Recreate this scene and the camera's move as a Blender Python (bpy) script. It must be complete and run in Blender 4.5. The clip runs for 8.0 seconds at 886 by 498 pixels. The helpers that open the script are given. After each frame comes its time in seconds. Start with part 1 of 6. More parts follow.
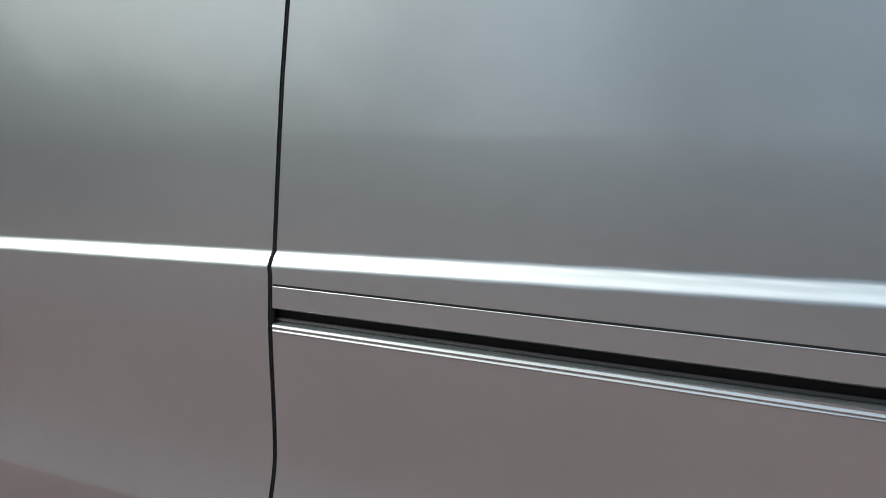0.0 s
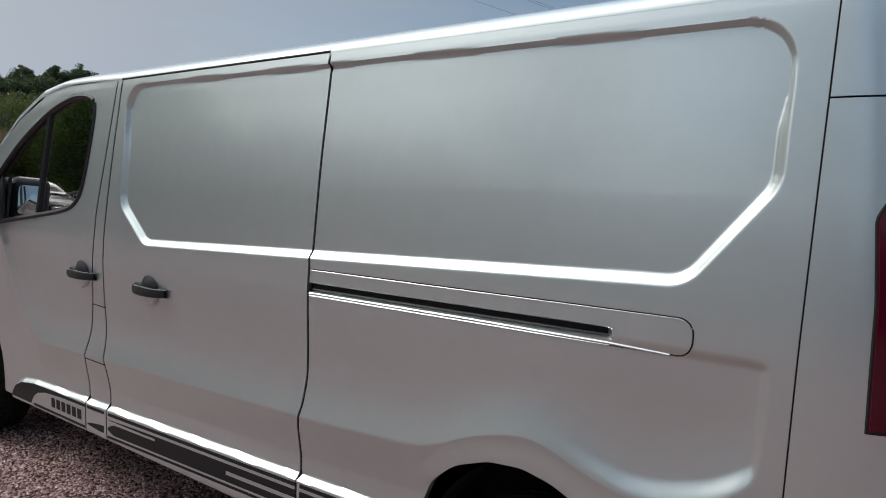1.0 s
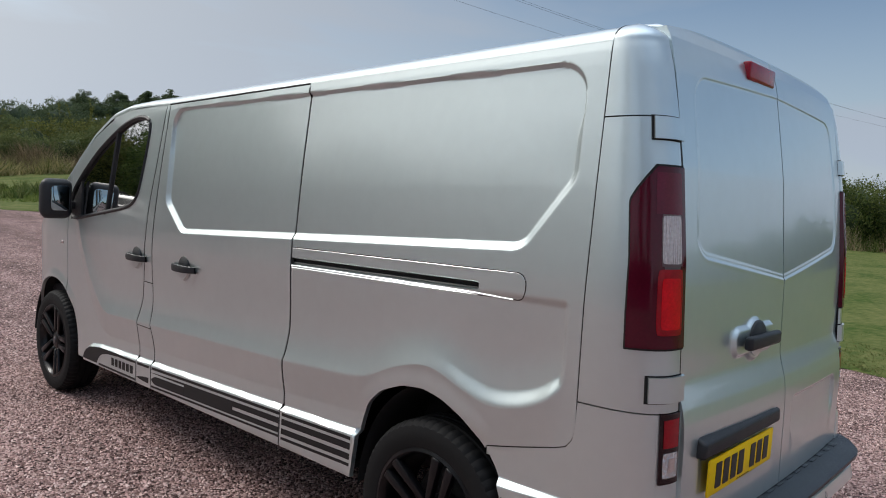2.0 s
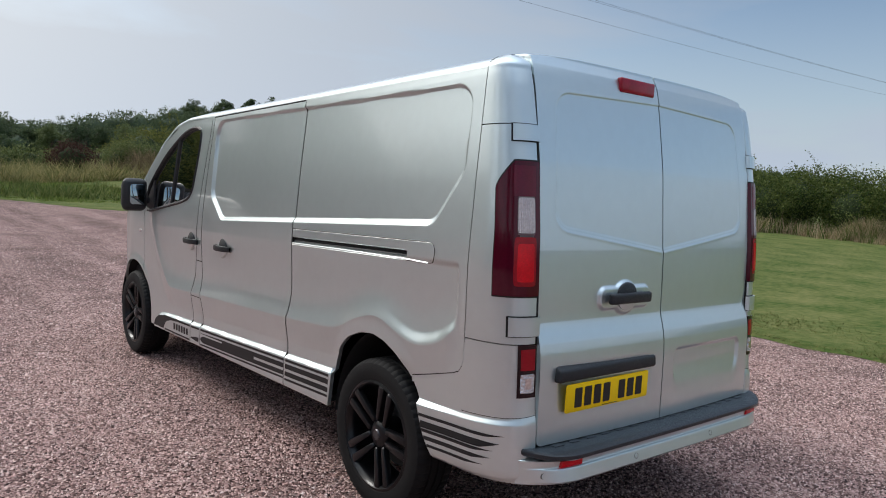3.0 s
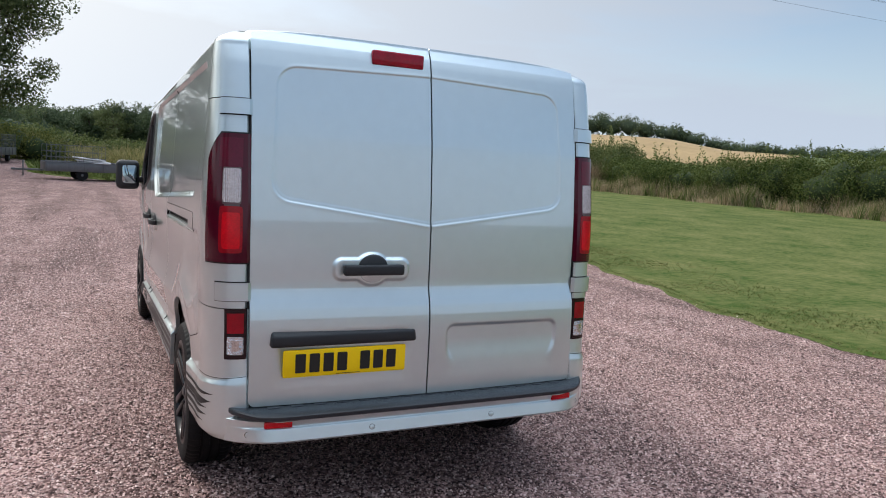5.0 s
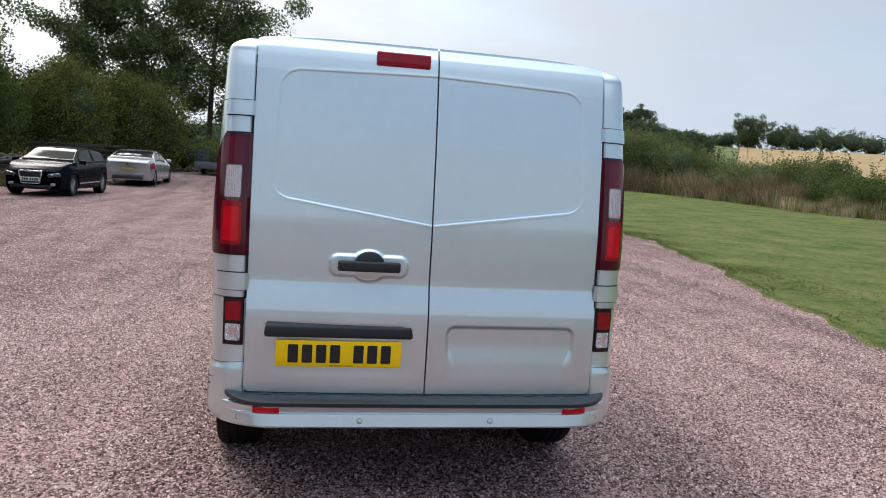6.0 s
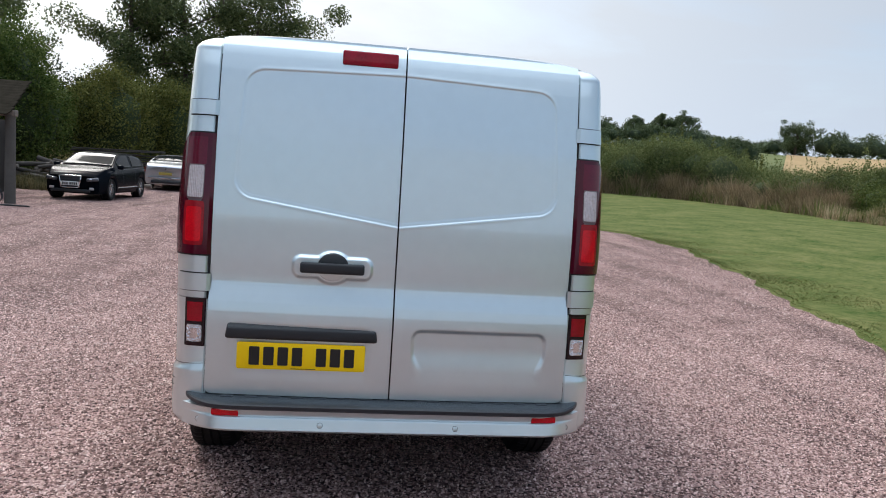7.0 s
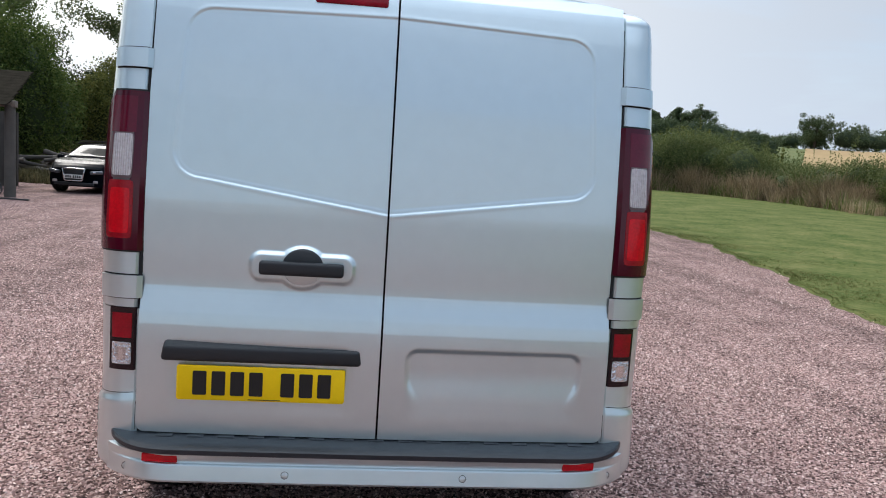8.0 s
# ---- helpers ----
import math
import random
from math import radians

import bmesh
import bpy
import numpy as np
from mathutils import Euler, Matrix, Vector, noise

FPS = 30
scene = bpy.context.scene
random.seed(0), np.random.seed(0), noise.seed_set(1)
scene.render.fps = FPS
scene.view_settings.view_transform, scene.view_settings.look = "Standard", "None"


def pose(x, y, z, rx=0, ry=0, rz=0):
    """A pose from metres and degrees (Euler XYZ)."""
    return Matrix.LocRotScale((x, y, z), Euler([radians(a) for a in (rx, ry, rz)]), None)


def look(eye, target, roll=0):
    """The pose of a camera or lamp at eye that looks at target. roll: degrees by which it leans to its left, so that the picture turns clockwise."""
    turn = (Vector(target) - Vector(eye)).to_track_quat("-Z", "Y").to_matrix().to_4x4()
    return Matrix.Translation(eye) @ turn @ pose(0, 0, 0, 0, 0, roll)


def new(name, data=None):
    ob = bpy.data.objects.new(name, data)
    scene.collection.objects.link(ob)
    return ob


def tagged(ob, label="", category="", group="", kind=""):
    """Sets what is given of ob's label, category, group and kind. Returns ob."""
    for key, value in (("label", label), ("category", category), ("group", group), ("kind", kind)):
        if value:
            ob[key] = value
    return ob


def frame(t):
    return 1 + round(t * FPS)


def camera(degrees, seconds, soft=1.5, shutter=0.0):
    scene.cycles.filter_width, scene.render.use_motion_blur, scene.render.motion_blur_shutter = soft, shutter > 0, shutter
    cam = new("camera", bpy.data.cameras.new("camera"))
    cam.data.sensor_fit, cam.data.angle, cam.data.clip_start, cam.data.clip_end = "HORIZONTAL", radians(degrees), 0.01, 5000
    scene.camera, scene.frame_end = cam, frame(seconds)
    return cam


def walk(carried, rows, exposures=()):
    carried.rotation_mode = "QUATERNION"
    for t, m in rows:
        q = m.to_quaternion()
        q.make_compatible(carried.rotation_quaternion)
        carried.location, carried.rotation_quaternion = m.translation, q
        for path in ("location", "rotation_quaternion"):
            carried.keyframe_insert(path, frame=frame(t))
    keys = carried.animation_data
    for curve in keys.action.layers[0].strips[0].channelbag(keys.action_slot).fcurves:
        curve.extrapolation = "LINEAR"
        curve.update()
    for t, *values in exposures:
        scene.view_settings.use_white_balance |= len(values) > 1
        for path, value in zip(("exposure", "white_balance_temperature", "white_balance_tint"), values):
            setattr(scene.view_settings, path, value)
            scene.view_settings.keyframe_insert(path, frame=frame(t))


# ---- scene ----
cam = camera(63.0, 8.0, soft=1.0)

PATH = [
    (0.0, (-1.926, 1.009, 1.507), (-0.144, 1.843, 1.151), 2.0),
    (0.1, (-1.969, 0.914, 1.497), (-0.206, 1.800, 1.170), 2.1),
    (0.2, (-2.019, 0.823, 1.499), (-0.273, 1.747, 1.182), 2.2),
    (0.3, (-2.075, 0.737, 1.505), (-0.344, 1.692, 1.205), 2.2),
    (0.5, (-2.181, 0.568, 1.528), (-0.485, 1.593, 1.257), 2.3),
    (1.0, (-2.455, 0.123, 1.534), (-0.874, 1.328, 1.319), 3.2),
    (1.5, (-2.568, -0.292, 1.496), (-1.055, 1.004, 1.319), 3.6),
    (2.8, (-2.785, -1.412, 1.477), (-1.467, 0.083, 1.307), 3.7),
    (3.0, (-2.727, -1.635, 1.476), (-1.460, -0.098, 1.303), 3.5),
    (3.5, (-2.460, -2.017, 1.473), (-1.315, -0.388, 1.284), 3.6),
    (4.0, (-2.138, -2.270, 1.546), (-1.058, -0.602, 1.327), 3.5),
    (4.5, (-1.730, -2.500, 1.550), (-0.709, -0.795, 1.325), 3.4),
    (4.7, (-1.560, -2.546, 1.537), (-0.582, -0.816, 1.308), 3.4),
    (6.0, (-0.519, -2.856, 1.489), (-0.151, -0.903, 1.272), 3.8),
    (6.5, (-0.286, -2.845, 1.491), (-0.029, -0.873, 1.279), 3.8),
    (7.0, (-0.203, -2.836, 1.485), (0.057, -0.863, 1.279), 4.0),
    (7.5, (-0.181, -2.614, 1.470), (0.072, -0.642, 1.251), 4.0),
    (8.0, (-0.078, -2.138, 1.412), (0.144, -0.163, 1.190), 3.9),
]
EXPOSURES = [(0.0, -0.80), (0.5, -0.76), (1.0, -0.70), (1.5, -0.58), (3.0, -0.30), (4.5, -0.10), (6.0, -0.02), (8.0, 0.0)]
walk(cam, [(t, look(eye, target, roll)) for t, eye, target, roll in PATH], EXPOSURES)

# ---- world and sun ----
SUN_AZ, SUN_EL = radians(-28), radians(39)      # azimuth from +y towards +x; hazy sun on the van's left and ahead
world = bpy.data.worlds.new("sky")
scene.world = world
world.use_nodes = True
wn, wl = world.node_tree.nodes, world.node_tree.links
wn.clear()
w_out = wn.new("ShaderNodeOutputWorld")
w_bg = wn.new("ShaderNodeBackground")
w_sky = wn.new("ShaderNodeTexSky")
w_sky.sky_type, w_sky.sun_disc = "NISHITA", False
w_sky.sun_elevation, w_sky.sun_rotation = SUN_EL, SUN_AZ
w_sky.dust_density, w_sky.ozone_density, w_sky.air_density = 1.0, 1.6, 1.05
w_co = wn.new("ShaderNodeTexCoord")
w_map = wn.new("ShaderNodeMapping")
w_map.inputs["Scale"].default_value = (1.0, 1.0, 4.2)
w_no = wn.new("ShaderNodeTexNoise")
w_no.inputs["Scale"].default_value, w_no.inputs["Detail"].default_value, w_no.inputs["Roughness"].default_value = 1.35, 7.0, 0.52
w_no.inputs["Distortion"].default_value = 0.35
w_ra = wn.new("ShaderNodeValToRGB")
w_ra.color_ramp.elements[0].position, w_ra.color_ramp.elements[1].position = 0.43, 0.64
w_ra.color_ramp.elements[0].color, w_ra.color_ramp.elements[1].color = (0.04, 0.04, 0.04, 1), (0.95, 0.95, 0.95, 1)
w_mix = wn.new("ShaderNodeMix")
w_mix.data_type = "RGBA"
w_mix.inputs[7].default_value = (3.50, 4.05, 4.85, 1)
wl.new(w_co.outputs["Generated"], w_map.inputs["Vector"])
wl.new(w_map.outputs[0], w_no.inputs["Vector"])
wl.new(w_no.outputs["Fac"], w_ra.inputs[0])
# the veil of cloud thickens overhead; this unseen part is brightened to fill shade
w_sep, w_up, w_add = (wn.new("ShaderNode" + k) for k in ("SeparateXYZ", "MapRange", "Math"))
w_up.inputs["From Min"].default_value, w_up.inputs["From Max"].default_value, w_up.inputs["To Max"].default_value = 0.50, 0.95, 0.6
w_add.operation, w_add.use_clamp = "ADD", True
# pale haze along the horizon
w_low, w_sum = wn.new("ShaderNodeMapRange"), wn.new("ShaderNodeMath")
w_low.inputs["From Max"].default_value, w_low.inputs["To Min"].default_value, w_low.inputs["To Max"].default_value = 0.26, 0.75, 0.0
wl.new(w_co.outputs["Generated"], w_sep.inputs[0])
wl.new(w_sep.outputs["Z"], w_up.inputs["Value"])
wl.new(w_ra.outputs[0], w_add.inputs[0])
wl.new(w_sep.outputs["Z"], w_low.inputs["Value"])
wl.new(w_up.outputs[0], w_sum.inputs[0])
wl.new(w_low.outputs[0], w_sum.inputs[1])
wl.new(w_sum.outputs[0], w_add.inputs[1])
wl.new(w_add.outputs[0], w_mix.inputs[0])
wl.new(w_sky.outputs[0], w_mix.inputs[6])
# bright haze round the sun
w_dot, w_pow, w_haze, w_glow = (wn.new("ShaderNode" + k) for k in ("VectorMath", "Math", "Mix", "Math"))
w_dot.operation, w_pow.operation, w_pow.use_clamp = "DOT_PRODUCT", "POWER", True
w_dot.inputs[1].default_value = (math.sin(SUN_AZ) * math.cos(SUN_EL), math.cos(SUN_AZ) * math.cos(SUN_EL), math.sin(SUN_EL))
w_pow.inputs[1].default_value = 3.0
w_haze.data_type = "RGBA"
w_haze.inputs[7].default_value = (4.7, 4.5, 4.1, 1)
w_glow.operation = "MULTIPLY_ADD"
w_glow.inputs[1].default_value = 0.15
wl.new(w_co.outputs["Generated"], w_dot.inputs[0])
wl.new(w_dot.outputs["Value"], w_pow.inputs[0])
wl.new(w_pow.outputs[0], w_haze.inputs[0])
wl.new(w_mix.outputs[2], w_haze.inputs[6])
wl.new(w_haze.outputs[2], w_bg.inputs["Color"])
# extra strength added overhead, above the view, to light the shaded ground
w_str = wn.new("ShaderNodeMath")
w_str.operation = "MULTIPLY_ADD"
w_str.inputs[1].default_value, w_str.inputs[2].default_value = 0.62, 0.143
wl.new(w_up.outputs[0], w_str.inputs[0])
w_rim = wn.new("ShaderNodeMath")
w_rim.operation = "MULTIPLY_ADD"
w_rim.inputs[1].default_value = 0.04
wl.new(w_low.outputs[0], w_rim.inputs[0])
wl.new(w_str.outputs[0], w_rim.inputs[2])
wl.new(w_pow.outputs[0], w_glow.inputs[0])
wl.new(w_rim.outputs[0], w_glow.inputs[2])
wl.new(w_glow.outputs[0], w_bg.inputs["Strength"])
wl.new(w_bg.outputs[0], w_out.inputs[0])

sun = new("sun", bpy.data.lights.new("sun", "SUN"))
sun.data.energy, sun.data.angle, sun.data.color = 2.1, radians(20), (1.0, 0.975, 0.94)
sun_way = Vector((math.sin(SUN_AZ) * math.cos(SUN_EL), math.cos(SUN_AZ) * math.cos(SUN_EL), math.sin(SUN_EL)))
sun.matrix_world = look(sun_way * 60, (0, 0, 0))


# ---- materials ----
def material(name, color, rough=0.5, metal=0.0, coat=0.0, var=0.0, scale=6.0, bump=0.0, bump_scale=60.0, island=0.0, spec=0.5, second=None, coat_rough=0.03, span=0.45):
    """A principled material; its colour wanders by var at two scales towards second, with fine relief."""
    m = bpy.data.materials.new(name)
    m.use_nodes = True
    nt, b = m.node_tree, m.node_tree.nodes["Principled BSDF"]
    b.inputs["Roughness"].default_value, b.inputs["Metallic"].default_value = rough, metal
    b.inputs["Coat Weight"].default_value, b.inputs["Coat Roughness"].default_value = coat, coat_rough
    b.inputs["Specular IOR Level"].default_value = spec
    b.inputs["Base Color"].default_value = (*color, 1)
    co = nt.nodes.new("ShaderNodeTexCoord")
    if var > 0 or island > 0:
        n1, n2 = nt.nodes.new("ShaderNodeTexNoise"), nt.nodes.new("ShaderNodeTexNoise")
        n1.inputs["Scale"].default_value, n2.inputs["Scale"].default_value = scale, scale * 9
        n1.inputs["Detail"].default_value = n2.inputs["Detail"].default_value = 5
        nt.links.new(co.outputs["Object"], n1.inputs["Vector"]), nt.links.new(co.outputs["Object"], n2.inputs["Vector"])
        add = nt.nodes.new("ShaderNodeMath")
        add.operation = "ADD"
        nt.links.new(n1.outputs["Fac"], add.inputs[0]), nt.links.new(n2.outputs["Fac"], add.inputs[1])
        last = add.outputs[0]
        if island > 0:
            geo, mul, add2 = nt.nodes.new("ShaderNodeNewGeometry"), nt.nodes.new("ShaderNodeMath"), nt.nodes.new("ShaderNodeMath")
            mul.operation, add2.operation = "MULTIPLY_ADD", "ADD"
            mul.inputs[1].default_value, mul.inputs[2].default_value = island, -island / 2
            nt.links.new(geo.outputs["Random Per Island"], mul.inputs[0])
            nt.links.new(last, add2.inputs[0]), nt.links.new(mul.outputs[0], add2.inputs[1])
            last = add2.outputs[0]
        rng = nt.nodes.new("ShaderNodeMapRange")
        rng.inputs["From Min"].default_value, rng.inputs["From Max"].default_value = 1 - span, 1 + span
        nt.links.new(last, rng.inputs["Value"])
        mix = nt.nodes.new("ShaderNodeMix")
        mix.data_type = "RGBA"
        two = second or tuple(c * (1 + var) for c in color)
        one = color if second else tuple(c * (1 - var) for c in color)
        mix.inputs[6].default_value, mix.inputs[7].default_value = (*one, 1), (*two, 1)
        nt.links.new(rng.outputs[0], mix.inputs[0]), nt.links.new(mix.outputs[2], b.inputs["Base Color"])
    if bump > 0:
        nb, bp = nt.nodes.new("ShaderNodeTexNoise"), nt.nodes.new("ShaderNodeBump")
        nb.inputs["Scale"].default_value, nb.inputs["Detail"].default_value = bump_scale, 4
        bp.inputs["Strength"].default_value, bp.inputs["Distance"].default_value = bump, 0.01
        nt.links.new(co.outputs["Object"], nb.inputs["Vector"])
        nt.links.new(nb.outputs["Fac"], bp.inputs["Height"]), nt.links.new(bp.outputs[0], b.inputs["Normal"])
    return m


def see_through(name, color, rough=0.02, clear=0.6):
    """Tinted glass: a glossy sheet over a clear, coloured one."""
    m = bpy.data.materials.new(name)
    m.use_nodes = True
    nt = m.node_tree
    nt.nodes.clear()
    out, mix, gl, tr, fr = (nt.nodes.new("ShaderNode" + k) for k in ("OutputMaterial", "MixShader", "BsdfGlossy", "BsdfTransparent", "Fresnel"))
    gl.inputs["Roughness"].default_value, tr.inputs["Color"].default_value = rough, (*(c * clear for c in color), 1)
    fr.inputs["IOR"].default_value = 1.2
    nt.links.new(fr.outputs[0], mix.inputs[0]), nt.links.new(tr.outputs[0], mix.inputs[1]), nt.links.new(gl.outputs[0], mix.inputs[2])
    nt.links.new(mix.outputs[0], out.inputs[0])
    return m


PAINT = material("silver_paint", (0.688, 0.765, 0.768), 0.29, 0.93, 1.0, 0.03, 2.0, 0.012, 1400, coat_rough=0.012)
# the flakes scatter a second, broader sheen
nt = PAINT.node_tree
narrow, out = nt.nodes["Principled BSDF"], nt.nodes["Material Output"]
broad, blend = nt.nodes.new("ShaderNodeBsdfPrincipled"), nt.nodes.new("ShaderNodeMixShader")
broad.inputs["Roughness"].default_value, broad.inputs["Metallic"].default_value, broad.inputs["Coat Weight"].default_value = 0.52, 1.0, 1.0
blend.inputs[0].default_value = 0.36
nt.links.new(narrow.inputs["Base Color"].links[0].from_socket, broad.inputs["Base Color"])
nt.links.new(narrow.outputs[0], blend.inputs[1]), nt.links.new(broad.outputs[0], blend.inputs[2]), nt.links.new(blend.outputs[0], out.inputs["Surface"])
BLACK_GAP = material("seam_black", (0.006, 0.006, 0.006), 0.8)
PLASTIC = material("black_plastic", (0.015, 0.016, 0.018), 0.48, var=0.15, scale=20, bump=0.15, bump_scale=900)
PAD = material("step_plastic", (0.021, 0.025, 0.030), 0.36, var=0.2, scale=9, bump=0.2, bump_scale=500)
RUBBER = material("tyre_rubber", (0.0065, 0.0065, 0.007), 0.7, var=0.25, scale=8, bump=0.1, bump_scale=300, spec=0.22)
RIM_BLACK = material("black_alloy", (0.004, 0.004, 0.005), 0.30, coat=0.15, var=0.1, scale=9, spec=0.3)
DECAL = material("graphite_vinyl", (0.012, 0.012, 0.013), 0.5, var=0.12, scale=20, spec=0.3)
PLATE_Y = material("plate_yellow", (0.98, 0.62, 0.004), 0.5, var=0.04, scale=12, spec=0.25)
PLATE_K = material("plate_black", (0.01, 0.01, 0.01), 0.4)
LENS_RED = material("red_lens", (0.62, 0.002, 0.010), 0.22, coat=0.3, var=0.30, scale=14, spec=0.25)
LENS_DEEP = material("deep_red_lens", (0.28, 0.001, 0.008), 0.2, coat=0.25, var=0.4, scale=18, bump=0.1, bump_scale=200, spec=0.3)
LENS_BEZEL = material("lens_bezel", (0.10, 0.05, 0.055), 0.3, coat=0.3)
LENS_DARK = material("smoked_red_lens", (0.070, 0.0025, 0.012), 0.10, coat=0.15, var=0.2, scale=14, spec=0.35)
REFLECTOR = material("lamp_reflector", (0.72, 0.71, 0.72), 0.12, 0.9, 0.6, 0.45, 45, 0.8, 110)
LENS_CLEAR = material("clear_lens", (0.60, 0.53, 0.52), 0.20, 0.30, 0.5, 0.25, 16)
# upright ribs inside the frosted lens
RIB_LENS = material("ribbed_lens", (0.62, 0.53, 0.52), 0.18, 0.35, 0.4, 0.30, 12)
nt = RIB_LENS.node_tree
rib_co, rib, rib_bump = (nt.nodes.new("ShaderNode" + k) for k in ("TexCoord", "TexWave", "Bump"))
rib.bands_direction = "X"
rib.inputs["Scale"].default_value = 42
rib_bump.inputs["Strength"].default_value, rib_bump.inputs["Distance"].default_value = 0.7, 0.003
nt.links.new(rib_co.outputs["Object"], rib.inputs["Vector"]), nt.links.new(rib.outputs["Fac"], rib_bump.inputs["Height"])
nt.links.new(rib_bump.outputs[0], nt.nodes["Principled BSDF"].inputs["Normal"])
HOUSING = material("lamp_housing", (0.10, 0.085, 0.085), 0.35, 0.3, var=0.3, scale=30)
CHROME = material("chrome", (0.75, 0.75, 0.76), 0.08, 1.0)
GLASS = see_through("tinted_glass", (0.30, 0.34, 0.33))
WINDSCREEN = see_through("windscreen_glass", (0.12, 0.14, 0.14))
MIRROR = material("mirror_glass", (0.48, 0.58, 0.62), 0.01, 1.0)
CAB = material("cab_trim", (0.03, 0.03, 0.033), 0.7, var=0.2, scale=12, bump=0.2, bump_scale=200)
UNDER = material("underbody", (0.012, 0.012, 0.012), 0.85, var=0.3, scale=5)
BADGE = material("badge_silver", (0.5, 0.5, 0.5), 0.25, 1.0, 0.4)
HUB_GREY = material("hub_emblem_grey", (0.10, 0.10, 0.105), 0.35, 0.8, var=0.6, scale=60)


# ---- building helpers ----
RAKE = 0.037        # the body sits nose-down on its springs


def raked(v):
    v = np.array(v, float).reshape(-1, 3)
    v[:, 2] -= RAKE * (v[:, 1] - 1.0)
    return v


def mesh_part(name, verts, faces, mat, parent=None, label="", sharp=42, rake=False):
    me = bpy.data.meshes.new(name)
    v = raked(verts) if rake else np.array(verts, float).reshape(-1, 3)
    me.from_pydata(v.tolist(), [], faces)
    me.materials.append(mat)
    me.shade_smooth()
    if sharp:
        me.set_sharp_from_angle(angle=radians(sharp))
    ob = new(name, me)
    if parent is not None:
        ob.parent = parent
    return tagged(ob, label) if label else ob


def part(name, bm, mat, parent=None, label="", sharp=42, rake=False, smooth=True):
    if rake:
        for v in bm.verts:
            v.co.z -= RAKE * (v.co.y - 1.0)
    bmesh.ops.recalc_face_normals(bm, faces=bm.faces)
    me = bpy.data.meshes.new(name)
    bm.to_mesh(me)
    bm.free()
    me.materials.append(mat)
    if smooth:
        me.shade_smooth()
        me.set_sharp_from_angle(angle=radians(sharp))
    ob = new(name, me)
    if parent is not None:
        ob.parent = parent
    return tagged(ob, label) if label else ob


def empty_thing(name, label, category, group="", at=(0, 0, 0)):
    ob = new(name)
    ob.location = at
    ob.empty_display_size = 0.1
    return tagged(ob, label, category, group)


def box_bm(cx, cy, cz, sx, sy, sz, bevel=0.0, segs=2, turn=None, bm=None):
    """A box of full size sx, sy, sz, with rounded edges; adds to bm if given."""
    own = bmesh.new()
    bmesh.ops.create_cube(own, size=1.0)
    for v in own.verts:
        v.co = Vector((v.co.x * sx, v.co.y * sy, v.co.z * sz))
    if bevel > 0:
        bmesh.ops.bevel(own, geom=own.edges[:], offset=bevel, segments=segs, profile=0.5, affect="EDGES")
    if turn is not None:
        bmesh.ops.transform(own, matrix=turn, verts=own.verts)
    bmesh.ops.translate(own, vec=(cx, cy, cz), verts=own.verts)
    if bm is None:
        return own
    me = bpy.data.meshes.new("tmp")
    own.to_mesh(me)
    own.free()
    bm.from_mesh(me)
    bpy.data.meshes.remove(me)
    return bm


def lathe_bm(profile, n=48, axis="x", bm=None):
    """Turns (radius, along) pairs round the axis; a closed profile gives a solid ring."""
    bm = bm or bmesh.new()
    rings = []
    for i in range(n):
        a = 2 * math.pi * i / n
        c, s = math.cos(a), math.sin(a)
        ring = []
        for r, h in profile:
            p = (h, r * c, r * s) if axis == "x" else ((r * c, r * s, h) if axis == "z" else (r * c, h, r * s))
            ring.append(bm.verts.new(p))
        rings.append(ring)
    for i in range(n):
        a, b = rings[i], rings[(i + 1) % n]
        for j in range(len(profile) - 1):
            if profile[j][0] < 1e-6 and profile[j + 1][0] < 1e-6:
                continue
            bm.faces.new((a[j], b[j], b[j + 1], a[j + 1]))
    bmesh.ops.remove_doubles(bm, verts=bm.verts, dist=1e-5)
    return bm


def tube(points, r, n=6, closed=False):
    """Vertices and faces of a tube along points."""
    p = np.array(points, float)
    m = len(p)
    d = np.roll(p, -1, 0) - np.roll(p, 1, 0) if closed else np.gradient(p, axis=0)
    d /= np.linalg.norm(d, axis=1)[:, None] + 1e-12
    ref = np.where(np.abs(d[:, 2:3]) > 0.9, [[0.0, 1, 0]], [[0.0, 0, 1]])
    a = np.cross(d, ref)
    a /= np.linalg.norm(a, axis=1)[:, None]
    b = np.cross(d, a)
    rr = np.broadcast_to(np.asarray(r, float), (m,))[:, None]
    v = np.concatenate([p + rr * (math.cos(t) * a + math.sin(t) * b) for t in np.linspace(0, 2 * math.pi, n, endpoint=False)])
    f = []
    for i in range(m if closed else m - 1):
        k = (i + 1) % m
        for j in range(n):
            l = (j + 1) % n
            f.append((j * m + i, j * m + k, l * m + k, l * m + i))
    if not closed:
        f += [tuple(j * m for j in range(n)), tuple(j * m + m - 1 for j in reversed(range(n)))]
    return v, f


def grid_faces(n, m, flip=False):
    i, j = np.meshgrid(np.arange(n - 1), np.arange(m - 1), indexing="ij")
    a = (i * m + j).ravel()
    q = np.stack([a, a + m, a + m + 1, a + 1], 1)
    return (q[:, ::-1] if flip else q).tolist()


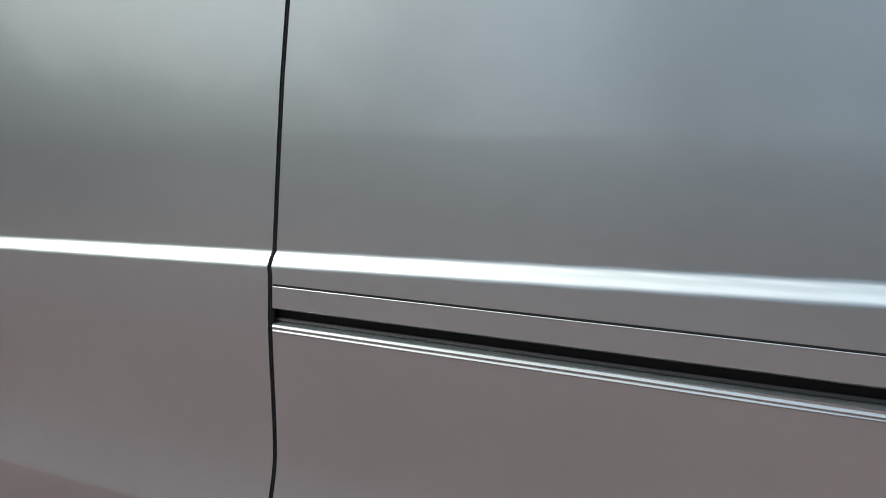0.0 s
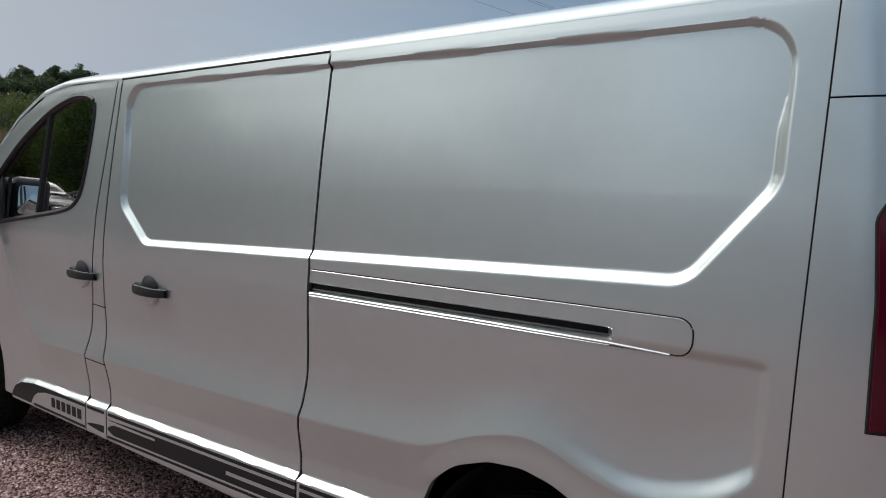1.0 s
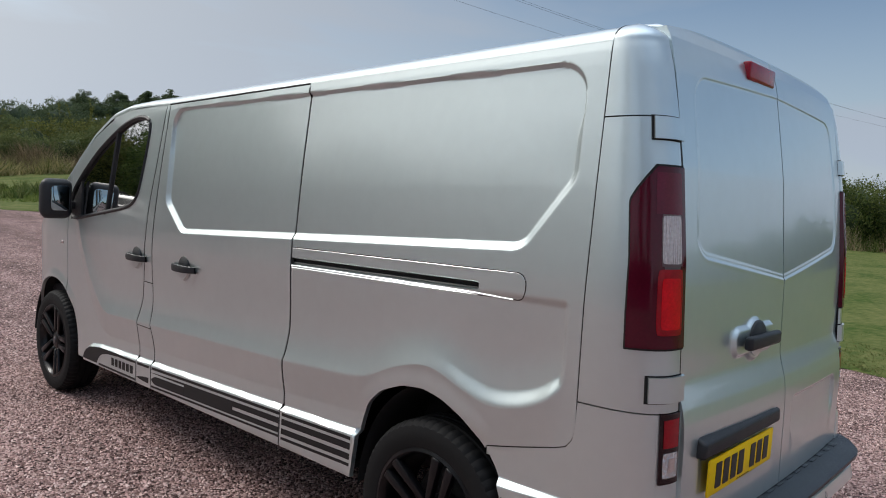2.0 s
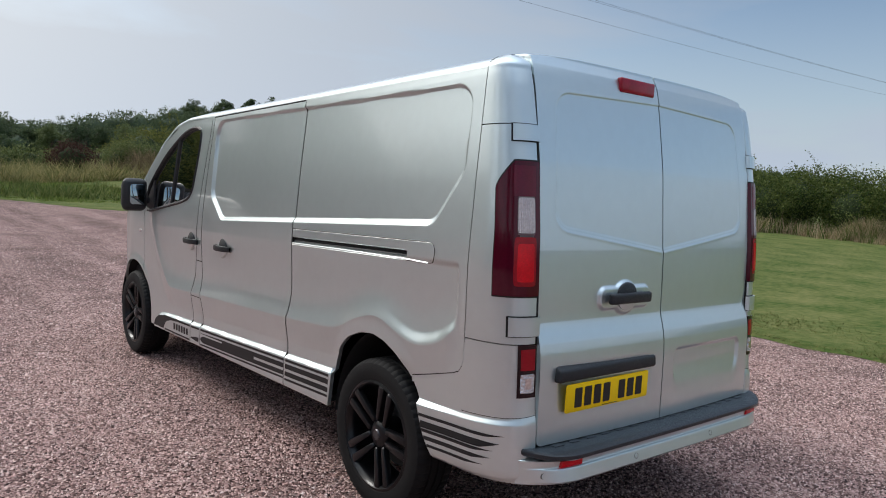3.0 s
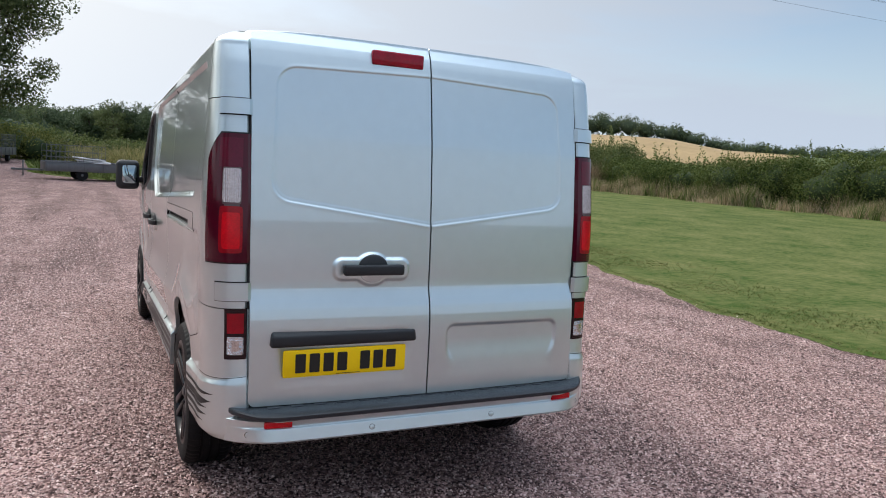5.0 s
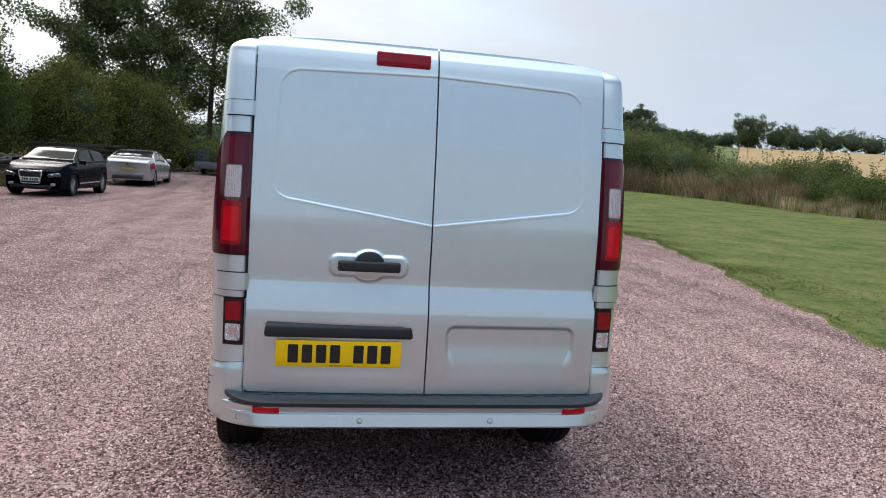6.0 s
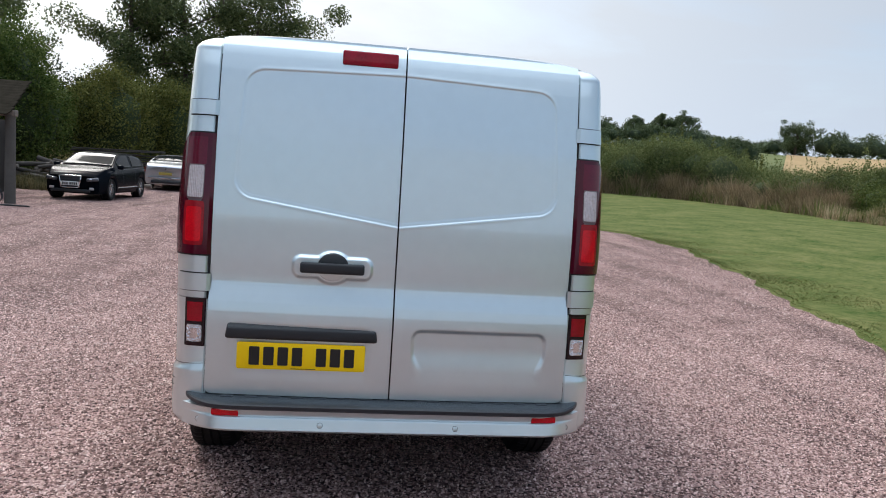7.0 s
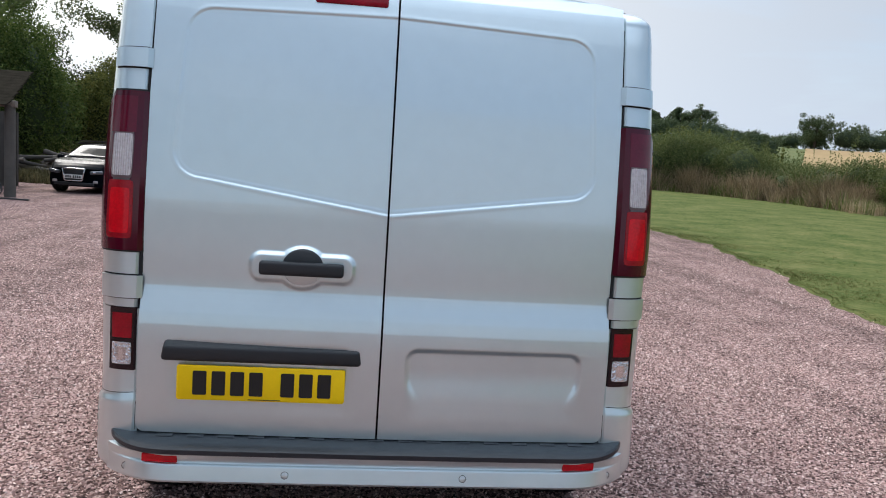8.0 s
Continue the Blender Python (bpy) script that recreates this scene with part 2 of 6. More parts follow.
def sheet(P, inward=None, depth=0.018, flip=False, keep=None):
    """Faces of a grid of points P[n, m, 3], with its border turned inward so that it has thickness. keep drops cells."""
    n, m, _ = P.shape
    v, f = P.reshape(-1, 3), grid_faces(n, m, flip)
    if keep is not None:
        f = [q for q, k in zip(f, keep.ravel()) if k]
    if inward is not None:
        ring = [i * m for i in range(n)] + [(n - 1) * m + j for j in range(1, m)] + [i * m + m - 1 for i in range(n - 2, -1, -1)] + [j for j in range(m - 2, 0, -1)]
        w = v[ring] + np.asarray(inward, float) * depth
        base, k = len(v), len(ring)
        v = np.vstack([v, w])
        for a in range(k):
            b = (a + 1) % k
            q = (ring[a], base + a, base + b, ring[b])
            f.append(q if flip else q[::-1])
    return v, f


def ramp(t):
    t = np.clip(t, 0, 1)
    return t * t * (3 - 2 * t)


def polygon_distance(y, z, pts):
    """Signed distance to a polygon, negative inside."""
    y, z = np.asarray(y, float), np.asarray(z, float)
    best, inside = np.full(np.broadcast(y, z).shape, 1e9), np.zeros(np.broadcast(y, z).shape, bool)
    for (ay, az), (by, bz) in zip(pts, pts[1:] + pts[:1]):
        ey, ez = by - ay, bz - az
        t = np.clip(((y - ay) * ey + (z - az) * ez) / (ey * ey + ez * ez), 0, 1)
        best = np.minimum(best, np.hypot(y - ay - t * ey, z - az - t * ez))
        cross = (az > z) != (bz > z)
        inside ^= cross & (y < (by - ay) * (z - az) / (bz - az + 1e-12) + ay)
    return np.where(inside, -best, best)


# ---- the van ----
van = empty_thing("panel_van", "silver metallic panel van with black alloy wheels parked on pink gravel", "van")
REAR_HUB, FRONT_HUB, HUB_Z = 0.968, 4.545, 0.345
AXLE = {REAR_HUB: HUB_Z, FRONT_HUB: 0.284}      # the ground falls a little towards the front wheels
PANEL = [(0.515, 1.814), (0.513, 1.535), (0.660, 1.346), (2.77, 1.286), (2.93, 1.415), (2.925, 1.836), (1.80, 1.826)]
PROFILE_Z = np.array([0.30, 0.355, 0.375, 0.40, 0.60, 0.80, 1.00, 1.16, 1.24, 1.35, 1.50, 1.65, 1.78, 1.84, 1.880, 1.905])
PROFILE_X = np.array([0.86, 0.893, 0.905, 0.909, 0.908, 0.911, 0.916, 0.920, 0.918, 0.913, 0.906, 0.897, 0.889, 0.886, 0.8832, 0.8800])


def inset(pts, r):
    """The outline moved inwards by r; its corners run anticlockwise."""
    out = []
    for k, b in enumerate(pts):
        a, c = Vector(pts[k - 1]), Vector(pts[(k + 1) % len(pts)])
        b = Vector(b)
        n1, n2 = (b - a).normalized().orthogonal(), (c - b).normalized().orthogonal()
        m = (n1 + n2).normalized()
        out.append(tuple(b + m * (r / m.dot(n1))))
    return out


PANEL_CORE = inset(PANEL, 0.055)
HANDLES = [(2.725, 1.068), (3.265, 1.083)]


ARCH = [(-0.46, -0.06), (-0.423, 0.025), (-0.354, 0.115), (-0.298, 0.255), (-0.233, 0.332), (-0.148, 0.399), (-0.058, 0.440), (0.032, 0.459), (0.132, 0.451), (0.232, 0.413), (0.315, 0.338), (0.358, 0.235), (0.377, 0.110), (0.383, -0.06)]


def crease(y):
    """Height of the crease along the lower body, which swells over the rear wheel."""
    ys = [0.40, 0.45, 0.51, 0.595, 0.705, 0.79, 0.87, 0.954, 1.0, 1.062, 1.175, 1.27, 1.372, 1.541, 1.8, 3.6]
    zs = [0.96, 0.91, 0.856, 0.820, 0.800, 0.818, 0.850, 0.884, 0.889, 0.878, 0.846, 0.797, 0.775, 0.768, 0.757, 0.7223]
    base = sum(np.interp(np.asarray(y) + k, ys, zs) for k in (-0.05, -0.03, -0.01, 0.01, 0.03, 0.05)) / 6
    return base + 1.95 * np.maximum(y - 3.60, 0) ** 2


def ledge(y):
    """Height of the sill ledge, which turns down before the front wheel."""
    return 0.597 - 0.021 * np.asarray(y, float) - np.interp(y, [3.50, 3.72, 3.86, 3.925, 3.955, 3.975, 4.02], [0, 0, 0.012, 0.038, 0.070, 0.115, 0.30])


def side_x(y, z, dish=True):
    """Half the body's width at height z (before the rake) and length y."""
    y, z = np.asarray(y, float), np.asarray(z, float)
    x = np.interp(z, PROFILE_Z, PROFILE_X)
    # crease with a hollow above it and a tuck below it
    zc = crease(y)
    swell = 0.0125 + 0.0085 * ramp((y - 0.60) / 0.55)
    over = swell * (1 - np.clip((z - zc) / 0.18, 0, 1)) ** (1.5 + 0.7 * ramp((y - 0.6) / 0.5)) * (z >= zc) + swell * (1 - np.clip((zc - z) / 0.14, 0, 1)) * (z < zc)
    hollow = -0.005 * ramp((z - zc) / 0.14) * (1 - ramp((z - 0.95) / 0.20))
    mask = ramp((y - 0.435) / 0.07) * ramp((4.30 - y) / 0.30) * (1 - 0.55 * ramp((y - 3.60) / 0.30))
    x = x + mask * (over + hollow)
    # step at the end of the hollow behind the rear wheel, below the rail cover
    lip = ramp((y - 0.448) / 0.026) * ramp((1.172 - z) / 0.030) * ramp((z - zc) / 0.06) * (1 - ramp((y - 0.56) / 0.45))
    x = x - 0.012 * lip
    # sill ledge
    x = x + 0.022 * np.clip((ledge(y) - z) / 0.017, 0, 1) * ramp((z - 0.345) / 0.035) * (0.45 + 0.55 * ramp((y - 0.40) / 0.25))
    # pressed upper panel
    d = polygon_distance(y, z, PANEL_CORE) - 0.100
    t = np.clip(-d / (0.024 - 0.013 * ramp((z - 1.62) / 0.10)), 0, 1)
    x = x - 0.0165 * (0.60 * np.clip(t / 0.54, 0, 1) + 0.40 * np.clip((t - 0.62) / 0.38, 0, 1))
    # slot of the door rail
    slot = np.clip((z - 1.1625) / 0.003, 0, 1) * np.clip((1.190 - z) / 0.003, 0, 1) * np.clip((y - 0.797) / 0.012, 0, 1) * np.clip((1.8165 - y) / 0.002, 0, 1)
    x = x - 0.022 * slot
    # rolled wheel-arch lips
    for hy in (REAR_HUB, FRONT_HUB):
        hz = AXLE[hy] + RAKE * (hy - 1)
        r = np.hypot(y - hy, z - hz) if hy == FRONT_HUB else 0.44 + polygon_distance(y - hy, z - hz, ARCH)
        x = x + 0.010 * (1 - ramp((r - 0.435) / 0.075)) * np.where(y < hy, ramp((z - 0.66) / 0.10), 0.25 + 0.75 * ramp((z - 0.60) / 0.15))
    if dish:
        for hy, hz in HANDLES:
            r = np.hypot((y - hy - 0.005) / 1.15, z - hz + 0.004)
            x = x - 0.022 * (1 - ramp(r / 0.062))
    # nose
    x = x - 0.30 * np.clip((y - 4.55) / 0.85, 0, 1) ** 2.4
    return x


def arch_z(y, hub, r=0.44):
    """The wheel arch's edge: round in front, drawn in towards the sill behind."""
    if hub == REAR_HUB:
        us, hs = zip(*ARCH)
        return HUB_Z + RAKE * (hub - 1) + sum(np.interp(y - hub + k, us, hs) for k in (-0.018, -0.009, 0, 0.009, 0.018)) / 5
    return AXLE[hub] + RAKE * (hub - 1) + np.sqrt(np.maximum(r * r - (y - hub) ** 2, 0))


def rear_join(y):
    """The roof-side line of the seats: top of the body side, falling along the front pillar."""
    return np.interp(y, [0.0, 3.05, 3.30, 3.52, 3.74, 3.98, 4.20, 4.42, 4.62, 4.85, 5.15, 5.40],
                     [1.905, 1.905, 1.913, 1.913, 1.880, 1.780, 1.635, 1.475, 1.335, 1.220, 1.080, 0.88])


def seam_curve(knots):
    zs, ys = zip(*knots)
    return lambda z: np.interp(z, zs, ys)


door_gap = seam_curve([(0.36, 1.826), (0.62, 1.834), (0.72, 1.836), (0.79, 1.823), (0.90, 1.817), (1.15, 1.817), (1.250, 1.818), (1.280, 1.823), (1.32, 1.822), (1.60, 1.815), (1.84, 1.803), (1.93, 1.793)])
slide_front = seam_curve([(0.36, 3.030), (0.66, 3.048), (0.76, 3.070), (1.00, 3.096), (1.30, 3.090), (1.60, 3.055), (1.93, 3.010)])
door_rear = seam_curve([(0.36, 3.208), (0.62, 3.226), (0.72, 3.228), (0.85, 3.205), (1.10, 3.185), (1.35, 3.165), (1.60, 3.110), (1.93, 3.045)])
Z_UP = np.unique(np.round(np.concatenate([np.arange(0.95, 1.906, 0.0042), [1.1595, 1.1625, 1.1655, 1.187, 1.190, 1.193, 1.905]]), 4))
Z_UP = Z_UP[(np.diff(Z_UP, prepend=0) > 0.0018)]


def side_skin(name, front, back, low, cols, label="", side=-1, z_up=Z_UP, n_low=100, top=rear_join, hole=None, parent=van, gap=0.0046, dish=True):
    """A panel of the body's side between two seams, from the line low(y) up to the top line."""
    u = np.asarray(cols)[:, None]
    ya, yb = (lambda z: back(z) + gap), (lambda z: front(z) - gap)
    ymid = ya(0.95) + (yb(0.95) - ya(0.95)) * u
    zlow = low(ymid)
    t = np.linspace(0, 1, n_low)[None, :-1]
    z0 = zlow + (0.95 - zlow) * t
    top_z = top(ymid)
    z1 = 0.95 + (z_up[None, :] - 0.95) * (top_z - 0.95) / (z_up[-1] - 0.95) if np.ptp(top_z) > 1e-6 else np.repeat(z_up[None, :], len(u), 0)
    z = np.concatenate([z0, z1], 1)
    y = ya(z) + (yb(z) - ya(z)) * u
    x = side_x(y, z, dish)
    P = np.stack([side * x, y, z], -1)
    keep = None
    if hole is not None:
        cy, cz = (y[1:, 1:] + y[:-1, :-1]) / 2, (z[1:, 1:] + z[:-1, :-1]) / 2
        keep = polygon_distance(cy, cz, hole) > -0.004
    v, f = sheet(P, (-side, 0, 0), 0.02, flip=side > 0, keep=keep)
    return mesh_part(name, v, f, PAINT, parent, label, rake=True)


def sill(y):
    return 0.388 + 0 * y


def quarter_low(y):
    back = np.interp(y, [0.40, 0.404, 0.413, 0.432, 0.470, 0.60, 0.728], [0.860, 0.805, 0.770, 0.746, 0.733, 0.701, 0.672])
    return np.where(y < 0.724, back, np.maximum(arch_z(y, REAR_HUB), 0.388))


def spaced(*knots):
    """Columns from 0 to 1: pairs of (from, to, count)."""
    return np.unique(np.concatenate([np.linspace(a, b, n) for a, b, n in knots]))


corner_seam = lambda z: 0.402 + 0 * np.asarray(z)  # noqa: E731
quarter = side_skin("quarter_panel", door_gap, corner_seam, quarter_low, spaced((0, 0.03, 10), (0.03, 0.24, 80), (0.24, 0.63, 56), (0.63, 0.70, 44), (0.70, 0.735, 8), (0.735, 1, 42)), "ribbed silver rear quarter panel with a rail slot", gap=0.0040)
slider = side_skin("sliding_door", slide_front, lambda z: door_gap(z) + 0.0012, sill, spaced((0, 0.68, 60), (0.68, 1, 90)), "closed silver sliding door with a pressed upper panel")
b_post = side_skin("door_post", door_rear, slide_front, sill, np.linspace(0, 1, 22), dish=False)
WINDOW = [(3.215, 1.800), (3.255, 1.850), (3.40, 1.862), (3.60, 1.820), (3.90, 1.690), (4.14, 1.535), (4.27, 1.420), (4.27, 1.250), (3.87, 1.302), (3.44, 1.352), (3.335, 1.395), (3.285, 1.48)]


def front_low(y):
    arch = np.where(np.abs(y - FRONT_HUB) < 0.4385, arch_z(y, FRONT_HUB), 0.388)
    return np.maximum(arch, 0.388)


wing_seam = lambda z: 4.305 + 0 * np.asarray(z)  # noqa: E731
nose_end = lambda z: 5.36 + 0 * np.asarray(z)  # noqa: E731
front_door = side_skin("front_door", wing_seam, door_rear, front_low, spaced((0, 0.75, 78), (0.75, 0.85, 24), (0.85, 1, 14)), "closed silver front door with a dark window", hole=WINDOW)
wing = side_skin("front_wing", nose_end, wing_seam, lambda y: np.where(y > 4.95, 0.42, front_low(y)), spaced((0, 0.55, 26), (0.55, 0.66, 24), (0.66, 1, 22)), n_low=36, z_up=np.linspace(0.95, 1.905, 24))
# the far side, plain
side_skin("far_side", wing_seam, corner_seam, lambda y: np.where(y < 2.7, quarter_low(y), front_low(y)), spaced((0, 0.08, 12), (0.08, 0.23, 16), (0.23, 0.27, 14), (0.27, 0.9, 40), (0.9, 1, 20)), side=1, z_up=np.linspace(0.95, 1.905, 60), n_low=24, dish=False)
side_skin("far_wing", nose_end, wing_seam, lambda y: np.where(y > 4.95, 0.42, front_low(y)), spaced((0, 0.55, 16), (0.55, 0.66, 14), (0.66, 1, 10)), side=1, z_up=np.linspace(0.95, 1.905, 20), n_low=20)


def roof_z(x, y):
    edge, mid = rear_join(y), np.interp(y, [0, 3.0, 3.3, 3.6, 3.85, 4.15, 4.45, 4.75, 5.1, 5.36, 5.42], [1.992, 1.992, 1.990, 1.978, 1.935, 1.785, 1.56, 1.335, 1.18, 0.98, 0.88])
    width = side_x(y, edge, False)
    k = np.clip(np.abs(x) / width, 0, 1)
    return edge + (mid - edge) * (1 - k ** 5) ** 0.4545


def top_skin(name, y0, y1, ny, mat, label="", edge=0.0, reach=1.0, depth=0.02, lip=0.0):
    y = np.concatenate([np.linspace(y0, y0 + 0.05, 9)[:-1], np.linspace(y0 + 0.05, y1, ny)])[:, None]
    a = np.linspace(-1, 1, 71)[None, :]
    k = np.sign(a) * (1 - (1 - np.abs(a)) ** 1.9)
    x = k * (side_x(y, rear_join(y), False) - edge) * reach
    back = y + np.maximum(0.404 - y, 0) * ramp((np.abs(x) - 0.758) / 0.008) if lip else y + 0 * x
    P = np.stack([x, back, roof_z(x, y) - lip * np.clip(1 - (back - y0) / 0.045, 0, 1) ** 2], -1)
    v, f = sheet(P, (0, 0, -1), depth)
    return mesh_part(name, v, f, mat, van, label, rake=True)


top_skin("roof", 0.322, 3.72, 100, PAINT, lip=0.016)
top_skin("windscreen", 3.735, 4.70, 24, WINDSCREEN, "sloping dark windscreen", 0.045)
top_skin("bonnet", 4.715, 5.36, 24, PAINT)
for s in (-1, 1):      # front pillars
    y = np.linspace(3.66, 4.75, 30)
    e = rear_join(y)
    P = np.stack([np.stack([s * (side_x(y, e, False) - w), y, e + h], -1) for w, h in ((-0.001, -0.012), (0.004, 0.012), (0.03, 0.030), (0.075, 0.040), (0.09, 0.02))], 1)
    v, f = sheet(P, None, flip=s < 0)
    mesh_part("front_pillar", v, f, PAINT, van, rake=True)
# nose panel
yy = np.linspace(-1, 1, 41)
P = np.stack([np.stack([0.60 * yy, 5.40 - 0.10 * np.abs(yy) ** 3 - 0.03 * (1 - 0 * yy) * abs(z - 0.7), 0 * yy + z], -1) for z in np.linspace(0.40, 0.98, 12)], 1)
v, f = sheet(P, (0, -1, 0), 0.05, flip=True)
mesh_part("front_bumper", v, f, PAINT, van, rake=True)

FOG_FRAME = material("fog_frame", (0.016, 0.004, 0.006), 0.14, spec=0.4, var=0.1)
# rear corners: from the side seam round to the door's edge
REAR_Z = [0.34, 0.38, 0.44, 0.50, 0.56, 0.574, 0.596, 0.66, 0.80, 1.06, 1.30, 1.555, 1.70, 1.84, 1.90, 1.96]
REAR_Y = [0.142, 0.132, 0.136, 0.138, 0.142, 0.144, 0.151, 0.157, 0.162, 0.176, 0.192, 0.222, 0.246, 0.276, 0.294, 0.318]
CORNER_X = 0.765
zt = np.linspace(0.30, 2.00, 341)
rear_table = np.interp(zt, REAR_Z, REAR_Y)
for _ in range(3):
    rear_table[1:-1] = 0.25 * rear_table[:-2] + 0.5 * rear_table[1:-1] + 0.25 * rear_table[2:]
bend = np.linspace(0, math.pi / 2, 400)
bend_xy = np.stack([0.14 * np.cos(bend) ** (2 / 2.7), -0.20 * np.sin(bend) ** (2 / 2.7)], -1)
bend_s = np.concatenate([[0], np.cumsum(np.linalg.norm(np.diff(bend_xy, axis=0), axis=1))])
bend_s /= bend_s[-1]


def corner(a, z, off=0.0):
    """A point of the left rear corner: a from 0 (side) to 1 (door edge), evenly along the bend."""
    a, z = np.asarray(a, float), np.asarray(z, float)
    low = z - 0.022 * a * (1 - ramp((z - 0.64) / 0.12))
    xs, yr, n = side_x(0.402 + 0 * z, low, False), np.interp(low, zt, rear_table), 2 / 2.7
    t = np.interp(a, bend_s, bend)
    c, s = np.maximum(np.cos(t), 0) ** n, np.maximum(np.sin(t), 0) ** n
    x, y = CORNER_X + (xs - CORNER_X) * c, 0.402 - (0.402 - yr) * s
    nx, ny = np.cos(t), -np.sin(t)
    return np.stack([-(x + off * nx), y + off * ny, z + 0 * x], -1)


def mirrored(v, f, side):
    v = np.array(v)
    if side > 0:
        v[:, 0] *= -1
        f = [q[::-1] for q in f]
    return v, f


def corner_part(name, a0, a1, z0, z1, off, mat, side, label="", na=30, nz=40, shape=None, depth=0.02, parent=van):
    """A piece of the corner; shape(u, w) may bend its outline."""
    u, w = np.meshgrid(np.linspace(0, 1, na), np.linspace(0, 1, nz), indexing="ij")
    a, z = a0 + (a1 - a0) * u, z0 + (z1 - z0) * w
    if shape:
        a, z = shape(a, z, u, w)
    P = corner(a, z, off)
    v, f = sheet(P, (0.7, 0.7, 0), depth, flip=True)
    v, f = mirrored(v, f, side)
    return mesh_part(name, v, f, mat, parent, label, rake=True)


def cap_points(side):
    a = np.linspace(0, 1, 60)[:, None]
    zs = np.linspace(1.694, 1.905, 22)[None, :]
    low = corner(a + 0 * zs, zs + 0 * a)
    wide = float(side_x(0.402, 1.905, False))
    d = 0.10 * np.linspace(0, 1, 17)[None, 1:] ** 2
    up = corner(a + 0 * d, 1.905 + 0 * a + 0 * d, -d + 0 * a)
    up[..., 2] = roof_z(wide - d, np.full_like(d, 0.402)) + 0.003 * d / 0.10
    k = np.linspace(0, 1, 9)[None, 1:, None]
    flat = up[:, -1:, :] + (np.array([-0.700, 0.406, 0.0]) - up[:, -1:, :]) * k
    near = roof_z(flat[..., 0], 0.402 + 0 * flat[..., 0]) + 0.003
    flat[..., 2] = up[:, -1:, 2] + (near - up[:, -1:, 2]) * ramp(k[..., 0])
    v, f = sheet(np.concatenate([low, up, flat], 1), (0.7, 0.7, 0), 0.015, flip=True)
    return mirrored(v, f, side)


for s in (-1, 1):
    cap = mesh_part("corner_cap", *cap_points(s), PAINT, van, rake=True)
    corner_part("corner_panel", 0.0, 0.972, 0.886, 1.690, 0.0, PAINT, s, na=60, nz=70)
    # hinges in black recesses
    for z0, z1 in ((1.630, 1.690), (0.915, 0.985)):
        corner_part("hinge_recess", 0.576, 0.99, z0 - 0.003, z1 + 0.005, 0.0025, BLACK_GAP, s, na=12, nz=6)
        corner_part("hinge_cover", 0.60, 1.0, z0 + 0.001, z1 + 0.001, 0.012, PAINT, s, "silver hinge cover", na=16, nz=8)

    def tail_shape(a, z, u, w):
        cut = np.clip((w - 0.80) / 0.20, 0, 1)
        a = a + (1 - u) * (0.25 * cut ** 1.3 - 0.02 * np.clip((w - 0.5) / 0.3, 0, 1))
        return a, z

    def softened(a, z, u, w):
        x, y = 2 * u - 1, 2 * w - 1
        ka, kz = 1 - 0.07 * y ** 8, 1 - 0.04 * x ** 8
        am, zm = (a.max() + a.min()) / 2, (z.max() + z.min()) / 2
        return am + (a - am) * ka, zm + (z - zm) * kz

    def frame_shape(a, z, u, w):
        a, z = tail_shape(a, z, u, w)
        return a - 0.014 * (1 - u), z

    corner_part("lamp_frame", 0.405, 0.99, 1.058, 1.562, 0.004, BLACK_GAP, s, na=30, nz=44, shape=frame_shape)
    lamp = corner_part("tail_light", 0.405, 0.985, 1.064, 1.556, 0.007, LENS_DARK, s, "tall smoked-red rear lamp cluster", na=30, nz=44, shape=tail_shape)
    corner_part("lens_housing", 0.70, 0.89, 1.272, 1.446, 0.0074, HOUSING, s, na=12, nz=14, parent=lamp, depth=0.002, shape=softened)
    corner_part("reversing_lens", 0.68, 0.90, 1.294, 1.424, 0.0085, RIB_LENS, s, "frosted clear lens", na=20, nz=20, parent=lamp, depth=0.004, shape=softened)
    corner_part("lens_bezel", 0.672, 0.908, 1.286, 1.430, 0.0078, LENS_BEZEL, s, na=12, nz=12, parent=lamp, depth=0.002, shape=softened)
    corner_part("brake_lens", 0.645, 0.925, 1.100, 1.280, 0.0085, LENS_DEEP, s, "deep red lens", na=20, nz=20, parent=lamp, depth=0.004, shape=softened)
    corner_part("bulb_lens", 0.685, 0.895, 1.116, 1.256, 0.0095, LENS_RED, s, "bright red lens", na=16, nz=16, parent=lamp, depth=0.002, shape=softened)
    corner_part("lens_strip", 0.62, 0.92, 1.428, 1.540, 0.0080, material("red_top_lens", (0.115, 0.004, 0.018), 0.10, coat=0.15, var=0.2, scale=16, spec=0.35), s, "deep red upper lens", na=12, nz=12, parent=lamp, depth=0.003)
    fog = corner_part("fog_light", 0.72, 0.985, 0.688, 0.884, 0.005, FOG_FRAME, s, "small square lamp below the hinge", na=18, nz=18)
    corner_part("fog_lens", 0.755, 0.955, 0.790, 0.868, 0.0070, LENS_DEEP, s, "red lens", na=12, nz=8, parent=fog, depth=0.003)
    corner_part("clear_lens", 0.755, 0.955, 0.706, 0.776, 0.0070, REFLECTOR, s, "clear lens over a faceted reflector", na=16, nz=14, parent=fog, depth=0.003, shape=softened)
    corner_part("bulb", 0.815, 0.905, 0.722, 0.762, 0.0085, CHROME, s, na=8, nz=8, parent=fog, depth=0.002, shape=softened)

    # bumper corner, from the wheel arch round to the doors
    ys = np.concatenate([np.linspace(0.722, 0.402, 88), np.full(56, 0.402)])
    aa = np.concatenate([np.zeros(88), np.linspace(0, 1, 56)])
    bot = np.maximum(arch_z(ys, REAR_HUB), 0.366 + 0.004 * aa)
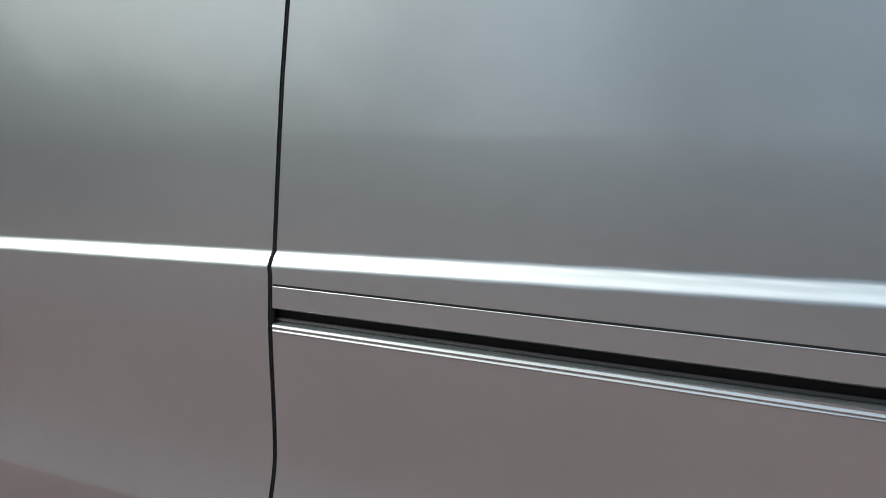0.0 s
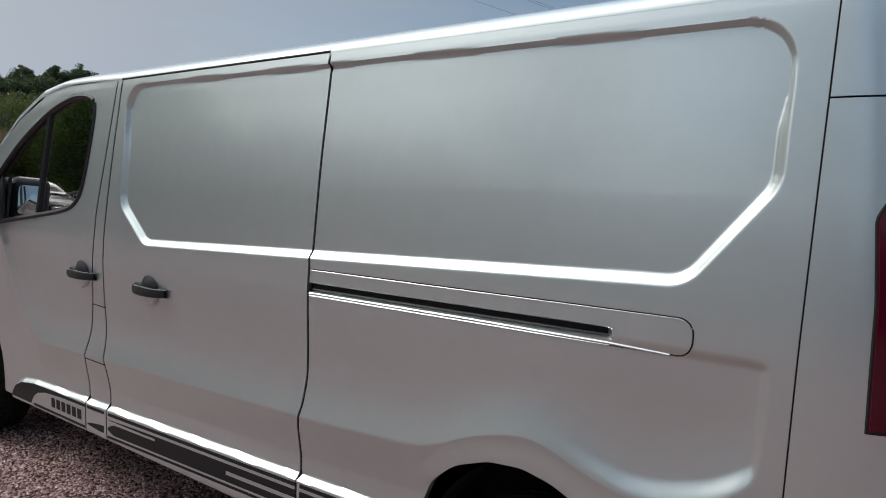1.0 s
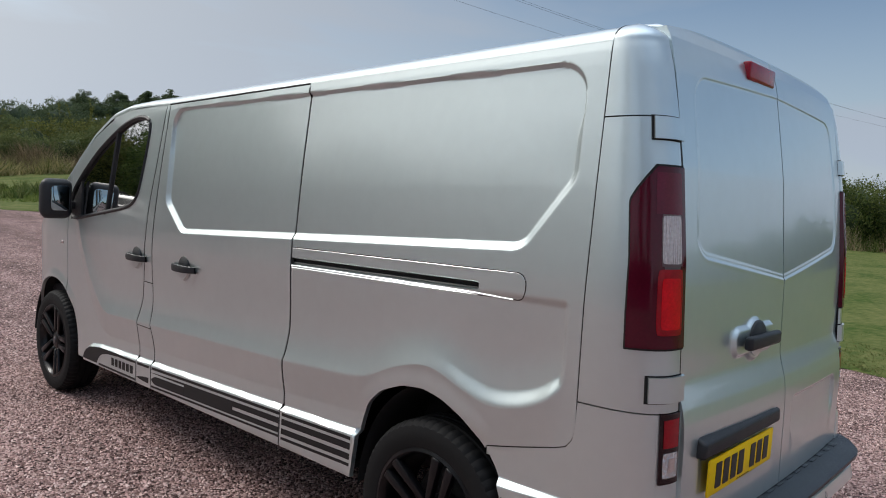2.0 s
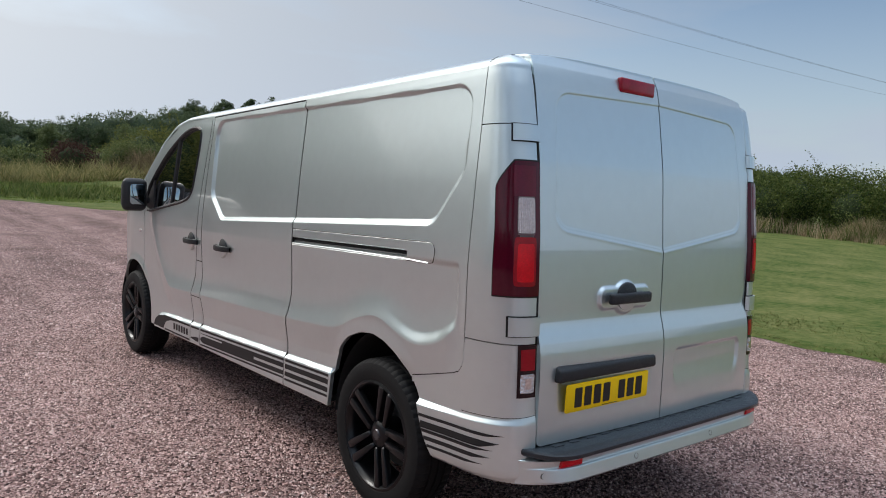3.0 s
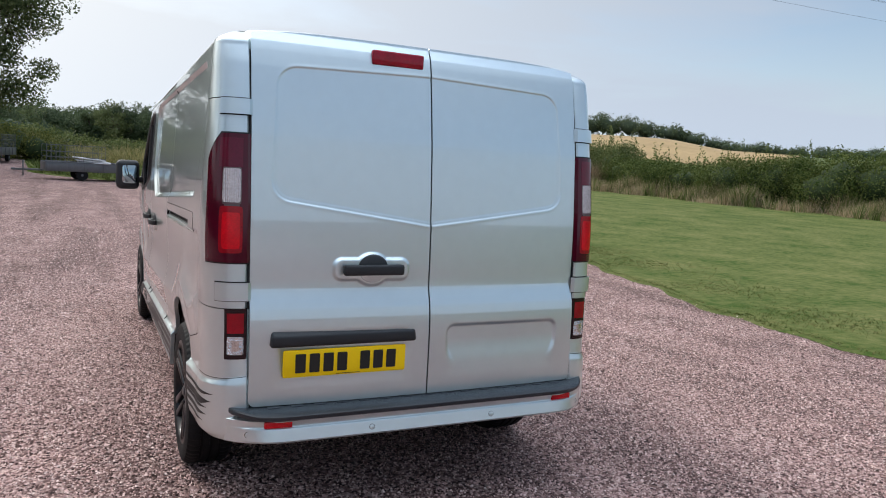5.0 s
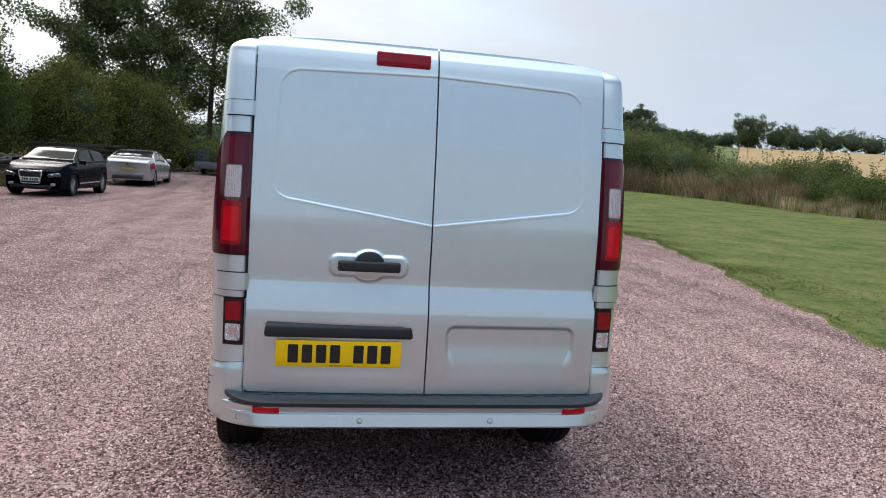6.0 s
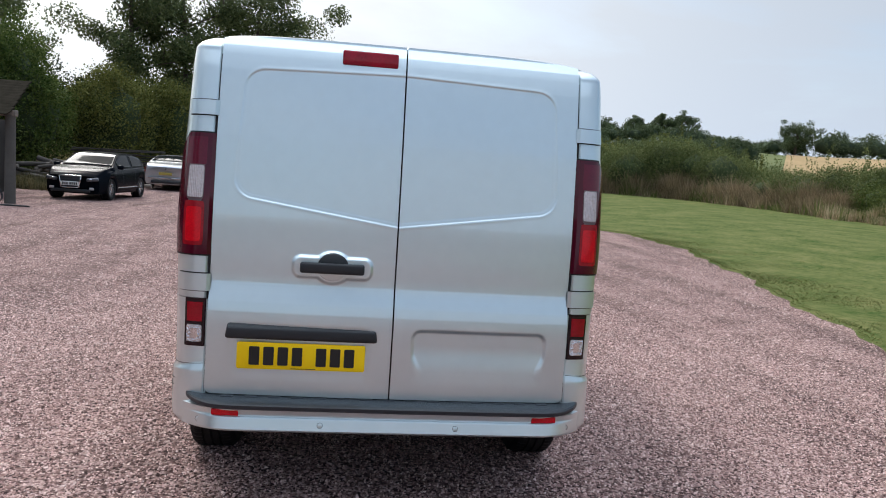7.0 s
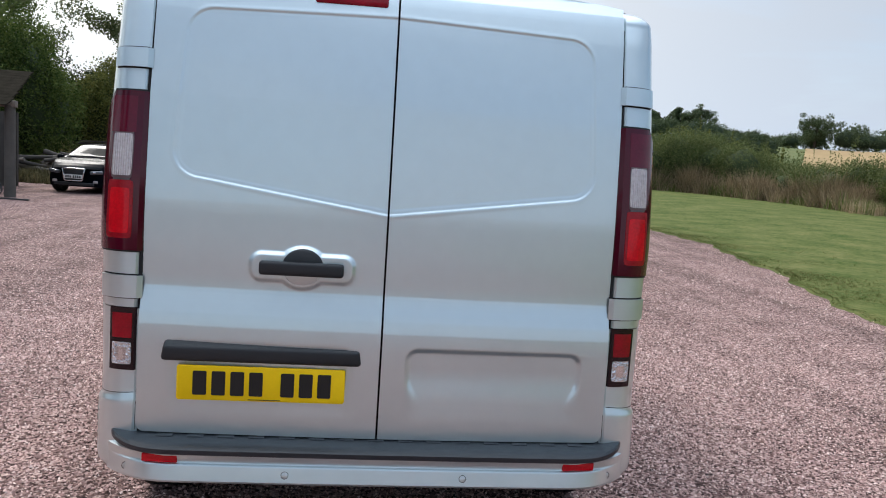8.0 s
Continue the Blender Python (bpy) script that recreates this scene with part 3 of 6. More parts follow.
    top = np.where((aa > 0) | (ys < 0.4025), 0.882, np.minimum(quarter_low(ys) - 0.004, 0.882))
    w = np.linspace(0, 1, 90)[None, :]
    mid = np.full_like(bot, 0.645)
    z = np.concatenate([bot[:, None] + (mid - bot)[:, None] * w, mid[:, None] + (top - mid)[:, None] * w[:, 2::3]], 1)
    P = corner(aa[:, None] + 0 * z, z)
    flat = np.stack([-side_x(ys[:, None] + 0 * z, z, False), ys[:, None] + 0 * z, z], -1)
    P = np.where((aa == 0)[:, None, None], flat, P)
    v, f = sheet(P, (0.7, 0.5, 0), 0.02, flip=True)
    v, f = mirrored(v, f, s)
    mesh_part("bumper_corner", v, f, PAINT, van, rake=True, sharp=72)
    # seam along the ledge's upper edge
    sa = np.linspace(0, 1, 30)
    v, f = mirrored(*tube(corner(sa, 0.598 + 0.020 * sa, -0.0008), 0.0016, 6), s)
    mesh_part("bumper_seam", v, f, BLACK_GAP, van, rake=True)

# rear doors
DOOR_Z = [0.48, 0.60, 0.74, 0.79, 0.84, 0.88, 0.945, 0.958, 1.06, 1.23, 1.56, 1.83, 1.93, 1.97]
DOOR_Y = [0.129, 0.1315, 0.1345, 0.1362, 0.1398, 0.1472, 0.168, 0.171, 0.174, 0.181, 0.213, 0.261, 0.285, 0.312]
PANE_L = [(-0.573, 1.752), (-0.592, 1.386), (0.04, 1.297), (0.04, 1.770)]
DISH_L = [(-0.625, 0.755), (-0.622, 0.600), (-0.125, 0.600), (-0.122, 0.755)]
HANDLE_AT = (-0.262, 1.036)


def door_y(x, z):
    ax = -np.abs(x)
    y = np.interp(z, DOOR_Z, DOOR_Y)
    for k in (1, 2, 3):
        y = y + 0.08 * (np.interp(z + 0.012 * k, DOOR_Z, DOOR_Y) + np.interp(z - 0.012 * k, DOOR_Z, DOOR_Y) - 2 * y)
    y = y + 0.022 * (ax / 0.757) ** 2 - 0.010
    d = polygon_distance(ax, z, PANE_L) - 0.085
    y = y + 0.0032 * ramp(-d / 0.006) + 0.0014 * ramp((-d - 0.013) / 0.006) * (1 - 0.8 * ramp((z - 1.55) / 0.15)) - 0.0006 * np.exp(-((d - 0.004) / 0.005) ** 2)
    d = polygon_distance(ax, z, DISH_L) - 0.045
    y = y + np.where(x < 0, (0.002 + 0.005 * ramp((z - 0.60) / 0.13)) * ramp(-d / 0.045), (0.003 + 0.010 * ramp((z - 0.60) / 0.13)) * ramp(-d / (0.020 + 0.045 * ramp((0.70 - z) / 0.10))))
    hx, hz = x - HANDLE_AT[0], z - HANDLE_AT[1]
    d = np.minimum(np.hypot(np.maximum(np.abs(hx) - 0.128, 0), np.maximum(np.abs(hz) - 0.010, 0)) - 0.034, np.hypot(hx * 0.85, hz) - 0.066)
    y = y - 0.013 * ramp(-d / 0.014 + 0.5)
    return y


def rear_door(name, x0, x1, label):
    rim = max(abs(x0), abs(x1))
    xs = np.unique(np.concatenate([np.linspace(x0, x1, 220), (1 if x1 > 0.5 else -1) * (rim - np.linspace(0, 0.028, 14) ** 2 / 0.028)]))[:, None]
    foot = 0.496 + 0.026 * (1 - np.sqrt(1 - np.clip((np.abs(xs) - rim + 0.026) / 0.026, 0, 1) ** 2))
    ztop = roof_z(xs, 0.315 + 0 * xs) - 0.012
    w = np.linspace(0, 1, 440)[None, :]
    z = foot + (ztop - foot) * w
    x = xs + 0 * w
    P = np.stack([x, door_y(x, z), z], -1)
    v, f = sheet(P, (0, 1, 0), 0.03, flip=True)
    return mesh_part(name, v, f, PAINT, van, label, rake=True)


left_door = rear_door("rear_door", -0.7555, -0.0032, "closed silver rear door with a black handle and plate light strip")
rear_door("rear_door", 0.0032, 0.7555, "closed silver rear door with a plain pressed recess")


def prism(outline, depth, y_at=None, bevel=0.004):
    """A bar pressed from an outline of (x, z) pairs, front face towards -y."""
    bm = bmesh.new()
    vs = [bm.verts.new((x, 0, z)) for x, z in outline]
    face = bm.faces.new(vs)
    out = bmesh.ops.extrude_face_region(bm, geom=[face])
    bmesh.ops.translate(bm, vec=(0, -depth, 0), verts=[g for g in out["geom"] if isinstance(g, bmesh.types.BMVert)])
    if bevel:
        front = [e for e in bm.edges if all(v.co.y < -depth * 0.5 for v in e.verts)]
        bmesh.ops.bevel(bm, geom=front, offset=bevel, segments=2, profile=0.5, affect="EDGES")
    return bm


def rounded(x0, z0, x1, z1, r, n=6):
    pts = []
    for cx, cz, a0 in ((x1 - r, z1 - r, 0), (x0 + r, z1 - r, 90), (x0 + r, z0 + r, 180), (x1 - r, z0 + r, 270)):
        pts += [(cx + r * math.cos(radians(a0 + 90 * i / n)), cz + r * math.sin(radians(a0 + 90 * i / n))) for i in range(n + 1)]
    return pts


def shift(bm, x=0, y=0, z=0):
    bmesh.ops.translate(bm, vec=(x, y, z), verts=bm.verts)
    return bm


# handle: a disc behind a bar, in a raised surround
hx, hz = HANDLE_AT
yb = float(door_y(np.array(hx), np.array(hz))) - 0.001
disc = lathe_bm([(0.0, -0.010), (0.050, -0.009), (0.057, -0.003), (0.058, 0.004), (0.0, 0.004)], 32, "y")
for v in disc.verts:
    v.co = Vector((v.co.x * 1.12, v.co.y, v.co.z * 0.98))
for v in disc.verts:
    v.co.z = max(v.co.z, -0.010)
dark = part("handle_cup", shift(disc, hx + 0.002, yb + 0.001, hz + 0.006), PLASTIC, left_door, rake=True)
grip = box_bm(0, 0, 0, 0.262, 0.028, 0.044, 0.010, 3)
for v in grip.verts:
    v.co.y += 0.010 * (abs(v.co.x) / 0.131) ** 2
part("door_handle", shift(grip, hx, yb - 0.030, hz), PLASTIC, left_door, "black bar handle", rake=True)
part("handle_shell", shift(prism([(0.055 * math.cos(t), 0.040 * math.sin(t)) for t in np.linspace(math.pi, 2 * math.pi, 14)], 0.004), hx, yb - 0.001, hz - 0.014), PAINT, left_door, rake=True)
# plate light strip and number plate
strip = box_bm(0, 0, 0, 0.618, 0.040, 0.062, 0.012, 3)
for v in strip.verts:
    v.co.z += (-0.010 if v.co.y < 0 else 0.0) * (v.co.z > 0)
    if v.co.z > 0:
        v.co.x *= 0.985
part("plate_light_strip", shift(strip, -0.370, 0.135, 0.762), PLASTIC, left_door, "black plastic strip above the plate", rake=True)
plate = part("number_plate", shift(prism(rounded(-0.26, -0.0555, 0.26, 0.0555, 0.008, 3), 0.005, bevel=0.0012), -0.369, 0.1255, 0.664), PLATE_Y, left_door, "yellow rear number plate with dark bars", rake=True)
for k in range(7):
    xx = -0.369 - 0.190 + k * 0.0575 + (0.040 if k > 3 else 0)
    part("plate_bar", shift(prism(rounded(-0.021, -0.0385, 0.021, 0.0385, 0.004, 2), 0.0012, bevel=0), xx, 0.1200, 0.664), PLATE_K, plate, rake=True)
part("plate_line", shift(prism(rounded(-0.05, -0.001, 0.05, 0.001, 0.0005, 1), 0.001, bevel=0), -0.36, 0.1200, 0.614), PLATE_K, plate, rake=True)
# high brake light
bl = box_bm(0, 0, 0, 0.232, 0.03, 0.060, 0.008, 3)
part("high_brake_light", shift(bl, -0.152, 0.273, 1.911), material("brake_lens_high", (0.30, 0.003, 0.018), 0.16, coat=0.25, var=0.35, scale=14, spec=0.3), left_door, "red bar lamp above the doors", rake=True)
# black beads put shade into the door-edge gaps; a seal backs the middle gap
zz = np.linspace(0.50, 1.885, 50)
for sx in (-1, 1):
    edge = corner(np.ones(50), np.minimum(zz, 1.90), -0.009)
    mesh_part("edge_gap_shade", *tube(np.stack([sx * 0.7605 + 0 * zz, edge[:, 1], zz], -1), 0.0052, 6), BLACK_GAP, van, rake=True)
part("door_seal", box_bm(0, 0.34, 1.20, 0.05, 0.05, 1.30), BLACK_GAP, van, rake=True)

# rear bumper bar and step
BAR = [(0.364, 0.080), (0.367, 0.046), (0.373, 0.030), (0.381, 0.024), (0.424, 0.034), (0.428, 0.036), (0.431, 0.042), (0.434, 0.043), (0.458, 0.035), (0.468, 0.060)]


def bar_out(x):
    """How far the bumper bar curves forward towards its ends."""
    return 0.010 * (x / 0.83) ** 2 + 0.105 * (np.clip(np.abs(x) - 0.60, 0, 1) / 0.24) ** 2.4


yy = np.concatenate([-np.linspace(0.842, 0.60, 30), np.linspace(-0.59, 0.59, 41), np.linspace(0.60, 0.842, 30)])[:, None]
bz = np.unique(np.concatenate([[b[0] for b in BAR], np.linspace(0.364, 0.468, 53)]))[None, :]
by = np.interp(bz, *zip(*BAR))
even = ramp((np.abs(yy) - 0.70) / 0.14)      # the bar's step dies out towards its ends
P = np.stack([yy + 0 * bz, by + (0.036 - by) * even * ramp((bz - 0.364) / 0.012) * (bz < 0.46) + bar_out(yy), bz + 0 * yy], -1)
v, f = sheet(P, (0, 1, 0), 0.05, flip=True)
bumper = mesh_part("rear_bumper", v, f, PAINT, van, "silver rear bumper with parking sensors", rake=True)
pad_prof = [(0.458, 0.070), (0.460, 0.030), (0.466, 0.016), (0.481, 0.014), (0.488, 0.022), (0.491, 0.060), (0.492, 0.165)]
bz, by = np.array([b[0] for b in pad_prof])[None, :], np.array([b[1] for b in pad_prof])[None, :]
xp = yy * 0.992
k = np.clip((np.abs(xp) - 0.70) / 0.1353, 0, 1)
blunt = 0.050 * (1 - np.sqrt(1 - 0.98 * k ** 4))
P = np.stack([xp + 0 * bz, by + np.minimum(bar_out(xp) + blunt, 0.19 - by), bz + 0.020 * k ** 2 - 0.006 * k ** 6 * (bz - 0.458) / 0.03], -1)
v, f = sheet(P, (0, 1, -0.2), 0.02, flip=True)
pad = mesh_part("step_pad", v, f, PAD, van, "dark grey ribbed plastic bumper step", rake=True)
for i in range(15):
    part("rib", box_bm(-0.66 + i * 0.0943, 0.125, 0.4920, 0.050, 0.034, 0.004, 0.0015), PAD, pad, rake=True)
for sx in (-1, 1):
    part("reflector", box_bm(sx * 0.655, 0.047 + float(bar_out(0.655)), 0.445, 0.108, 0.022, 0.026, 0.004, turn=Matrix.Rotation(sx * 0.10, 4, "Z")), LENS_RED, bumper, "red reflector", rake=True)
for sx in (-0.765, -0.277, 0.277, 0.765):
    yq = 0.0300 + 0.0055 * (abs(sx) > 0.5) + float(bar_out(sx))
    ring = lathe_bm([(0.0, -0.0012), (0.0098, -0.0012), (0.0105, -0.0006), (0.0105, 0.004)], 20, "y")
    tilt = Matrix.Rotation(-0.228 if abs(sx) < 0.5 else 0.0, 3, "X")
    bmesh.ops.rotate(ring, cent=(0, 0, 0), matrix=tilt, verts=ring.verts)
    gap = lathe_bm([(0.0105, -0.0004), (0.0118, -0.0004), (0.0118, 0.004)], 20, "y")
    bmesh.ops.rotate(gap, cent=(0, 0, 0), matrix=tilt, verts=gap.verts)
    part("parking_sensor", shift(ring, sx, yq - 0.0002, 0.404), PAINT, bumper, rake=True)
    part("sensor_gap", shift(gap, sx, yq - 0.0012, 0.404), BLACK_GAP, bumper, rake=True)


# ---- side details ----
def on_side(y, z, off=0.0):
    return np.stack([-(side_x(y, z) + off), y, z], -1)


def seam_line(name, pts, r=0.0022, off=-0.0006, mat=BLACK_GAP, parent=quarter):
    pts = np.array(pts)
    fine = []
    for a, b in zip(pts[:-1], pts[1:]):
        n = max(2, int(np.hypot(*(b - a)) / 0.02))
        fine += [a + (b - a) * i / n for i in range(n)]
    fine.append(pts[-1])
    fine = np.array(fine)
    v, f = tube(on_side(fine[:, 0], fine[:, 1], off), r, 6)
    return mesh_part(name, v, f, mat, parent, rake=True)


# black beads sunk in the seams put shade into the panel gaps
for seam, za, zb_, own in ((door_gap, 0.39, 1.90, slider), (slide_front, 0.39, 1.90, slider), (door_rear, 0.39, 1.90, front_door), (corner_seam, 0.86, 1.90, quarter)):
    zz = np.linspace(za, zb_, 60)
    yq = seam(zz)
    mesh_part("gap_shade", *tube(np.stack([-(side_x(yq, zz, False) - 0.0062), yq, zz], -1), 0.0060, 6), BLACK_GAP, own, rake=True)
yq = np.concatenate([np.linspace(0.403, 0.44, 16), np.linspace(0.45, 0.722, 20)])
mesh_part("gap_shade", *tube(np.stack([-(side_x(yq, quarter_low(yq), False) - 0.006), yq, quarter_low(yq) - 0.002], -1), 0.005, 6), BLACK_GAP, quarter, rake=True)
arc = [(0.645 + 0.035 * math.cos(radians(a)), 1.199 + 0.035 * math.sin(radians(a))) for a in range(90, 181, 15)]
arc2 = [(0.645 + 0.035 * math.cos(radians(a)), 1.184 + 0.035 * math.sin(radians(a))) for a in range(180, 271, 15)]
seam_line("cover_seam", [(1.812, 1.2345), (1.2, 1.2345)] + arc + arc2 + [(0.80, 1.1493)], 0.0022)
seam_line("cover_edge", [(1.812, 1.2315), (1.2, 1.2315)] + [(y + 0.003, z - 0.002) for y, z in arc], 0.0012, 0.0, PAINT)
seam_line("rail_lip", [(1.812, 1.1585), (1.2, 1.1575), (0.80, 1.1540), (0.66, 1.1480)], 0.0040, -0.0012, PAINT)
seam_line("rail_lip", [(1.812, 1.1505), (1.2, 1.1500), (0.80, 1.1490)], 0.0030, -0.0010, PAINT)
y = np.linspace(0.803, 1.814, 40)
P = np.stack([np.stack([-(side_x(y, 1.15) - 0.017), y, np.full_like(y, z)], -1) for z in (1.160, 1.1925)], 1)
mesh_part("door_rail", *sheet(P, None), BLACK_GAP, quarter, "black sliding door rail", rake=True)
v, f = tube(np.stack([-(side_x(y, 1.15) - 0.012), y, np.full_like(y, 1.170)], -1), 0.0035, 6)
mesh_part("rail_runner", v, f, PLASTIC, quarter, rake=True)
# seam where the corner caps meet the roof
for sx in (-1, 1):
    xr = np.linspace(0.905, 0.70, 26)
    tops = np.where(xr > side_x(0.402, 1.90) - 0.004, 1.895, roof_z(np.minimum(xr, 0.879), 0.402 + 0 * xr))
    mesh_part("cap_seam", *tube(np.stack([sx * np.minimum(xr, side_x(0.402, 1.90) - 0.002), 0.402 + 0 * xr, tops - 0.0005], -1), 0.0028, 6), BLACK_GAP, van, rake=True)
# roof seam above the sliding door
y = np.linspace(1.80, 3.02, 40)
v, f = tube(np.stack([-(side_x(y, 1.905) - 0.002), y, 1.907 + 0 * y], -1), 0.0045, 6)
mesh_part("roof_seam", v, f, BLACK_GAP, slider, rake=True)
for zz in (0.952, 0.710):       # joints across the door post
    seam_line("post_joint", [(float(slide_front(zz)) + 0.004, zz), (float(door_rear(zz)) - 0.004, zz + 0.004)], 0.0025, -0.0005, BLACK_GAP, b_post)


def side_handle(hy, hz, parent):
    """A dark pull handle standing over a dished hollow."""
    x = float(side_x(hy, hz, False))
    n = 17
    t = np.linspace(-1, 1, n)
    yy = hy + 0.112 * t
    bow = 0.036 * (1 - np.abs(t) ** 3)
    P = np.stack([np.stack([-(x + 0.003 + bow + dx), yy, hz + h * (1 - 0.15 * np.abs(t)) + 0.004 * t], -1)
                  for dx, h in ((-0.010, 0.012), (-0.002, 0.019), (0.008, 0.017), (0.011, 0.0), (0.008, -0.017), (-0.002, -0.019), (-0.010, -0.012), (-0.010, 0.012))], 1)
    v, f = sheet(P, None)
    grip = mesh_part("door_handle", v, f, PLASTIC, parent, "black pull handle", rake=True)
    cup = lathe_bm([(0.0, -0.016), (0.030, -0.014), (0.052, -0.004), (0.055, 0.004), (0.0, 0.004)], 28, "x")
    for w in cup.verts:
        if w.co.z < -0.004:
            w.co.z *= 0.3
    part("handle_cup", shift(cup, -(x + 0.002), hy + 0.012, hz + 0.006), PLASTIC, grip, rake=True)
    seat = lathe_bm([(0.0, -0.010), (0.050, -0.008), (0.057, 0.004), (0.0, 0.004)], 28, "x")
    for w in seat.verts:
        w.co.z = min(w.co.z, 0.0)
    part("handle_shell", shift(seat, -(x + 0.001), hy + 0.012, hz - 0.008), PAINT, grip, rake=True)


side_handle(*HANDLES[0], slider)
side_handle(*HANDLES[1], front_door)

# vinyl stripes along the sill
def stripe(y0, y1, low, high, parent, taper0=0.0, taper1=0.0, n=40, off=0.0016):
    """A vinyl strip between two lines below the ledge; tapers are lengths over which an end is drawn to a point."""
    y = np.linspace(y0, y1, n)
    top, bot = ledge(y) - high, ledge(y) - low
    width = np.ones(n)
    if taper0:
        width = np.minimum(width, np.clip(np.abs(y - y0) / taper0, 0.02, 1) ** 0.6)
    if taper1:
        width = np.minimum(width, np.clip(np.abs(y - y1) / taper1, 0.02, 1) ** 0.6)
    mid = (top + bot) / 2
    P = np.stack([on_side(y, mid + (top - bot) / 2 * width * k, off) for k in np.linspace(-1, 1, 6)], 1)
    return mesh_part("stripe", *sheet(P, (1, 0, 0), 0.001), DECAL, parent, rake=True)


stripe(1.832, 3.022, 0.038, 0.025, slider)
stripe(1.832, 2.20, 0.076, 0.050, slider)
stripe(1.832, 2.20, 0.115, 0.091, slider)
stripe(2.201, 2.66, 0.115, 0.050, slider)
stripe(2.661, 3.022, 0.060, 0.050, slider, taper1=0.30)
stripe(2.661, 3.022, 0.115, 0.070, slider, taper1=0.05)
stripe(1.832, 3.022, 0.134, 0.124, slider)
for lo, hi in ((0.038, 0.025), (0.076, 0.050), (0.115, 0.091), (0.140, 0.128)):
    stripe(1.362, 1.812, lo, hi, quarter)


def wrap_stripe(lo, hi, end, parent):
    """A vinyl strip from the wheel arch back round the bumper corner, drawn to a slanting tip at the bend's fraction end."""
    n = 46
    zmid = ledge(0.5) - (lo + hi) / 2
    y0 = REAR_HUB + float(np.interp(zmid - HUB_Z, [h for _, h in ARCH[:8]], [u for u, _ in ARCH[:8]])) - 0.004
    run = np.linspace(0, 1, n) * ((y0 - 0.402) + end * 0.29)
    flat = run < y0 - 0.402
    yv, av = np.where(flat, y0 - run, 0.402), np.where(flat, 0, (run - (y0 - 0.402)) / 0.29)
    tip = np.clip((run[-1] - run) / 0.07, 0, 1)
    cols = []
    for k in np.linspace(0, 1, 6):
        z = ledge(yv) - lo + (hi * 0 + (lo - hi)) * (k * tip + (1 - tip) * 0.85) + 0.012 * av
        P1 = np.stack([-(side_x(yv, z, False) + 0.0018), yv, z], -1)
        cols.append(np.where(flat[:, None], P1, corner(av, z, 0.0018)))
    mesh_part("stripe", *sheet(np.stack(cols, 1), (0.8, 0.5, 0), 0.001), DECAL, parent, rake=True)


for lo, hi, end in ((0.062, 0.050, 0.60), (0.106, 0.078, 0.55), (0.122, 0.109, 0.47), (0.152, 0.136, 0.46), (0.178, 0.167, 0.37)):
    wrap_stripe(lo, hi, end, van)
stripe(3.056, 3.200, 0.038, 0.025, b_post)
stripe(3.056, 3.200, 0.120, 0.090, b_post, taper1=0.12)
# arched stripe and plain bars for the lettering on the front door
t = np.linspace(0, 1, 44)
OUTER = ([3.217, 3.50, 3.72, 3.86, 3.925, 3.955, 3.965], [0.505, 0.506, 0.503, 0.486, 0.458, 0.425, 0.402])
INNER = ([3.217, 3.45, 3.60, 3.685, 3.720, 3.740, 3.750], [0.493, 0.490, 0.482, 0.465, 0.443, 0.420, 0.402])
kn = np.array([0, 0.38, 0.62, 0.78, 0.88, 0.95, 1.0])
oy, oz, iy, iz = (np.interp(t, kn, q) for q in (*OUTER, *INNER))
P = np.stack([on_side(iy + (oy - iy) * k, iz + (oz - iz) * k, 0.0016) for k in np.linspace(0, 1, 7)], 1)
mesh_part("stripe", *sheet(P, (1, 0, 0), 0.001), DECAL, front_door, rake=True)
P = np.stack([on_side(np.linspace(3.217, 3.72, 30), 0.397 + k * 0.012 + np.zeros(30), 0.0016) for k in (0, 0.5, 1)], 1)
mesh_part("stripe", *sheet(P, (1, 0, 0), 0.001), DECAL, front_door, rake=True)
for i in range(6):
    y0 = 3.252 + i * 0.050
    P = np.stack([on_side(np.linspace(y0, y0 + 0.034, 4) + 0.004 * k, 0.428 + 0.044 * k + np.zeros(4), 0.0016) for k in (0, 0.5, 1)], 1)
    mesh_part("lettering_bar", *sheet(P, (1, 0, 0), 0.001), DECAL, front_door, rake=True)

# side window: seal, divider, pane
def smooth_loop(pts, n=5, rounds=2):
    p = np.array(pts, float)
    for _ in range(rounds):
        q = []
        for a, b in zip(p, np.roll(p, -1, 0)):
            q += [a * 0.78 + b * 0.22, a * 0.22 + b * 0.78]
        p = np.array(q)
    return p


loop = smooth_loop(WINDOW)
v, f = tube(np.stack([-(side_x(loop[:, 0], loop[:, 1]) - 0.004), loop[:, 0], loop[:, 1]], -1), 0.013, 6, closed=True)
mesh_part("window_seal", v, f, PLASTIC, front_door, "black rubber window seal", rake=True)
yy, zz = np.meshgrid(np.linspace(3.22, 4.24, 30), np.linspace(1.22, 1.86, 20), indexing="ij")
keep = polygon_distance((yy[1:, 1:] + yy[:-1, :-1]) / 2, (zz[1:, 1:] + zz[:-1, :-1]) / 2, WINDOW) < 0.02
P = np.stack([-(np.interp(zz, PROFILE_Z, PROFILE_X) - 0.014), yy, zz], -1)
pane = mesh_part("window", *sheet(P, None, keep=keep), GLASS, front_door, "dark tinted side window", rake=True)
pane.visible_shadow = False
dy, dz = np.linspace(3.655, 3.735, 8), np.linspace(1.80, 1.30, 8)
mesh_part("window_divider", *tube(np.stack([-(np.interp(dz, PROFILE_Z, PROFILE_X) - 0.010), dy, dz], -1), 0.012, 6), PLASTIC, front_door, rake=True)
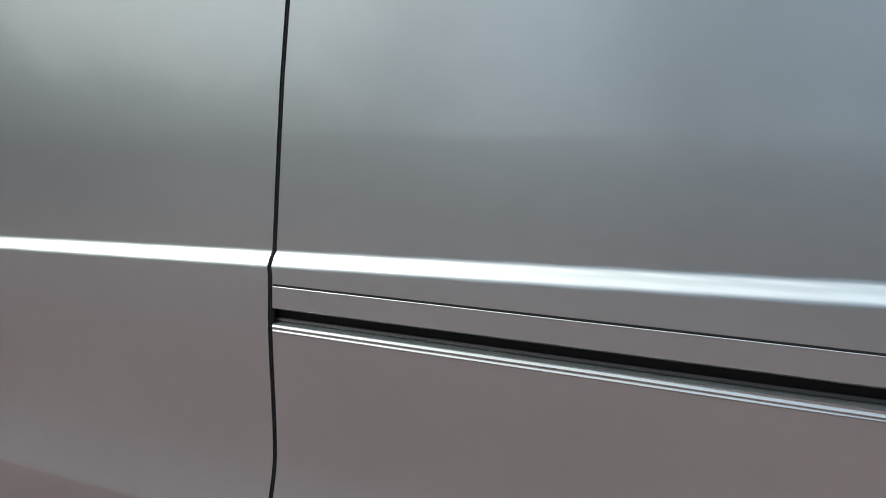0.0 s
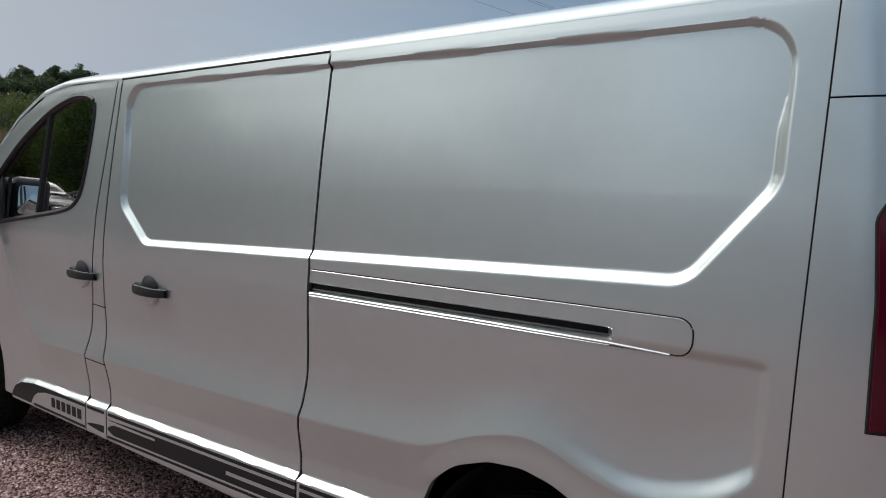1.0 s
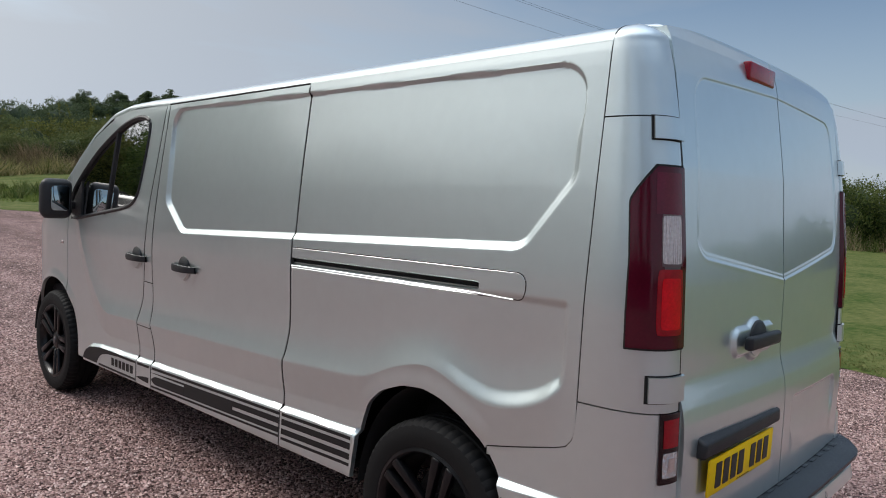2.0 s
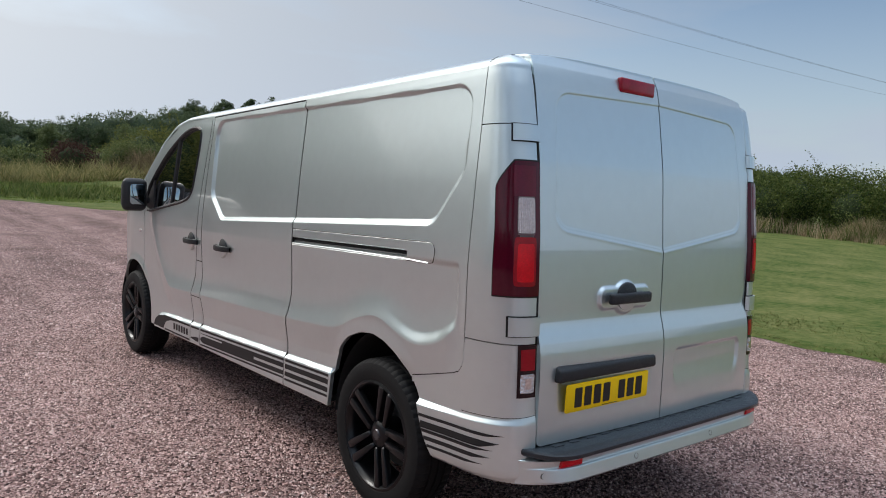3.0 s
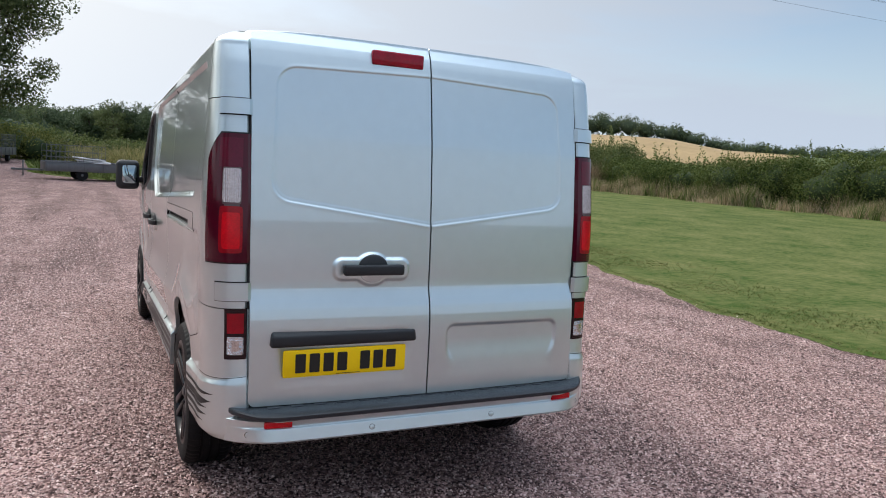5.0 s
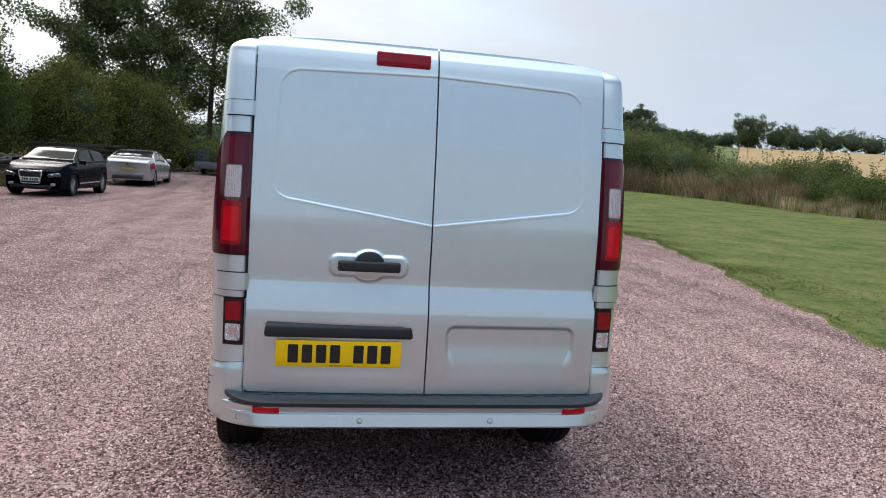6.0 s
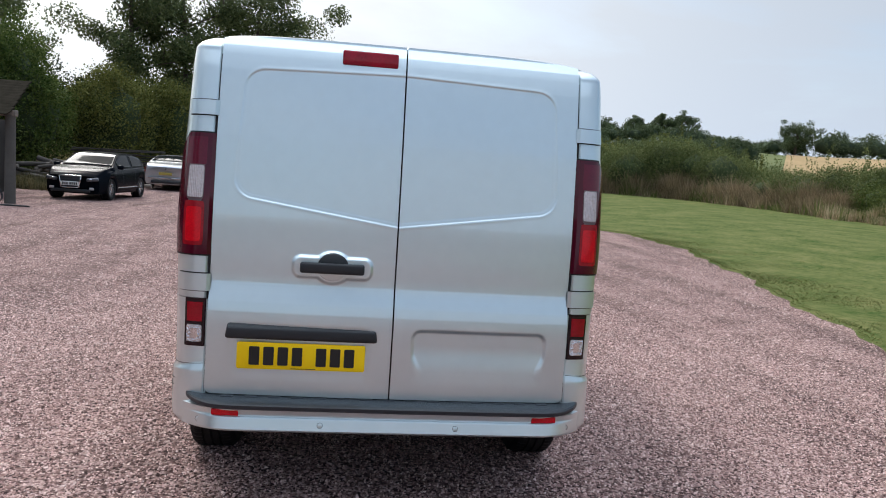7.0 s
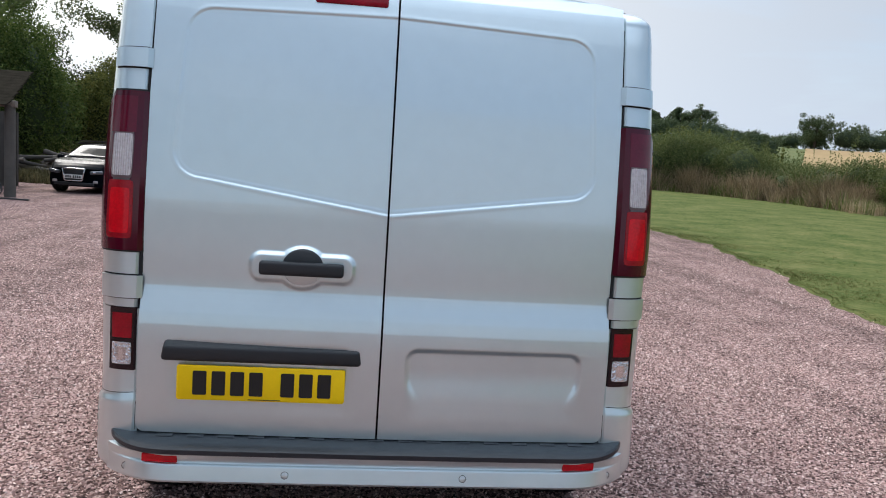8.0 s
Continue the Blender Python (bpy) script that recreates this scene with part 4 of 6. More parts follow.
tri = prism([(0, -0.02), (0.215, -0.03), (0.215, 0.03), (0.0, 0.24)], 0.014)
bmesh.ops.rotate(tri, cent=(0, 0, 0), matrix=Matrix.Rotation(radians(90), 3, "Z"), verts=tri.verts)
part("mirror_base", shift(tri, -0.915, 4.10, 1.262), PLASTIC, front_door, rake=True)

# door mirror
mc = Vector((-1.042, 4.20, 1.385))
shell = box_bm(0, 0, 0, 0.190, 0.13, 0.250, 0.045, 4)
for w in shell.verts:
    if w.co.y > 0:
        w.co.x *= 0.82
        w.co.z *= 0.86
turn = Matrix.Rotation(radians(8), 4, "Z")
bmesh.ops.transform(shell, matrix=Matrix.Translation(mc) @ turn, verts=shell.verts)
mirror = part("door_mirror", shell, PLASTIC, front_door, "black door mirror", rake=True)
glass = shift(prism(rounded(-0.056, -0.074, 0.062, 0.080, 0.025, 6), 0.006, bevel=0.001), 0.004, -0.062, 0)
bmesh.ops.transform(glass, matrix=Matrix.Translation(mc) @ turn, verts=glass.verts)
part("mirror_glass", glass, MIRROR, mirror, "sky-reflecting mirror glass", rake=True)
part("mirror_arm", box_bm(-0.935, 4.235, 1.345, 0.09, 0.06, 0.05, 0.012), PLASTIC, mirror, rake=True)
part("side_repeater", box_bm(-(float(side_x(4.42, 0.98)) + 0.002), 4.40, 1.10, 0.012, 0.045, 0.022, 0.004), LENS_CLEAR, wing, "small clear side repeater", rake=True)

# ---- wheels ----
def wheel(x, y):
    """A twin-spoke black alloy with its tyre, outer face towards -x."""
    R, W, rim = HUB_Z - 0.003, 0.215, 0.238
    spin = Matrix.Translation((x, y, AXLE[y])) @ (Matrix.Rotation(math.pi, 4, "Z") if x > 0 else Matrix())
    bm = lathe_bm([(rim + 0.004, -0.085), (rim + 0.010, -0.100), (rim - 0.002, -0.104), (rim - 0.012, -0.096), (rim - 0.022, -0.06), (rim - 0.03, 0.06), (rim + 0.005, 0.10)], 64, "x")
    spokes = []
    for i in range(5):
        for k in (-1, 1):
            a = 2 * math.pi * i / 5 + 0.3
            spoke = box_bm(0, 0, 0, 0.034, 0.034, rim - 0.060, 0.010, 2)
            for w in spoke.verts:
                t = w.co.z / (rim - 0.06) + 0.5
                w.co.y *= 0.70 + 0.55 * t
                w.co.x += 0.012 * math.sin(t * math.pi) * -1 + 0.018 * (1 - t)
            m = Matrix.Rotation(a, 4, "X") @ Matrix.Translation((-0.086, k * 0.031, 0.055 + (rim - 0.06) / 2)) @ Matrix.Rotation(-k * 0.04, 4, "X")
            bmesh.ops.transform(spoke, matrix=spin @ m, verts=spoke.verts)
            spokes.append(spoke)
    bmesh.ops.transform(bm, matrix=spin, verts=bm.verts)
    ob = part("wheel", bm, RIM_BLACK, van, "black twin-spoke alloy wheel")
    for spoke in spokes:
        part("spoke", spoke, RIM_BLACK, ob)
    for piece, prof in (("hub", [(0.0, -0.086), (0.030, -0.086), (0.054, -0.080), (0.066, -0.066), (0.070, 0.02), (0.0, 0.02)]), ("brake_disc", [(0.0, 0.035), (0.16, 0.030), (0.165, 0.045), (0.0, 0.05)])):
        hb = lathe_bm(prof, 32, "x")
        bmesh.ops.transform(hb, matrix=spin, verts=hb.verts)
        part(piece, hb, RIM_BLACK if piece == "hub" else UNDER, ob)
    # tyre with grooves and lateral cuts
    prof = [(rim + 0.002, -0.092), (rim + 0.012, -0.101), (rim + 0.040, -0.107), (R - 0.040, -0.106), (R - 0.018, -0.100), (R - 0.006, -0.086), (R, -0.072)]
    for g in (-0.040, 0.0, 0.040):
        prof += [(R, g - 0.006), (R - 0.008, g - 0.004), (R - 0.008, g + 0.004), (R, g + 0.006)]
    prof += [(R, 0.072), (R - 0.006, 0.088), (R - 0.03, 0.108), (rim + 0.03, 0.112), (rim + 0.002, 0.094)]
    n = 180
    bm = lathe_bm(prof, n, "x")
    for w in bm.verts:
        rad = math.hypot(w.co.y, w.co.z)
        if rad > R - 0.022 and 0.045 < abs(w.co.x) < 0.106:
            k = round((math.atan2(w.co.z, w.co.y) + math.pi) / (2 * math.pi) * n)
            if k % 3 == 0:
                w.co.y *= 1 - 0.004 / rad
                w.co.z *= 1 - 0.004 / rad
    bmesh.ops.transform(bm, matrix=spin, verts=bm.verts)
    part("tyre", bm, RUBBER, ob, "black road tyre", sharp=28)
    cap = lathe_bm([(0.0, -0.092), (0.021, -0.092), (0.025, -0.088), (0.025, -0.07)], 24, "x")
    bmesh.ops.transform(cap, matrix=spin, verts=cap.verts)
    part("hub_cap", cap, HUB_GREY, ob, "small silver hub emblem disc")


for wx in (-0.815, 0.815):
    for wy in (REAR_HUB, FRONT_HUB):
        wheel(wx, wy)
        hz = AXLE[wy] + RAKE * (wy - 1)
        s = -1 if wx < 0 else 1
        a = np.linspace(radians(2), radians(178), 30)
        squeeze = 0.83 if wy == REAR_HUB else 0.95
        P = np.stack([np.stack([np.full_like(a, s * xx), wy + squeeze * rr * np.cos(a), hz + rr * np.sin(a)], -1) for xx, rr in ((0.888, 0.468), (0.60, 0.468), (0.56, 0.40), (0.56, 0.0))], 1)
        mesh_part("wheel_housing", *sheet(P, None, flip=s > 0), UNDER, van, rake=True)
part("underbody", box_bm(0, 2.75, 0.43, 1.16, 4.7, 0.08), UNDER, van, rake=True)
for s in (-1, 1):
    part("sill_underside", box_bm(s * 0.745, 2.74, 0.405, 0.30, 2.66, 0.03), UNDER, van, rake=True)
part("bumper_underside", box_bm(0, 0.24, 0.435, 1.50, 0.26, 0.03), UNDER, van, rake=True)
# dark lining behind the seams
y, z = np.meshgrid(np.linspace(0.40, 3.24, 12), np.linspace(0.80, 1.90, 14), indexing="ij")
for s in (-1, 1):
    mesh_part("inner_lining", *sheet(np.stack([s * (np.interp(z, PROFILE_Z, PROFILE_X) - 0.045), y, z], -1), None, flip=s > 0), UNDER, van, rake=True)
    y2, z2 = np.meshgrid(np.linspace(1.46, 4.05, 12), np.linspace(0.40, 0.82, 6), indexing="ij")
    mesh_part("inner_lining", *sheet(np.stack([s * (np.interp(z2, PROFILE_Z, PROFILE_X) - 0.045), y2, z2], -1), None, flip=s > 0), UNDER, van, rake=True)
    y2, z2 = np.meshgrid(np.linspace(3.20, 4.36 if s < 0 else 4.15, 12), np.linspace(0.82, 1.24 if s < 0 else 1.66, 6), indexing="ij")
    mesh_part("inner_lining", *sheet(np.stack([s * (np.interp(z2, PROFILE_Z, PROFILE_X) - 0.045), y2, z2], -1), None, flip=s > 0), UNDER, van, rake=True)
    cz = np.linspace(0.50, 1.88, 20)
    P = np.stack([corner(np.full_like(cz, a), cz, -0.03) for a in np.linspace(0, 1, 10)], 0)
    v, f = mirrored(*sheet(P, None, flip=True), s)
    mesh_part("inner_lining", v, f, UNDER, van, rake=True)
part("rear_lining", box_bm(0, 0.36, 1.2, 1.5, 0.02, 1.4), UNDER, van, rake=True)
part("bulkhead", box_bm(0, 3.22, 1.2, 1.66, 0.03, 1.4), CAB, van, rake=True)
part("cab_floor", box_bm(0, 4.1, 0.75, 1.62, 1.7, 0.05), CAB, van, rake=True)
part("dashboard", box_bm(0, 4.52, 1.17, 1.62, 0.55, 0.34, 0.06, 3), CAB, van, rake=True)
for sx in (-0.45, 0.45):
    seat = part("seat", box_bm(sx, 3.62, 0.98, 0.50, 0.50, 0.16, 0.05, 3), CAB, van, "dark cloth cab seat", rake=True)
    part("backrest", box_bm(sx, 3.40, 1.28, 0.48, 0.14, 0.58, 0.05, 3), CAB, seat, rake=True)
    part("headrest", box_bm(sx, 3.40, 1.64, 0.26, 0.10, 0.17, 0.04, 3), CAB, seat, rake=True)
sw = tube([(0.45 + 0.19 * math.cos(a), 4.22 + 0.07 * math.sin(a), 1.24 + 0.17 * math.sin(a)) for a in np.linspace(0, 2 * math.pi, 28, endpoint=False)], 0.014, 6, closed=True)
mesh_part("steering_wheel", *sw, CAB, van, rake=True)


# ---- ground ----
def height(x, y):
    """The ground's height: level round the van, rising gently ahead on the lawn's side, hills far off."""
    x, y = np.asarray(x, float), np.asarray(y, float)
    h = 0.020 * np.maximum(y - 6, 0) * ramp((x - 5) / 12) * (1 - ramp((y - 90) / 60))
    h = h - 0.062 * ramp((y - 1.2) / 3.2) * (1 - ramp((y - 6) / 9))
    h = h + 0.016 * np.exp(-((y - 1.0) / 0.8) ** 2) * (1 - ramp((np.abs(x) - 1.0) / 0.9))
    h = h + 0.020 * np.maximum(y - 24, 0) * ramp((-2.5 - x) / 4) * (1 - ramp((y - 60) / 30))
    r, az = np.hypot(x, y), np.degrees(np.arctan2(x, y))
    rise = np.interp(az, [-60, -20, 10, 16, 20, 27, 30, 34, 40, 43, 47, 52, 62, 80], [3.0, 3.0, 4.0, 7.5, 14.0, 14.2, 12.6, 12.0, 12.0, 11.6, 8.8, 7.6, 6.2, 5.0])
    return h + rise * ramp((r - 95) / 115) * ramp((y + 60) / 160)


GRAVEL = material("pink_gravel", (0.17, 0.105, 0.10), 0.9, var=0.3, scale=1.2, spec=0.12)
nt = GRAVEL.node_tree
b = nt.nodes["Principled BSDF"]
co = nt.nodes.new("ShaderNodeTexCoord")
vo = nt.nodes.new("ShaderNodeTexVoronoi")
vo.inputs["Scale"].default_value = 72
ra = nt.nodes.new("ShaderNodeValToRGB")
ra.color_ramp.elements[0].color, ra.color_ramp.elements[1].color = (0.035, 0.021, 0.020, 1), (0.56, 0.42, 0.38, 1)
e = ra.color_ramp.elements.new(0.55)
e.color = (0.275, 0.172, 0.156, 1)
big = nt.nodes.new("ShaderNodeTexNoise")
big.inputs["Scale"].default_value, big.inputs["Detail"].default_value = 1.6, 9
# wheel tracks: long darker streaks where the stones are pressed down
tm, tn, tr_, mixt = (nt.nodes.new("ShaderNode" + k) for k in ("Mapping", "TexNoise", "MapRange", "Mix"))
tm.inputs["Rotation"].default_value, tm.inputs["Scale"].default_value = (0, 0, radians(14)), (1.5, 0.16, 1)
tn.inputs["Scale"].default_value, tn.inputs["Detail"].default_value = 1.0, 6
tr_.inputs["From Min"].default_value, tr_.inputs["From Max"].default_value, tr_.inputs["To Min"].default_value, tr_.inputs["To Max"].default_value = 0.38, 0.56, 0.72, 1.04
mixt.data_type, mixt.blend_type = "RGBA", "MULTIPLY"
mixt.inputs[0].default_value = 1.0
for a, c in ((co.outputs["Object"], tm.inputs["Vector"]), (tm.outputs[0], tn.inputs["Vector"]), (tn.outputs["Fac"], tr_.inputs["Value"]), (tr_.outputs[0], mixt.inputs[7])):
    nt.links.new(a, c)
mixg = nt.nodes.new("ShaderNodeMix")
mixg.data_type, mixg.blend_type = "RGBA", "MULTIPLY"
mixg.inputs[0].default_value = 1.0
rb = nt.nodes.new("ShaderNodeValToRGB")
rb.color_ramp.elements[0].position, rb.color_ramp.elements[1].position = 0.3, 0.7
rb.color_ramp.elements[0].color, rb.color_ramp.elements[1].color = (0.88, 0.85, 0.85, 1), (1.42, 1.38, 1.38, 1)
sep = nt.nodes.new("ShaderNodeSeparateColor")
bp = nt.nodes.new("ShaderNodeBump")
bp.inputs["Strength"].default_value, bp.inputs["Distance"].default_value = 1.0, 0.02
inv = nt.nodes.new("ShaderNodeMath")
inv.operation = "MULTIPLY"
inv.inputs[1].default_value = -1.0
for a, c in ((co.outputs["Object"], vo.inputs["Vector"]), (co.outputs["Object"], big.inputs["Vector"]), (vo.outputs["Color"], sep.inputs[0]),
             (sep.outputs[0], ra.inputs[0]), (big.outputs["Fac"], rb.inputs[0]), (ra.outputs[0], mixg.inputs[6]), (rb.outputs[0], mixg.inputs[7]),
             (mixg.outputs[2], mixt.inputs[6]), (mixt.outputs[2], b.inputs["Base Color"]), (vo.outputs["Distance"], inv.inputs[0]), (inv.outputs[0], bp.inputs["Height"]), (bp.outputs[0], b.inputs["Normal"])):
    nt.links.new(a, c)

GRASS = material("mown_grass", (0.044, 0.080, 0.014), 0.95, var=0.35, scale=0.9, bump=1.0, bump_scale=45, second=(0.160, 0.160, 0.058), span=0.28, spec=0.08)
FIELD = material("far_meadow", (0.085, 0.12, 0.045), 0.95, var=0.3, scale=0.02, second=(0.17, 0.18, 0.08), spec=0.1)

ring = np.concatenate([np.linspace(0, 40, 41), np.geomspace(42, 2500, 40)])
lin = np.concatenate([-ring[:0:-1], ring])
gx, gy = np.meshgrid(lin, lin, indexing="ij")
LAWN_EDGE = [(-60, 5.2), (-10, 5.0), (1.0, 5.05), (3.5, 5.40), (6.0, 6.05), (9.4, 7.05), (14.4, 8.1), (18.0, 8.2), (21.5, 7.0), (24.4, 3.6), (29.0, 1.75), (30.7, -0.5), (35, -4.0), (60, -6.0), (140, -8)]


def edge_x(y):
    ys, xs = zip(*LAWN_EDGE)
    w = np.interp(y, ys, xs)
    return w + 0.10 * np.sin(y * 2.1) * np.sin(y * 0.7 + 1) + 0.05 * np.sin(y * 6.3)


dip = 0.25 * ramp((gx - edge_x(gy) - 0.6) / 3.0)
P = np.stack([gx, gy, height(gx, gy) - 0.002 - dip], -1)
ground = mesh_part("ground", P.reshape(-1, 3), grid_faces(len(lin), len(lin)), GRAVEL, None, sharp=0)
tagged(ground, "loose pink gravel yard", "ground", kind="structure")

ys = np.concatenate([np.linspace(-60, -8, 12)[:-1], np.linspace(-8, 36, 260), np.linspace(36.5, 140, 40)])
ks = np.unique(np.concatenate([[0, 0.0012, 0.0024], np.linspace(0.025, 1, 60) ** 1.6]))
x = edge_x(ys)[:, None] + ks[None, :] * 110
y = ys[:, None] + 0 * x
z = height(x, y) + 0.028 * ramp(ks * 110 / 0.25)[None, :] + 0.002
lawn = mesh_part("lawn", np.stack([x, y, z], -1).reshape(-1, 3), grid_faces(len(ys), len(ks), True), GRASS, None, sharp=0)
tagged(lawn, "mown green lawn with dry patches", "lawn", kind="structure")


# ---- planting ----
def leaf_mesh(name, centres, size, mat, rng, parent=None, label="", up=0.0, long=1.5):
    """Bent leaf blades at the centres, as one mesh."""
    n = len(centres)
    d = rng.normal(size=(n, 3))
    d[:, 2] += up
    d /= np.linalg.norm(d, axis=1)[:, None]
    s = np.cross(d, rng.normal(size=(n, 3)))
    s /= np.linalg.norm(s, axis=1)[:, None] + 1e-9
    nrm = np.cross(d, s)
    L = (size * rng.uniform(0.6, 1.3, n))[:, None]
    W = L / long * 0.5
    c = np.asarray(centres)
    v = np.stack([c - d * L / 2, c + s * W + nrm * W * 0.3, c + d * L / 2, c - s * W + nrm * W * 0.3], 1).reshape(-1, 3)
    i = np.arange(n) * 4
    f = np.concatenate([np.stack([i, i + 1, i + 2], 1), np.stack([i, i + 2, i + 3], 1)])
    me = bpy.data.meshes.new(name)
    me.vertices.add(len(v)), me.vertices.foreach_set("co", v.ravel().astype(np.float32))
    me.loops.add(f.size), me.loops.foreach_set("vertex_index", f.ravel().astype(np.int32))
    me.polygons.add(len(f)), me.polygons.foreach_set("loop_start", np.arange(0, f.size, 3, dtype=np.int32))
    me.update(calc_edges=True)
    me.materials.append(mat)
    ob = new(name, me)
    if parent is not None:
        ob.parent = parent
    return tagged(ob, label) if label else ob


def leaf_material(name, one, two, island=1.0):
    m = material(name, one, 0.6, var=0.3, scale=0.7, second=two, island=island, spec=0.12)
    b = m.node_tree.nodes["Principled BSDF"]
    nt = m.node_tree
    tr, mix, out = nt.nodes.new("ShaderNodeBsdfTranslucent"), nt.nodes.new("ShaderNodeMixShader"), nt.nodes["Material Output"]
    src = b.inputs["Base Color"].links[0].from_socket
    nt.links.new(src, tr.inputs["Color"])
    mix.inputs[0].default_value = 0.3
    nt.links.new(b.outputs[0], mix.inputs[1]), nt.links.new(tr.outputs[0], mix.inputs[2]), nt.links.new(mix.outputs[0], out.inputs["Surface"])
    return m


LEAF = leaf_material("hedge_leaves", (0.042, 0.076, 0.016), (0.165, 0.190, 0.056))
LEAF_DARK = leaf_material("wood_leaves", (0.017, 0.030, 0.010), (0.062, 0.080, 0.027))
LEAF_LIGHT = leaf_material("willow_leaves", (0.058, 0.084, 0.034), (0.165, 0.190, 0.078))
DRY = leaf_material("dry_grass", (0.26, 0.185, 0.105), (0.58, 0.46, 0.30))
WEED = leaf_material("weeds", (0.070, 0.110, 0.026), (0.210, 0.225, 0.078))
# far foliage: distance haze is put into these leaf colours
FAR_LEAF = leaf_material("far_leaves", (0.052, 0.080, 0.040), (0.125, 0.158, 0.078), 0.5)
FAR_LIGHT = leaf_material("far_pale_leaves", (0.090, 0.122, 0.050), (0.165, 0.190, 0.082), 0.5)
FAR_DARK = leaf_material("far_deep_leaves", (0.036, 0.060, 0.032), (0.085, 0.112, 0.056), 0.5)
LAWN_BLADE = leaf_material("lawn_blades", (0.072, 0.112, 0.024), (0.205, 0.195, 0.078))
SCRUB_LEAF = leaf_material("scrub_leaves", (0.066, 0.096, 0.028), (0.200, 0.220, 0.084))
OLIVE = leaf_material("olive_leaves", (0.080, 0.096, 0.022), (0.215, 0.215, 0.060))
STALK = leaf_material("brown_stalks", (0.115, 0.088, 0.046), (0.42, 0.32, 0.20))
BUSH_LEAF = leaf_material("bush_leaves", (0.044, 0.080, 0.017), (0.150, 0.190, 0.050))
MEADOW = leaf_material("meadow_weeds", (0.120, 0.140, 0.040), (0.400, 0.330, 0.160))
PILE = leaf_material("pile_weed_leaves", (0.045, 0.046, 0.020), (0.150, 0.128, 0.066))
VERGE = leaf_material("verge_weeds", (0.105, 0.165, 0.032), (0.250, 0.285, 0.080))
RUSSET = leaf_material("russet_leaves", (0.045, 0.022, 0.017), (0.095, 0.048, 0.036))
BARK = material("bark", (0.075, 0.06, 0.045), 0.9, var=0.4, scale=5, bump=0.6, bump_scale=30)
# inner shade of the foliage, put into the colour of its cores
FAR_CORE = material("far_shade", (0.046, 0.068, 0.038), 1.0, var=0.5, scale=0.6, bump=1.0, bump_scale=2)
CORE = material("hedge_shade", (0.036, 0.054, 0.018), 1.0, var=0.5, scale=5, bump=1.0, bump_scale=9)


def blob_points(n, rng, centre, radii, shell=0.55):
    d = rng.normal(size=(n, 3))
    d /= np.linalg.norm(d, axis=1)[:, None]
    r = shell + (1 - shell) * rng.random(n) ** 0.6
    return np.asarray(centre) + d * r[:, None] * np.asarray(radii)


def tuft_field(name, pts, tall, mat, label, seed, blades=5, width=0.02, category="grass", lean=0.25):
    """Upright blades at the points, as one mesh."""
    rng = np.random.default_rng(seed)
    p = np.repeat(np.asarray(pts, float), blades, 0)
    n = len(p)
    p[:, :2] += rng.normal(size=(n, 2)) * tall * 0.10
    h = tall * rng.uniform(0.5, 1.15, n) * (0.72 + 0.28 * np.sin(p[:, 0] * 1.9 + 1.3 * np.sin(p[:, 1] * 0.7)) + 0.22 * np.sin(p[:, 1] * 2.7 + p[:, 0]))
    h = np.maximum(h, 0.3 * tall)
    a = rng.uniform(0, 2 * math.pi, n)
    side = np.stack([np.cos(a), np.sin(a), 0 * a], -1) * width
    tip = np.stack([rng.normal(size=n) * lean * h, rng.normal(size=n) * lean * h, h], -1)
    v = np.stack([p - side, p + side, p + tip * 0.55 + side * 0.8 - np.array([0, 0, 0.0]), p + tip], 1).reshape(-1, 3)
    i = np.arange(n) * 4
    f = np.concatenate([np.stack([i, i + 1, i + 2], 1), np.stack([i, i + 2, i + 3], 1)])
    me = bpy.data.meshes.new(name)
    me.vertices.add(len(v)), me.vertices.foreach_set("co", v.ravel().astype(np.float32))
    me.loops.add(f.size), me.loops.foreach_set("vertex_index", f.ravel().astype(np.int32))
    me.polygons.add(len(f)), me.polygons.foreach_set("loop_start", np.arange(0, f.size, 3, dtype=np.int32))
    me.update(calc_edges=True)
    me.materials.append(mat)
    return tagged(new(name, me), label, category, kind="stuff")


